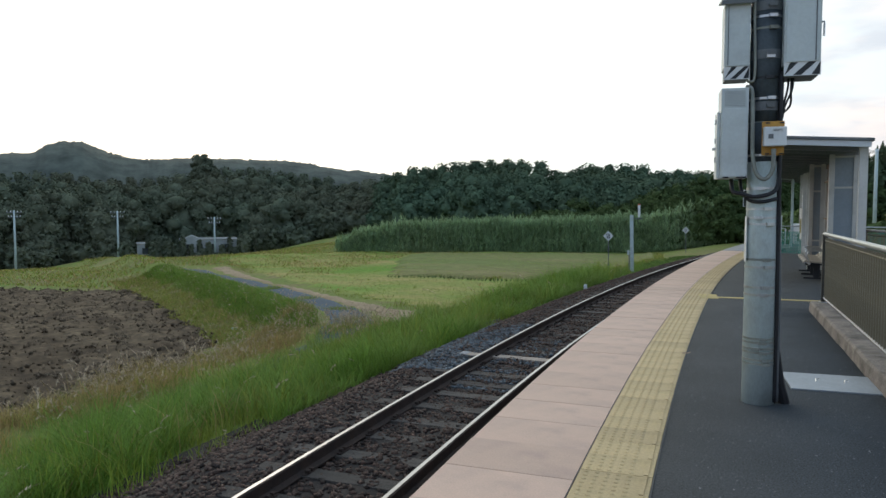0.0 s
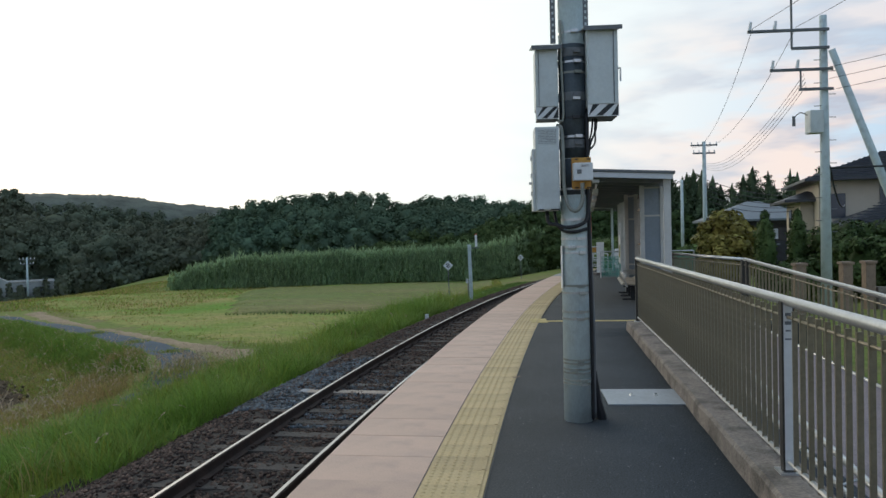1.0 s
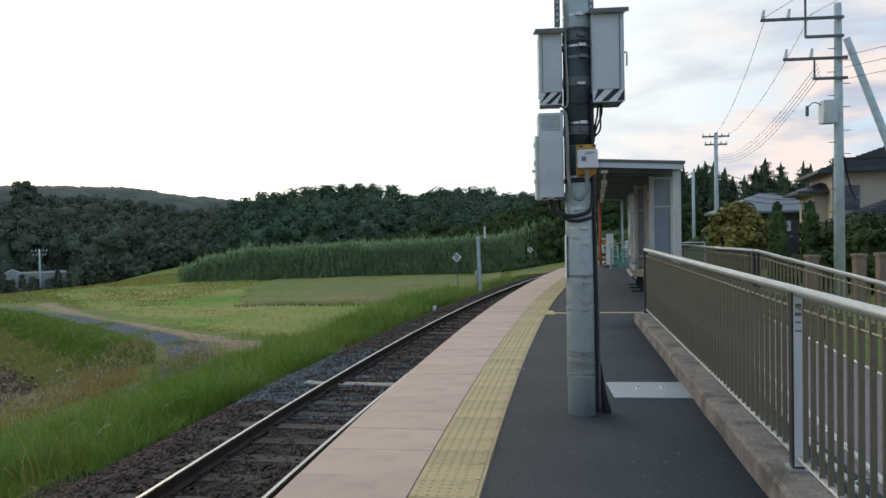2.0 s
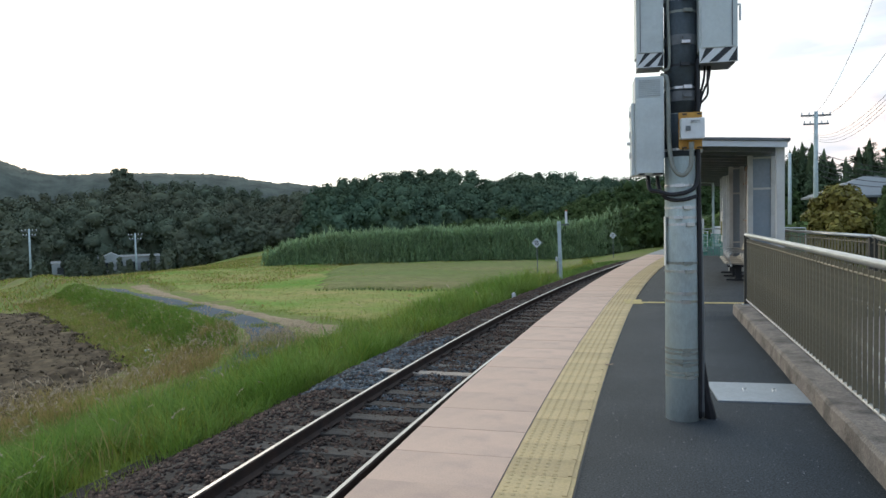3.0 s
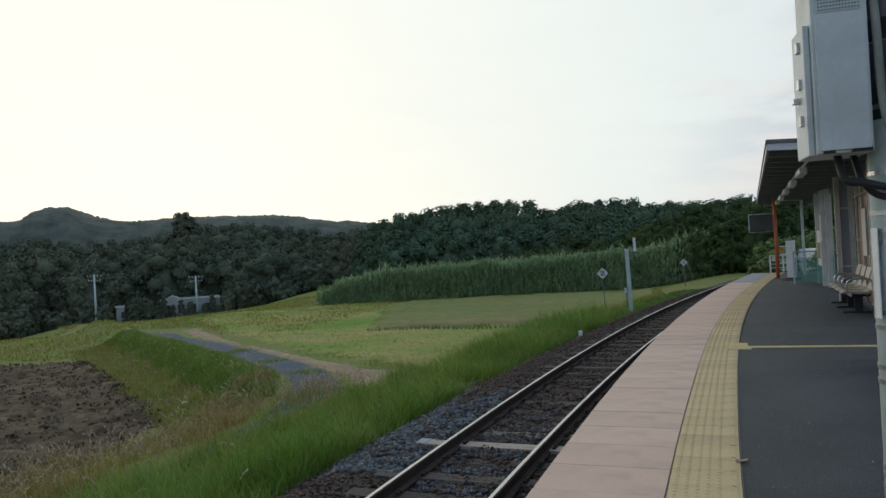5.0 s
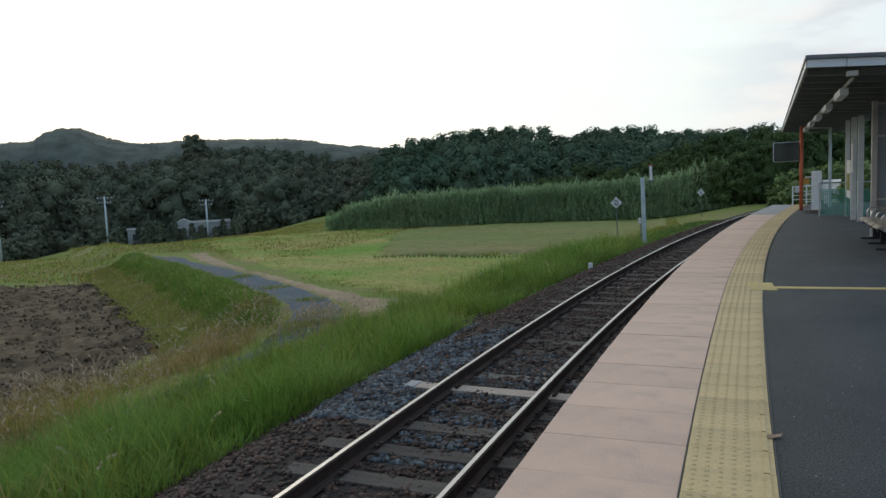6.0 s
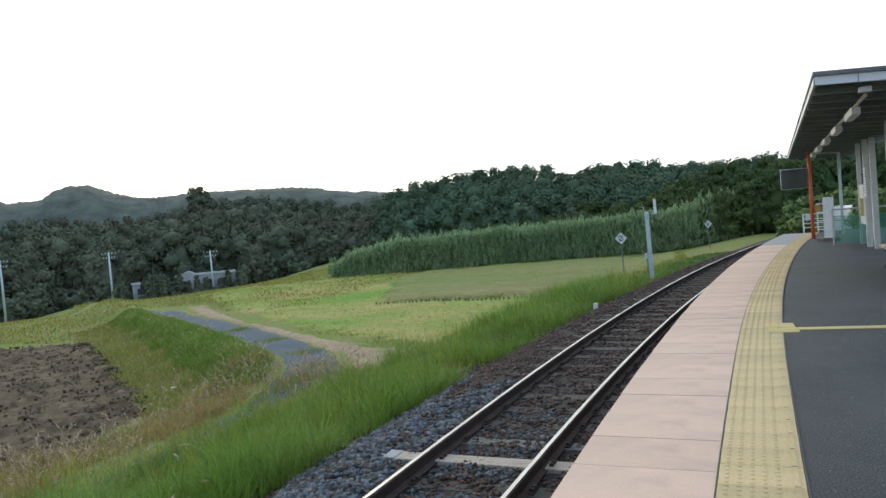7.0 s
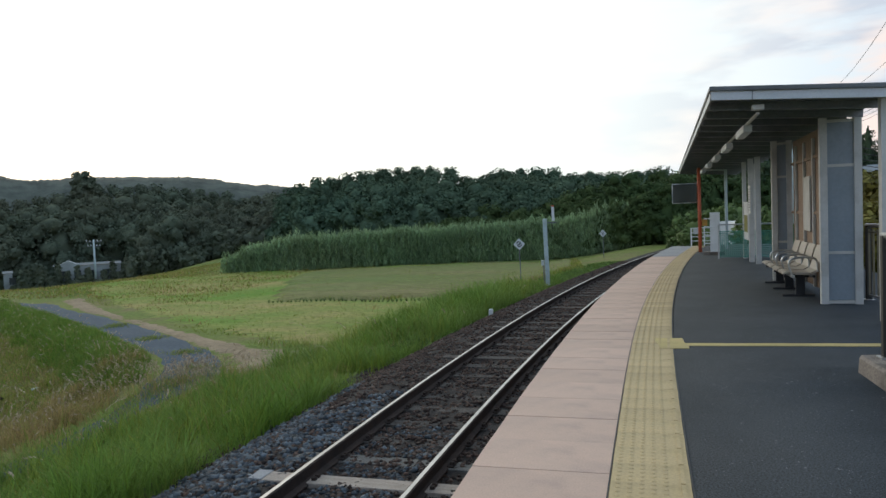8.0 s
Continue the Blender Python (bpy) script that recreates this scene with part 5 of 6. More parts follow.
blades("mixed_grass", 19, 11000, off_lane(strip_place(8.2, 13.2, 3.0, 26, 1.3, 0.4, 0.5), 0.5), 0.42, 0.006, 0.7, M["grass_lime"], "green grass mixed into the dry growth", 3)
blades("plume_grass", 14, 3800, off_lane(strip_place(8.4, 13.2, 6.0, 25, 1.0, 0.7, 0.5), 0.35), 0.78, 0.005, 0.35, M["grass_dry"], "tall dry grass with pale seed plumes", 3, (M["plume"], 0.9))


def weed_place(r):
    y = r.uniform(20, 44)
    d = 3.7 + abs(r.normal(0, 0.9))
    p = off(y, -d)
    return p.x, p.y, 1.0


blades("line_side_weeds", 15, 15000, weed_place, 0.26, 0.035, 0.7, M["weed"], "leafy green weeds beside the track", 2)


def bank_place(lo, hi):
    def f(r):
        s_ = r.uniform(-2, 24)
        f_ = r.uniform(lo, hi) + 0.5 * noise.noise((s_ * 0.6, 3, 1))
        x, y = -14.5 - 0.745 * s_ + -0.667 * f_, 22.5 + 0.667 * s_ - 0.745 * f_
        return None if lane_distance(x, y) < 1.0 else (x, y, 0.8 + 0.5 * noise.noise((x * 0.5, y * 0.5, 8)))
    return f


blades("bank_turf", 16, 42000, bank_place(-4.4, -1.2), 0.34, 0.008, 0.8, M["grass"], "rough green grass on the bank of the field", 2)
blades("bank_dry_turf", 26, 22000, bank_place(-1.6, 0.7), 0.2, 0.009, 0.8, M["grass_dry"], "dry tan grass at the foot of the bank", 2)
blades("bank_plumes", 43, 900, bank_place(-3.6, 0.6), 0.5, 0.006, 0.5, M["grass_dry"], "tan seeding grass scattered over the bank", 3, (M["plume"], 0.6))
blades("bank_mixed_turf", 27, 24000, bank_place(-4.4, 0.6), 0.30, 0.008, 0.8, M["grass_lime"], "yellowish grass over the bank", 2)


def field_place(r):
    y = r.uniform(24, 60)
    x = r.uniform(-34, 0)
    d = E(y) - x
    lane_d = (x + 11.6) * 0.667 + (y - 25.2) * 0.745
    if d < 6 or lane_d < 2.4 or (y > 39.6 and d > 3 and -16 - 0.2 * (y - 39) < x):
        return None
    k = noise.noise((x * 0.14, y * 0.2, 31))
    return (x, y, 1.0) if k > 0.0 else None


def terrace_place(r):
    x, y = r.uniform(-19, 0), r.uniform(39.6, 58)
    if x < -14.6 - 0.25 * (y - 39) or E(y) - x < 5:
        return None
    return (x, y, 1.0) if noise.noise((x * 0.25, y * 0.12, 17)) > -0.1 else None


blades("terrace_turf", 45, 22000, terrace_place, 0.30, 0.02, 0.6, M["grass_lime"], "short green turf on the mown terrace", 2)
blades("terrace_straw", 46, 12000, terrace_place, 0.27, 0.02, 0.6, M["grass_dry"], "dry straw on the mown terrace", 2)
blades("field_regrowth", 17, 46000, field_place, 0.14, 0.016, 0.6, M["grass_lime"], "green regrowth in the cut rice field", 2)
def stubble_place(r):
    q = r.uniform(-34, 0), r.uniform(24, 60)
    if E(q[1]) - q[0] < 6 or (q[0] + 11.6) * 0.667 + (q[1] - 25.2) * 0.745 < 3.0 or noise.noise((q[0] * 0.14, q[1] * 0.2, 31)) > 0.04:
        return None
    return q[0], q[1], 1.0


def valley_place(r):
    x, y = r.uniform(-64, -19), r.uniform(28, 78)
    f = (x + 14.5) * -0.667 + (y - 22.5) * -0.745
    if (f > -4.5 and y < 34.5 + 0.04 * (x + 36)) or -4.5 < f < 0.6 and x > -27 or lane_distance(x, y) < 3 or noise.noise((x * 0.1, y * 0.1, 77)) < -0.3:
        return None
    return x, y, 0.7 + 0.5 * noise.noise((x * 0.3, y * 0.3, 5))


blades("valley_straw", 47, 30000, valley_place, 0.30, 0.025, 0.6, M["grass_dry"], "dry straw over the valley floor", 2)
blades("valley_grass", 28, 38000, valley_place, 0.28, 0.03, 0.6, M["grass_lime"], "rough grass on the valley floor", 2)


def bend_place(r):
    x, y = r.normal(-10.0, 0.7), r.normal(22.6, 0.9)
    return x, y, 1.0


blades("bend_plumes", 29, 520, bend_place, 0.6, 0.005, 0.3, M["grass_dry"], "pale seed plumes at the bend of the lane", 3, (M["plume"], 0.95))
blades("field_stubble", 18, 19000, stubble_place, 0.16, 0.02, 0.4, M["grass_dry"], "straw-coloured stubble in the rice field", 2)


def lane_tuft_place(r):
    k = r.randint(0, 5)
    x, y = ((-12.3, 26.6), (-10.7, 24.3), (-15.0, 29.2), (-10.4, 22.9), (-18.4, 32.2))[k]
    return x + r.normal(0, 0.28), y + r.normal(0, 0.3), 1.0


blades("lane_tufts", 42, 2600, lane_tuft_place, 0.2, 0.008, 0.7, M["grass_lime"], "tufts of grass growing in the gravel lane", 2)
def path_place(r):
    y = r.uniform(6, 22.5)
    x = table_x(y) + r.normal(0, 0.32)
    return (x, y, 0.8) if noise.noise((x * 0.9, y * 0.7, 21)) > -0.12 else None


def table_x(y):
    """Where the footpath runs at y."""
    for (x0, y0), (x1, y1) in zip(LANE, LANE[1:]):
        if y0 <= y <= y1:
            return x0 + (x1 - x0) * (y - y0) / (y1 - y0)
    return LANE[0][0]


blades("path_tufts", 48, 3600, path_place, 0.34, 0.006, 0.7, M["grass"], "tufts of grass growing over the footpath", 3)
blades("path_straw", 49, 2600, path_place, 0.36, 0.006, 0.6, M["grass_dry"], "dry grass leaning over the footpath", 3)
# stubble clumps in rows
V, F = [], []
r = np.random.RandomState(21)
c = 0
for row in range(1):
    for k in range(60):
        x, y = -4.2 - k * 0.22 + r.normal(0, 0.03), 38.6 + row * 4.5 + k * 0.012 + r.normal(0, 0.04)
        if E(y) - x < 6 or (x + 11.6) * 0.667 + (y - 25.2) * 0.745 < 3.4 or noise.noise((x * 0.2, y * 0.2, 4)) < -0.15:
            continue
        z = ground_z(x, y)
        for j in range(7):
            a = r.uniform(0, 6.28)
            V += [(x - 0.02, y, z), (x + 0.02, y, z), (x + 0.10 * math.cos(a), y + 0.1 * math.sin(a), z + r.uniform(0.15, 0.3))]
            F.append((c, c + 1, c + 2))
            c += 3
tagged(big("rice_stubble_rows", V, F, [M["leaf_mid"]]), "rows of dark cut rice clumps", "stubble", kind="stuff")

# ---- woods ----
bm_ = bmesh.new()
bmesh.ops.create_icosphere(bm_, subdivisions=1, radius=1)
BALL = np.array([v.co[:] for v in bm_.verts])
BALL_F = np.array([[v.index for v in f.verts] + [f.verts[2].index] for f in bm_.faces])
bm_.free()


class Leaves:
    """Collects the leaf clumps of many crowns into one mesh."""

    def __init__(self, seed):
        self.r = np.random.RandomState(seed)
        self.V, self.F, self.n = [], [], 0

    def clump(self, centre, radii, count, size):
        r = self.r
        d = r.normal(0, 1, (count, 3))
        d /= np.linalg.norm(d, axis=1)[:, None]
        rad = r.uniform(0.55, 1.05, (count, 1)) ** 0.6
        p = np.array(centre) + d * rad * np.array(radii)
        s = size * r.uniform(0.5, 1.3, (count, 1))
        u = r.normal(0, 1, (count, 3))
        u /= np.linalg.norm(u, axis=1)[:, None]
        v = np.cross(u, d + 0.4 * r.normal(0, 1, (count, 3)))
        v /= np.linalg.norm(v, axis=1)[:, None] + 1e-6
        q = np.stack([p - u * s, p - v * s * 0.55, p + u * s, p + v * s * 0.55], axis=1).reshape(-1, 3)
        self.V.append(q)
        self.F.append(np.arange(count * 4).reshape(-1, 4) + self.n)
        self.n += count * 4

    def core(self, centre, radii):
        bm = bmesh.new()
        bmesh.ops.create_icosphere(bm, subdivisions=3, radius=1)
        vs = np.array([v.co[:] for v in bm.verts])
        o_ = Vector(self.r.uniform(0, 90, 3))
        k = np.array([[0.80 + 0.26 * noise.noise(Vector(v) * 1.7 + o_) + 0.16 * noise.noise(Vector(v) * 4.1 + o_)] for v in vs])
        fs = [[v.index for v in f.verts] for f in bm.faces]
        bm.free()
        self.V.append(vs * k * np.array(radii) + np.array(centre))
        self.F.append(np.array([f + [f[-1]] for f in fs]) + self.n)
        self.n += len(vs)

    def blob(self, centre, rr, count, size, mid):
        """A round bough: a dark inner ball under leaves that lie over its outer side."""
        r = self.r
        vs = BALL * (0.80 + 0.16 * r.normal(0, 1, (len(BALL), 1)).clip(-1.2, 1.2)) * np.array((1, 1, 0.85)) * rr * 0.88
        self.V.append(vs + centre)
        self.F.append(BALL_F + self.n)
        self.n += len(vs)
        d = r.normal(0, 1, (count, 3))
        d /= np.linalg.norm(d, axis=1)[:, None]
        o_ = (centre - mid) / (np.linalg.norm(centre - mid) + 1e-6)
        d = np.where((d @ o_)[:, None] < -0.35, -d, d)
        p = centre + d * rr * np.array((1, 1, 0.85)) * r.uniform(0.78, 1.14, (count, 1))
        n = d + 0.5 * r.normal(0, 1, (count, 3)) + np.array((0, 0, 0.35))
        n /= np.linalg.norm(n, axis=1)[:, None] + 1e-6
        u = np.cross(n, r.normal(0, 1, (count, 3)))
        u /= np.linalg.norm(u, axis=1)[:, None] + 1e-6
        v = np.cross(n, u)
        s = size * r.uniform(0.55, 1.35, (count, 1))
        q = np.stack([p - u * s, p - v * s * 0.7, p + u * s, p + v * s * 0.7], axis=1).reshape(-1, 3)
        self.V.append(q)
        self.F.append(np.arange(count * 4).reshape(-1, 4) + self.n)
        self.n += count * 4

    def broadleaf(self, x, y, z, h, w, leaves=420, size=0.3, solid=0.92):
        """A crown of many uneven round boughs over a dark inner mass."""
        r = self.r
        self.core((x, y, z + h * 0.42), (w * 0.72, w * 0.72, h * 0.48))
        boughs = 22
        mid = np.array((x, y, z + h * 0.4))
        for k in range(boughs):
            up = -0.55 + 1.5 * (k + r.rand()) / boughs
            a = 2.4 * k + r.uniform(-0.5, 0.5)
            ring = math.sqrt(max(0.0, 1 - min(1, abs(up)) ** 2)) * r.uniform(0.62, 0.9)
            rr = min(w, h * 0.5) * r.uniform(0.24, 0.44)
            cz = min(z + h * 0.46 + up * h * 0.46, z + h - rr * 0.85)
            self.blob(np.array((x + math.cos(a) * w * ring, y + math.sin(a) * w * ring, cz)), rr, leaves // boughs, size, mid)

    def tuft(self, centre, rr, count, size, out=(0, 0, 1)):
        """A loose puff of leaves that face outwards, denser inside and ragged outside."""
        r = self.r
        out = np.array(out, dtype=float)
        out /= np.linalg.norm(out) + 1e-6
        d = np.clip(r.normal(0, 1, (count, 3)), -1.5, 1.5)
        p = np.array(centre) + d * rr * np.array((0.50, 0.50, 0.38))
        s = size * r.uniform(0.5, 1.3, (count, 1))
        n = out + 0.45 * d + 0.20 * r.normal(0, 1, (count, 3)) + np.array((0, 0, 0.45))
        n /= np.linalg.norm(n, axis=1)[:, None] + 1e-6
        u = np.cross(n, r.normal(0, 1, (count, 3)))
        u /= np.linalg.norm(u, axis=1)[:, None] + 1e-6
        v = np.cross(n, u)
        q = np.stack([p - u * s, p - v * s * 0.6, p + u * s, p + v * s * 0.6], axis=1).reshape(-1, 3)
        self.V.append(q)
        self.F.append(np.arange(count * 4).reshape(-1, 4) + self.n)
        self.n += count * 4

    def spire(self, x, y, z, h, w):
        """The ragged inner mass of a conifer, wide below and pointed above."""
        V, F, m, rings = [], [], 9, 14
        for i in range(rings):
            t = i / (rings - 1)
            for j in range(m):
                a = 6.2832 * j / m
                q = w * (1.01 - t) ** 0.75 * self.r.uniform(0.5, 1.2)
                V.append((x + q * math.cos(a), y + q * math.sin(a), z + h * t + self.r.uniform(-0.02, 0.02) * h * (t < 0.99)))
        for i in range(rings - 1):
            for j in range(m):
                F.append((i * m + j, i * m + (j + 1) % m, (i + 1) * m + (j + 1) % m, (i + 1) * m + j))
        self.V.append(np.array(V))
        self.F.append(np.array(F) + self.n)
        self.n += len(V)

    def conifer(self, x, y, z, h, w, leaves=420, size=0.28):
        r = self.r
        self.spire(x, y, z, h * 0.94, w * 0.42)
        for k in range(12):
            t = k / 12.5
            rr = w * (1.0 - t) ** 0.8 * r.uniform(0.75, 1.15)
            for j in range(5):
                a = r.uniform(0, 6.28)
                self.tuft((x + math.cos(a) * rr * 0.75, y + math.sin(a) * rr * 0.75, z + h * (0.14 + 0.80 * t) + r.normal(0, 0.02) * h), max(0.18, rr * 0.5), leaves // 60, size * (1.1 - 0.6 * t), (math.cos(a), math.sin(a), 0.3))

    def plume(self, centre, rr, tall, count):
        """Narrow upright leaves round a stalk."""
        r = self.r
        a = r.uniform(0, 6.28, (count, 1))
        d = np.concatenate([np.cos(a), np.sin(a), np.zeros((count, 1))], axis=1)
        p = np.array(centre) + d * rr * r.rand(count, 1) ** 0.7 + np.array((0, 0, 1)) * r.normal(0, tall * 0.35, (count, 1))
        u = d * 0.5 + np.array((0, 0, 1)) + 0.3 * r.normal(0, 1, (count, 3))
        u *= tall * r.uniform(0.35, 0.75, (count, 1)) / np.linalg.norm(u, axis=1)[:, None]
        v = np.cross(u, d)
        v *= 0.035 * r.uniform(0.6, 1.4, (count, 1)) / (np.linalg.norm(v, axis=1)[:, None] + 1e-6)
        q = np.stack([p - u, p - v, p + u, p + v], axis=1).reshape(-1, 3)
        self.V.append(q)
        self.F.append(np.arange(count * 4).reshape(-1, 4) + self.n)
        self.n += count * 4

    def make(self, name, mat, label, category="trees"):
        V, F = np.concatenate(self.V), np.concatenate(self.F)
        ob = big_mixed(name, V, F, mat)
        return tagged(ob, label, category, kind="stuff")


def big_mixed(name, V, F, mat):
    """Quads, of which those with a repeated corner are triangles."""
    tri = F[:, 2] == F[:, 3]
    quads, tris = F[~tri], F[tri][:, :3]
    me = bpy.data.meshes.new(name)
    me.vertices.add(len(V))
    me.vertices.foreach_set("co", V.astype(np.float32).ravel())
    loops = np.concatenate([quads.ravel(), tris.ravel()]).astype(np.int32)
    me.loops.add(len(loops))
    me.loops.foreach_set("vertex_index", loops)
    me.polygons.add(len(quads) + len(tris))
    starts = np.concatenate([np.arange(len(quads)) * 4, len(quads) * 4 + np.arange(len(tris)) * 3]).astype(np.int32)
    me.polygons.foreach_set("loop_start", starts)
    me.materials.append(mat)
    me.update(calc_edges=True)
    return new(name, me)


def polar(az, dist):
    a = radians(az)
    return -0.9 + dist * math.sin(a), 5.5 + dist * math.cos(a)


def table(pts, a):
    """A value read off a table of (angle, value) pairs."""
    for (a0, e0), (a1, e1) in zip(pts, pts[1:]):
        if a0 <= a <= a1:
            return e0 + (e1 - e0) * (a - a0) / (a1 - a0)
    return pts[0][1] if a < pts[0][0] else pts[-1][1]


# tall feathery stand at the far side of the field
REED_TOP = [(-25.9, -2.4), (-24.4, -1.75), (-22.9, -1.35), (-21.2, -1.08), (-17.7, -0.9), (-10.6, -0.72), (-4.2, -0.6), (0, -0.4), (1.8, -0.05), (3.5, 0.4), (7, 0.6)]
stand = Leaves(23)
rs = np.random.RandomState(24)
for _ in range(2700):
    t = rs.rand()
    x = -26.5 + 33 * t
    y = 57.5 + 8.5 * t + rs.rand() ** 1.7 * 6 - 0.5 * math.sin(t * 9)
    z = ground_z(x, y)
    az_ = math.degrees(math.atan2(x + 0.9, y - 5.5))
    top = 1.5 + math.hypot(x + 0.9, y - 5.5) * math.tan(radians(table(REED_TOP, az_))) - z
    top += -0.45 + 0.22 * noise.noise((x * 0.5, y * 0.3, 2)) + 0.2 * noise.noise((x * 1.3, y * 0.9, 7)) + rs.normal(0, 0.26)
    for k in range(5):
        q = (k + 0.6) / 5
        a = rs.uniform(0, 6.28)
        stand.plume((x + 0.12 * math.cos(a), y + 0.12 * math.sin(a), z + top * q), 0.36 * (1.15 - 0.75 * q), 0.42, 12)
stand.make("reed_stand", M["reed"], "dense feathery stand of tall green growth across the field", "reeds")



def skyline(az):
    """How high the wood stands over the eye's level, in degrees."""
    return table([(-70, 2.6), (-49, 2.7), (-46, 2.75), (-42.7, 2.4), (-40.5, 2.5), (-38.7, 2.6), (-37.2, 3.0), (-34.7, 3.5), (-32.3, 3.45), (-30, 3.2), (-28, 2.75), (-26, 2.3), (-24.5, 1.95), (-22.5, 2.1), (-21.5, 2.5), (-20.1, 3.1), (-19, 3.5), (-17.5, 3.4), (-15.5, 3.85), (-13.5, 4.05), (-11.5, 4.0), (-9, 3.6), (-8, 3.3), (-7.1, 2.75), (-6.3, 3.2), (-4.5, 3.65), (-2.5, 3.6), (-1, 3.3), (0.2, 2.9), (2, 3.0), (3.6, 2.7), (5, 2.95), (14, 2.8)], az)


wood, west = Leaves(31), Leaves(32)
rr = random.Random(5)
for row, (dist, drop) in enumerate(((118, 0.0), (108, 0.6), (99, 1.3), (92, 2.2))):
    az = -66.0
    while az < 14:
        dd = dist + rr.uniform(-3, 3)
        if az < -21.5:
            dd += 16
        elif az > -20:
            dd -= 8
        if -42.5 < az < -32 and row == 3:
            dd += 6
        x, y = polar(az, dd)
        z = ground_z(x, y)
        top = 1.5 + dd * math.tan(radians(skyline(az) + 0.22 - drop + rr.uniform(-0.22, 0.08) - (0.25 * rr.random() if row else 0)))
        h = max(3.5, top - z)
        w = rr.uniform(2.6, 3.6) if row == 0 else rr.uniform(3.2, 5.2)
        (wood if az > -21.5 else west).broadleaf(x, y, z, h, w, 2600, 0.19)
        az += math.degrees(w * 0.8 / dd)
# the lone tall tree on the ridge
x, y = polar(-35.75, 128)
crown_top = 1.5 + 128 * math.tan(radians(4.2))
west.broadleaf(x, y, crown_top - 5.2, 5.2, 1.7, 1900, 0.2, 0.66)
west.broadleaf(x + 1.0, y, crown_top - 6.6, 5.0, 2.2, 1900, 0.2, 0.7)
west.broadleaf(x + 0.4, y, crown_top - 9.5, 6.2, 2.6, 1900, 0.2, 0.8)
# low bushes at the foot of the wood
az = -64.0
while az < -24:
    dd = rr.uniform(108, 112) if -41.5 < az < -32.5 else rr.uniform(100, 107)
    x, y = polar(az, dd)
    w = rr.uniform(1.6, 3.0)
    west.broadleaf(x, y, ground_z(x, y) - 0.5, rr.uniform(3.0, 5.0), w, 1100, 0.2, 0.7)
    az += math.degrees(w * 1.3 / dd)
for az, dd, h, w in ((-38.6, 98, 3.4, 0.9), (-37.9, 97.5, 2.0, 0.5), (-37.3, 97.5, 0.9, 0.5), (-36.9, 98, 2.7, 0.35), (-36.5, 97.5, 1.3, 0.5), (-36.0, 98, 2.0, 0.5), (-35.6, 98, 3.0, 0.5), (-35.0, 97.5, 1.2, 0.5), (-34.6, 98, 2.4, 0.45), (-34.2, 97.7, 1.0, 0.4), (-33.6, 97.5, 1.9, 0.4), (-32.9, 98, 3.6, 0.9), (-39.5, 98, 3.0, 0.9), (-41.5, 98, 3.2, 0.9), (-40.2, 98, 1.2, 0.4), (-36.3, 98.5, 3.4, 0.35), (-37.5, 98.3, 3.9, 0.45), (-34.0, 98.4, 3.6, 0.4)):
    x, y = polar(az, dd)
    west.broadleaf(x, y, ground_z(x, y) - 0.3, h, w, 600, 0.15, 0.6)
west.make("west_woodland", M["leaf_west"], "dark brownish-green mixed woodland behind the far house")
wood.make("woodland", M["leaf_far"], "dark mixed woodland along the foot of the hills")

near_wood = Leaves(33)
az = -10.0
while az < 16:
    for dd, el0 in ((84, 0.55), (76, -0.1)):
        x, y = polar(az + rr.uniform(-0.6, 0.6), dd)
        if x > E(y) - 7 and x < E(y) + 6 and dd < 70:
            continue
        el = el0 + 2.3 * smooth(-5, 6, az) + rr.uniform(-0.3, 0.3)
        z = ground_z(x, y)
        near_wood.broadleaf(x, y, z, max(2.2, 1.5 + dd * math.tan(radians(el)) - z), rr.uniform(1.7, 2.8), 2200, 0.14)
    az += 1.5
for k in range(11):
    az = 1.2 + 0.72 * k
    x, y = polar(az, 60.5 + rr.uniform(-0.8, 0.8))
    z = ground_z(x, y)
    near_wood.broadleaf(x, y, z - 0.2, 1.7 + 60.5 * math.tan(radians(-0.1 + 0.25 * k * (0.6 + 0.04 * k) + rr.uniform(-0.2, 0.2))) - z, rr.uniform(1.1, 1.5), 2200, 0.1)
near_wood.make("line_side_thicket", M["leaf_thicket"], "mid-green thicket where the line bends away")

con = Leaves(35)
for _ in range(150):
    az = rr.uniform(12.5, 46)
    dd = rr.uniform(76, 92)
    x, y = polar(az, dd)
    z = ground_z(x, y)
    el = 4.7 + rr.uniform(-1.3, 0.8)
    con.conifer(x, y, z, 1.5 + dd * math.tan(radians(el)) - z, rr.uniform(2.4, 3.9), 1700, 0.2)
con.make("cedar_wood", M["leaf_conifer"], "dark cedar wood behind the houses")

# far hills, rounded, with an uneven wooded top
hv, hf = [], []
RIDGE = [(-80, 3.4), (-56, 4.6), (-51, 4.7), (-49.2, 4.25), (-48.2, 3.75), (-46.4, 3.75), (-45.5, 4.35), (-44.6, 4.7), (-43.8, 4.75), (-42.7, 4.5), (-41.6, 3.95), (-39.6, 3.58), (-35.5, 3.75), (-31.5, 3.75), (-28, 3.5), (-26, 3.3), (-24, 2.95), (-20, 2.65), (-8, 1.5), (12, 1.2)]
azs = np.arange(-80, 12, 0.12)
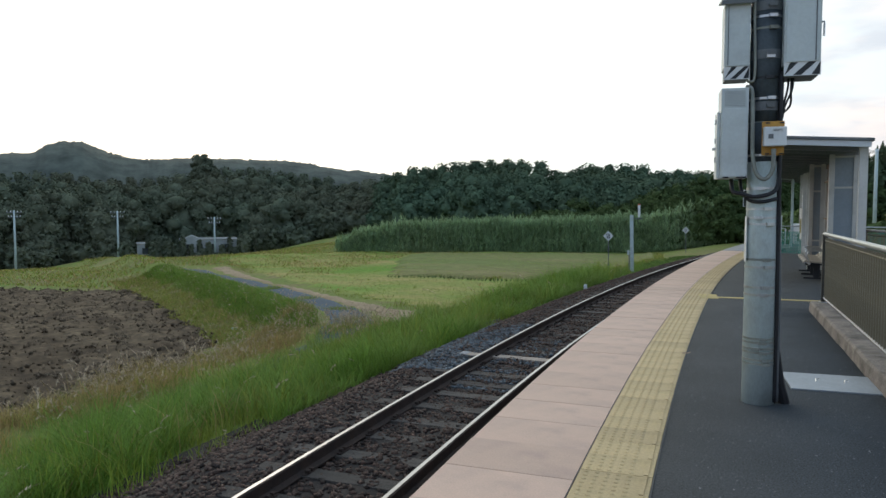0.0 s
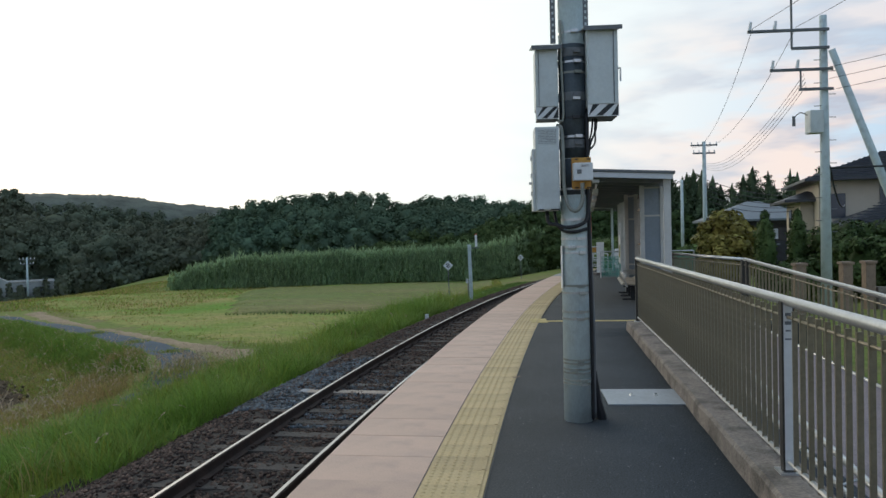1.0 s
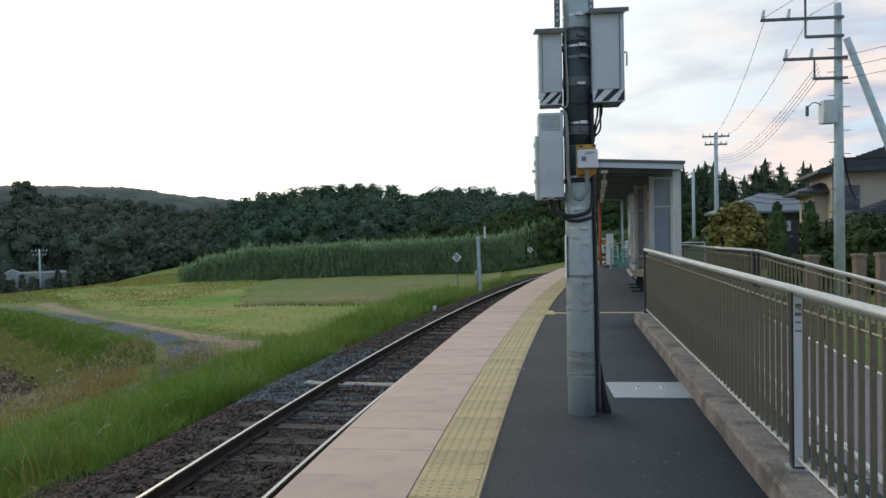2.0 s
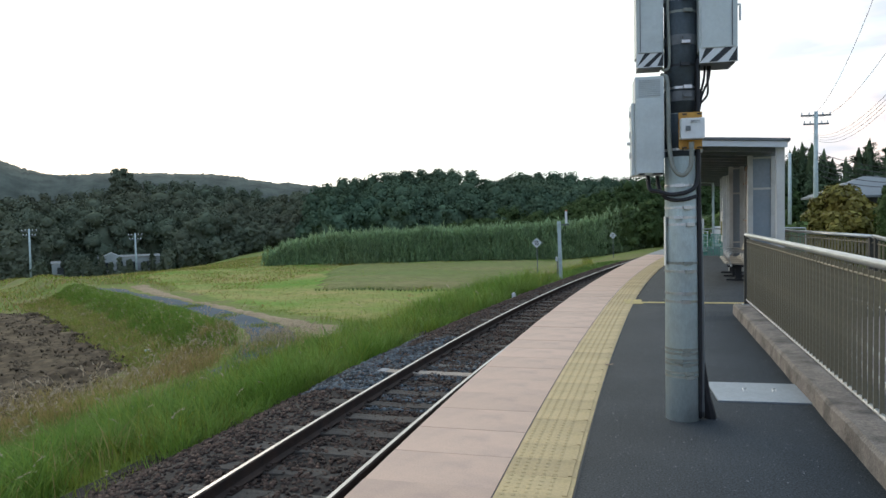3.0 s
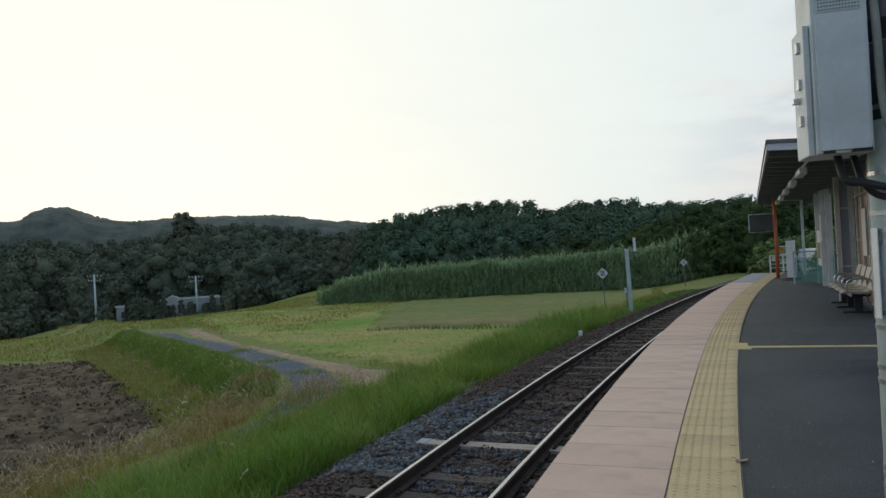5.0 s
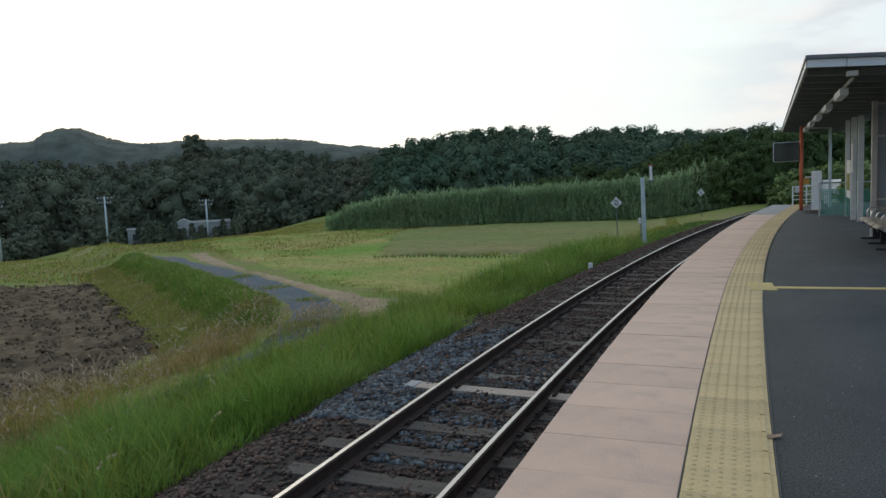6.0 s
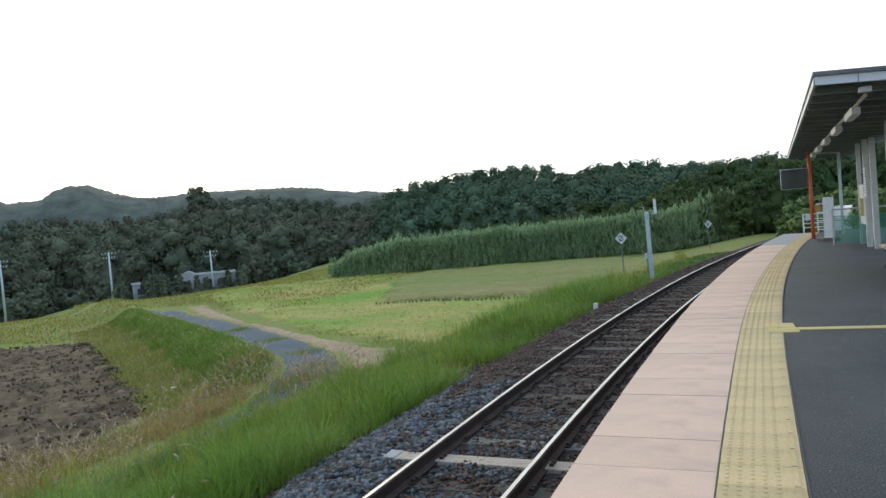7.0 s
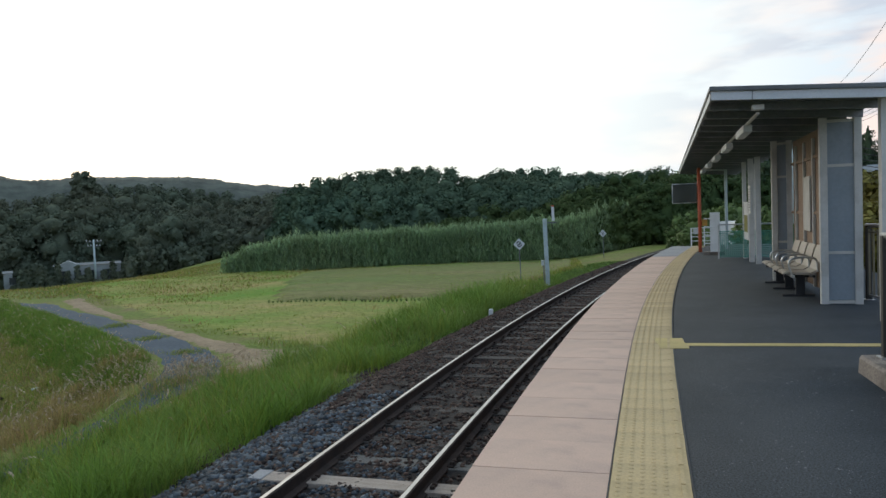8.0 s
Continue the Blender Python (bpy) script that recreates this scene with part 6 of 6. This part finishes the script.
for a in azs:
    e = table(RIDGE, a)
    e += 0.10 * noise.noise((a * 1.4, 0, 0)) + 0.09 * noise.noise((a * 5, 0, 3)) + 0.08 * noise.noise((a * 14, 2, 3))
    for dist, k in ((300, -0.5), (315, 0.35), (330, 0.7), (345, 0.9), (360, 1.0), (420, 0.6)):
        x, y = polar(a, dist)
        top = 1.5 + 360 * math.tan(radians(e))
        hv.append((x, y, -10 if k < 0 else k * top + 2.2 * noise.noise((x * 0.06, y * 0.06, 1)) * (1 - abs(k - 0.5))))
hf = [(i * 6 + k, (i + 1) * 6 + k, (i + 1) * 6 + k + 1, i * 6 + k + 1) for i in range(len(azs) - 1) for k in range(5)]
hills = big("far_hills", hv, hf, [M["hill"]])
tagged(hills, "wooded hills beyond the valley, haze put into their colour", "hills", kind="structure")


# ---- utility poles across the valley ----
def utility_pole(x, y, h, label, arms=2, base=None, rb=0.16, rt=0.10, heading_=0.3, can=False):
    z = ground_z(x, y) if base is None else base
    u = root("utility_pole", Matrix.Translation((x, y, z)) @ Matrix.Rotation(heading_, 4, "Z"), label, "utility pole", "utility poles")
    part("shaft", tube([(0, 0, -0.3), (0, 0, h)], 0, 14, radii=[rb, rt]), M["pole"], u, smooth=True)
    for k in range(arms):
        zz = h - 0.25 - k * 0.55
        half = 0.9 - 0.15 * k
        a = part("crossarm", box(-half, half, -0.05, 0.05, zz - 0.05, zz + 0.05), M["box_dark"], u)
        for sx in (-half + 0.06, -half * 0.45, half * 0.45, half - 0.06):
            part("insulator", tube([(sx, 0, zz + 0.05), (sx, 0, zz + 0.22)], 0.045, 8, radii=[0.05, 0.03]), M["white"], a)
    if can:
        part("transformer", tube([(0.3, 0, h - 2.1), (0.3, 0, h - 1.4)], 0.22, 14), M["box"], u)
    return u


for az, dist, el, lab in ((-42.1, 98, -0.2, "slim grey utility pole at the edge of the valley"), (-35.15, 98, -0.7, "slim grey utility pole with crossarms beside pale walls"), (-48.8, 96, -0.15, "slim grey utility pole before the dark wood")):
    x, y = polar(az, dist)
    z = ground_z(x, y)
    utility_pole(x, y, 1.5 + dist * math.tan(radians(el)) - z, lab, arms=2, rb=0.15, rt=0.10)

# pale house half hidden in the trees


def far_house(az, dist, w, h, wing, label):
    """A pale house: a long low wall, a taller gabled end and dark openings."""
    x, y = polar(az, dist)
    z = min(ground_z(x, y), 1.5 - dist * math.tan(radians(3.85)))
    hs = root("house", Matrix.Translation((x, y, z)) @ Matrix.Rotation(radians(-az), 4, "Z"), label, "house", "far houses")
    part("wall", box(-w / 2, w / 2, -1.2, 1.6, -0.6, h), M["house_white"], hs)
    bm = bmesh.new()
    lo = [bm.verts.new(p) for p in ((-w / 2 - 0.1, -1.35, h + 0.004), (w / 2 + 0.1, -1.35, h + 0.004), (w / 2 + 0.1, 1.75, h + 0.004), (-w / 2 - 0.1, 1.75, h + 0.004))]
    a, b = bm.verts.new((-w / 2 - 0.1, 0.2, h + 0.22)), bm.verts.new((w / 2 + 0.1, 0.2, h + 0.22))
    for f in ((lo[0], lo[1], b, a), (lo[1], lo[2], b), (lo[2], lo[3], a, b), (lo[3], lo[0], a), (lo[3], lo[2], lo[1], lo[0])):
        bm.faces.new(f)
    part("roof", bm, M["roof_grey"], hs)
    if wing:
        x0, x1, top = -w / 2 + 0.5, -w / 2 + 2.5, h + wing
        bm = bmesh.new()
        ends = [[bm.verts.new((px, py, pz)) for px, pz in ((x0, -0.6), (x1, -0.6), (x1, top - 0.5), ((x0 + x1) / 2, top), (x0, top - 0.5))] for py in (-1.5, 1.0)]
        bm.faces.new(ends[0])
        bm.faces.new(ends[1][::-1])
        for k in range(5):
            bm.faces.new((ends[0][(k + 1) % 5], ends[0][k], ends[1][k], ends[1][(k + 1) % 5]))
        part("gable", bm, M["house_white"], hs)
    for k in range(max(1, int(w / 1.7))):
        xx = -w / 2 + (k + 0.6) * 1.55
        wd = part("window", box(xx - 0.36, xx + 0.36, -1.56, -1.515, h * 0.45, h * 0.78), M["window"], hs)
        part("window_sill", box(xx - 0.42, xx + 0.42, -1.58, -1.5, h * 0.45 - 0.07, h * 0.45 - 0.003), M["house_white"], wd)
    return hs


far_house(-35.6, 100, 7.3, 2.9, 0.6, "pale two-storey house half hidden by trees")
far_house(-40.5, 100, 0.9, 2.4, 0, "pale shed half hidden by trees")


# ---- village side ----
VG = -1.1
p1 = utility_pole(9.65, 24.0, 9.2, "tall concrete utility pole with crossarms and a transformer", arms=0, base=VG, rb=0.17, rt=0.105, heading_=0.0)
for z, x0, x1 in ((8.75, -2.3, 0.1), (8.2, -1.0, 0.1), (7.55, -1.65, 0.2), (6.95, -0.8, 0.2)):
    a = part("crossarm", box(x0, x1, -0.19, -0.11, z - 0.04, z + 0.04), M["box_dark"], p1)
    if z > 8.5 or 7.5 < z < 7.6:
        for sx in (x0 + 0.06, x0 + 0.8):
            part("insulator", tube([(sx, -0.15, z + 0.04), (sx + 0.04, -0.15, z + 0.3)], 0.05, 8, radii=[0.06, 0.04]), M["white"], a)
part("riser", tube([(-1.0, -0.15, 8.2), (-1.0, -0.15, 9.9)], 0.035, 8), M["box_dark"], p1)
part("riser", tube([(-0.75, -0.15, 6.95), (-0.75, -0.15, 7.55)], 0.03, 8), M["box_dark"], p1)
part("transformer", box(-0.55, -0.14, -0.3, 0.1, 5.6, 6.3, bevel=0.05), M["box"], p1, "grey transformer box")
part("cutout", tube([(-0.95, -0.1, 5.85), (-0.95, -0.1, 6.15)], 0.05, 8), M["box_dark"], p1)
part("link", tube(curve_points([(-0.95, -0.1, 6.1), (-0.75, -0.1, 6.25), (-0.5, -0.1, 6.15)], 6), 0.015, 6), M["black"], p1)
for k in range(16):
    part("step_bolt", tube([(-0.1 if k % 2 else 0.1, -0.05, 2.6 + k * 0.35), (-0.32 if k % 2 else 0.32, -0.05, 2.6 + k * 0.35)], 0.012, 5), M["box_dark"], p1)
stay = part("stay_pole", tube([(9.78, 23.75, 7.0), (12.8, 23.6, VG - 0.3)], 0, 12, radii=[0.10, 0.14]), M["pole"], smooth=True)
tagged(stay, "leaning concrete stay pole beside the utility pole", "stay pole")
p2 = utility_pole(14.2, 52.0, 8.9, "slim utility pole with two crossarms by the road", arms=2, base=VG, rb=0.17, rt=0.12, heading_=0.0)
p3 = utility_pole(13.7, 56.0, 6.6, "slim plain utility pole by the road", arms=0, base=VG, rb=0.13, rt=0.1, heading_=0.0)


def wire(a, b, sag, r, label="thin black overhead wire"):
    a, b = Vector(a), Vector(b)
    pts = [a.lerp(b, t / 16) - Vector((0, 0, sag * 4 * (t / 16) * (1 - t / 16))) for t in range(17)]
    tagged(part("overhead_wire", tube(pts, r, 5), M["wire"]), label, "overhead wire", "overhead wires")


for dx, z in ((-2.25, 7.75), (-0.95, 7.75)):
    wire((9.75 + dx, 23.85, z), (14.2 + dx * 0.4, 52, 7.5), 1.2, 0.008)
    wire((9.75 + dx, 23.85, z), (12 + dx, -8, 9.3), 0.6, 0.008)
for k in range(4):
    wire((9.0 + 0.02 * k, 23.85, 6.3 - 0.12 * k), (14.0 + 0.1 * k, 52, 6.4 - 0.15 * k), 1.0, 0.008)
for k in range(3):
    wire((9.75, 23.85, 6.5 - 0.35 * k), (20, 6, 7.4 - 0.2 * k), 0.3, 0.008)
for k in range(5):
    wire((14.2, 52, 5.2 - 0.35 * k), (21, 40, 4.0 + 0.1 * k), 1.0 + 0.1 * k, 0.02)
wire((9.75, 23.9, 3.5), (14.5, 33, 2.6), 0.5, 0.03, "thick black service cable")
wire((9.75, 23.9, 3.45), (24, 15, 4.3), 0.4, 0.03, "thick black service cable")


def hip_roof(bm, x0, x1, y0, y1, z, rise, over, thick=0.16, ridge=None):
    x0, x1, y0, y1 = x0 - over, x1 + over, y0 - over, y1 + over
    run = min(x1 - x0, y1 - y0) / 2
    if x1 - x0 > y1 - y0:
        r0, r1 = (x0 + run, (y0 + y1) / 2), (x1 - run, (y0 + y1) / 2)
    else:
        r0, r1 = ((x0 + x1) / 2, y0 + run), ((x0 + x1) / 2, y1 - run)
    lo = [bm.verts.new(p) for p in ((x0, y0, z - thick), (x1, y0, z - thick), (x1, y1, z - thick), (x0, y1, z - thick))]
    hi = [bm.verts.new((v.co.x, v.co.y, z)) for v in lo]
    a, b = bm.verts.new((*r0, z + rise)), bm.verts.new((*r1, z + rise))
    bm.faces.new(lo[::-1])
    for k in range(4):
        bm.faces.new((lo[k], lo[(k + 1) % 4], hi[(k + 1) % 4], hi[k]))
    if x1 - x0 > y1 - y0:
        for f in ((hi[0], hi[1], b, a), (hi[1], hi[2], b), (hi[2], hi[3], a, b), (hi[3], hi[0], a)):
            bm.faces.new(f)
    else:
        for f in ((hi[0], hi[1], a), (hi[1], hi[2], b, a), (hi[2], hi[3], b), (hi[3], hi[0], a, b)):
            bm.faces.new(f)
    # tile courses
    return (r0, r1)


def courses(roof, x0, x1, y0, z, rise, run, n, over):
    for k in range(n):
        t = (k + 0.5) / n
        inset = run * t
        part("roof_course", box(x0 - over + inset, x1 + over - inset, y0 - over + inset - 0.05, y0 - over + inset + 0.05, z + rise * t, z + rise * t + 0.05), M["roof_tile"], roof)


big_house = root("house", Matrix.Translation((17.4, 42, VG)) @ Matrix.Rotation(-0.25, 4, "Z"), "cream two-storey house with dark tiled hipped roofs", "house", "village houses")
part("wall", box(0, 9, 0, 8, 0, 5.3), M["plaster"], big_house)
bm = bmesh.new()
hip_roof(bm, 0, 9, 0, 8, 5.45, 1.7, 0.8)
courses(part("roof", bm, M["roof_tile"], big_house), 0, 9, 0, 5.45, 1.7, 4.8, 14, 0.8)
part("wing_wall", box(0.9, 9.6, -3.6, -0.02, 0, 2.7), M["plaster"], big_house)
bm = bmesh.new()
hip_roof(bm, 0.9, 9.6, -3.6, 0.6, 2.85, 1.15, 0.8)
courses(part("wing_roof", bm, M["roof_tile"], big_house), 0.9, 9.6, -3.6, 2.85, 1.15, 2.4, 8, 0.8)
part("side_wall", box(-0.7, -0.02, 1.5, 7, 0, 4.3), M["plaster"], big_house)
bm = bmesh.new()
hip_roof(bm, -0.9, 0.4, 1.5, 7, 4.4, 0.5, 0.7)
part("side_roof", bm, M["roof_tile"], big_house)
part("side_roof", box(-1.0, 0.1, -1.0, -0.05, 2.5, 2.66), M["roof_tile"], big_house)
for x0, x1, z0, z1 in ((3.0, 5.6, 3.5, 5.1), (6.8, 8.4, 3.9, 4.9), (0.5, 1.3, 3.3, 4.6)):
    w_ = part("window", box(x0, x1, -0.06, -0.01, z0, z1), M["window"], big_house)
    part("window_frame", box(x0 - 0.06, x1 + 0.06, -0.05, 0.0, z0 - 0.06, z0), M["box_dark"], w_)
    part("window_frame", box(x0 - 0.06, x0, -0.06, 0.0, z0, z1), M["box_dark"], w_)
for y0 in (2.0, 4.6):
    part("window", box(-0.76, -0.71, y0, y0 + 1.0, 2.8, 3.9), M["window"], big_house)
part("balcony_rail", box(2.4, 9.2, -0.55, -0.5, 3.55, 3.62), M["box_dark"], big_house)
part("balcony", box(2.4, 9.2, -0.6, -0.02, 2.9, 3.45), M["plaster"], big_house)
part("downpipe", tube([(0.1, -0.1, 5.2), (0.1, -0.1, 0)], 0.05, 6), M["box_dark"], big_house)
part("wing_window", box(4.0, 6.0, -3.66, -3.61, 0.8, 2.2), M["window"], big_house)
an = root("roof_aerial", Matrix.Translation((23, 44, 6.0)), "thin grey roof aerial on the house", "aerial")
part("mast", tube([(0, 0, -0.2), (0, 0, 3.0)], 0.03, 6), M["box_dark"], an)
part("element", box(-0.7, 0.7, -0.02, 0.02, 2.8, 2.84), M["box_dark"], an)

low_house = root("house", Matrix.Translation((17.2, 60, VG)) @ Matrix.Rotation(-0.15, 4, "Z"), "dark timber bungalow with a pale grey hipped roof", "house", "village houses")
part("wall", box(0, 7, 0, 6, 0, 3.5), M["dark_wall"], low_house)
bm = bmesh.new()
hip_roof(bm, 0, 7, 0, 6, 3.6, 1.5, 0.8)
part("roof", bm, M["roof_grey"], low_house)
for k in range(2):
    wn = part("window", box(1.0 + 2.8 * k, 3.0 + 2.8 * k, -0.06, -0.01, 1.9, 2.9), M["window"], low_house)
    part("pane", box(1.1 + 2.8 * k, 1.95 + 2.8 * k, -0.07, -0.062, 2.0, 2.8), M["trim"], wn)
part("porch_roof", box(0.5, 4.5, -1.8, -0.02, 1.55, 1.65), M["roof_grey"], low_house)


# ---- gardens ----
def shrub(name, x, y, h, w, mat, label, leaves=900, size=0.07, form="round", group="garden shrubs"):
    L = Leaves(int(abs(x * 131 + y * 17)) % 9999)
    if form == "column":
        L.core((0, 0, h * 0.48), (w * 1.0, w * 1.0, h * 0.55))
        for k in range(9):
            t = k / 8
            f_ = min(1.0, 0.85 + 1.2 * t * (1 - t)) * (1 - 0.55 * smooth(0.75, 1.0, t))
            L.clump((0, 0, h * (0.08 + 0.84 * t)), (w * f_, w * f_, h * 0.09), leaves // 8, size * 0.8)
    else:
        L.broadleaf(0, 0, 0, h, w, leaves, size, 0.66)
    tree = root(name, Matrix.Translation((x, y, VG)), label, name.replace("_", " "), group)
    crown = big_mixed("crown", np.concatenate(L.V), np.concatenate(L.F), mat)
    crown.parent = tree
    part("trunk", tube([(0, 0, -0.1), (0.02, 0, h * 0.3), (0, 0.03, h * 0.6)], 0, 8, radii=[0.09, 0.07, 0.03]), M["bark"], tree)
    return tree


shrub("cypress", 10.8, 32.0, 3.5, 0.46, M["leaf_garden"], "dark clipped columnar cypress", 2400, 0.09, "column")
shrub("cypress", 12.15, 32.1, 3.5, 0.46, M["leaf_garden"], "dark clipped columnar cypress", 2400, 0.09, "column")
shrub("garden_tree", 9.9, 34.5, 2.5, 1.2, M["leaf_yellow"], "shrub with yellowing autumn leaves", 4200, 0.11)
shrub("garden_tree", 10.9, 37.5, 3.7, 1.5, M["leaf_yellow"], "small tree with yellow-green leaves", 4600, 0.11)
shrub("garden_shrub", 8.9, 36.5, 2.1, 1.3, M["leaf_mid"], "rounded green garden shrub", 1800, 0.10)
shrub("garden_shrub", 7.6, 39.5, 2.3, 1.3, M["leaf_mid"], "rounded green garden shrub", 1800, 0.10)
shrub("garden_tree", 13.6, 31.0, 3.0, 1.4, M["leaf_garden"], "dark layered garden pine", 4600, 0.075)
shrub("garden_tree", 13.2, 29.0, 2.4, 1.3, M["leaf_garden"], "dark green garden bush", 4600, 0.075)
shrub("garden_tree", 15.8, 30.0, 3.3, 1.6, M["leaf_garden"], "dark layered garden pine", 4800, 0.075)
shrub("garden_tree", 14.6, 27.2, 2.6, 1.5, M["leaf_garden"], "dark clipped garden pine", 4800, 0.075)
shrub("garden_tree", 17.4, 28.0, 3.4, 1.7, M["leaf_garden"], "dark broad garden pine", 4800, 0.075)
shrub("garden_shrub", 11.4, 29.8, 1.6, 1.1, M["leaf_garden"], "low dark garden bush", 1600, 0.08)
shrub("garden_shrub", 6.2, 46.0, 2.4, 1.8, M["leaf_mid"], "green bush by the road", 1600, 0.12)
shrub("garden_shrub", 8.6, 48.0, 2.8, 1.9, M["leaf_mid"], "green bush by the road", 1600, 0.12)
for x, y in ((9.05, 24.5), (10.6, 24.8), (11.5, 25.2)):
    g = root("gate_pillar", Matrix.Translation((x, y, VG)), "buff brick gate pillar with a cap stone", "gate pillar", "gate pillars")
    part("pillar", box(-0.15, 0.15, -0.15, 0.15, 0, 1.55, bevel=0.01), M["brick"], g)
    part("cap", box(-0.19, 0.19, -0.19, 0.19, 1.55, 1.64, bevel=0.015), M["brick"], g)
gw = part("garden_wall", box(11.7, 20, 25.0, 25.25, VG, VG + 0.8), M["kerb"])
tagged(gw, "low weathered concrete garden wall", "wall", kind="structure")
car = root("car", Matrix.Translation((7.6, 44.0, VG)) @ Matrix.Rotation(0.3, 4, "Z"), "small white van parked by the road", "car")
part("body", box(-0.75, 0.75, -1.6, 1.6, 0.3, 1.1, bevel=0.08), M["car"], car)
part("cabin", box(-0.68, 0.68, -1.3, 1.4, 1.1, 1.8, bevel=0.12), M["car"], car)
part("windscreen", box(-0.6, 0.6, -1.33, -1.29, 1.2, 1.65), M["window"], car)
for sx in (-0.7, 0.7):
    for sy in (-1.0, 1.0):
        part("wheel", tube([(sx - 0.08, sy, 0.28), (sx + 0.08, sy, 0.28)], 0.28, 16), M["black"], car)


# ---- small litter on the platform ----
V, F = [], []
r = np.random.RandomState(41)
for k in range(7000):
    y = 2.5 + 16 * r.rand() ** 1.3
    x0, x1 = off(y, 1.35).x, KX(y) - 0.03
    x = x0 + (x1 - x0) * r.rand()
    s = 0.002 + 0.003 * r.rand() + 0.006 * r.rand() ** 12
    b = len(V)
    a = r.uniform(0, 6.28)
    for j in range(4):
        V.append((x + s * math.cos(a + j * 1.57) * r.uniform(0.6, 1.2), y + s * math.sin(a + j * 1.57) * r.uniform(0.6, 1.2), 0.001))
    V.append((x, y, 0.001 + s * 0.7))
    F += [(b, b + 1, b + 4), (b + 1, b + 2, b + 4), (b + 2, b + 3, b + 4), (b + 3, b, b + 4)]
tagged(big("platform_grit", V, F, [M["grit"]]), "pale grit scattered on the asphalt", "grit", kind="stuff")
for x, y, a in ((-0.36, 9.28, 0.4),):
    bm = bmesh.new()
    pts = [(-0.05, 0, 0.006), (-0.02, 0.022, 0.012), (0.03, 0.018, 0.010), (0.055, 0, 0.02), (0.03, -0.02, 0.012), (-0.02, -0.022, 0.008)]
    c_ = bm.verts.new((0, 0, 0.004))
    vs = [bm.verts.new(p) for p in pts]
    for k in range(6):
        bm.faces.new((c_, vs[k], vs[(k + 1) % 6]))
    lf = part("dead_leaf", bm, M["wood"])
    lf.matrix_basis = Matrix.Translation((x, y, 0.004)) @ Matrix.Rotation(a, 4, "Z")
    tagged(lf, "curled brown dead leaf on the platform", "leaf", "dead leaves")
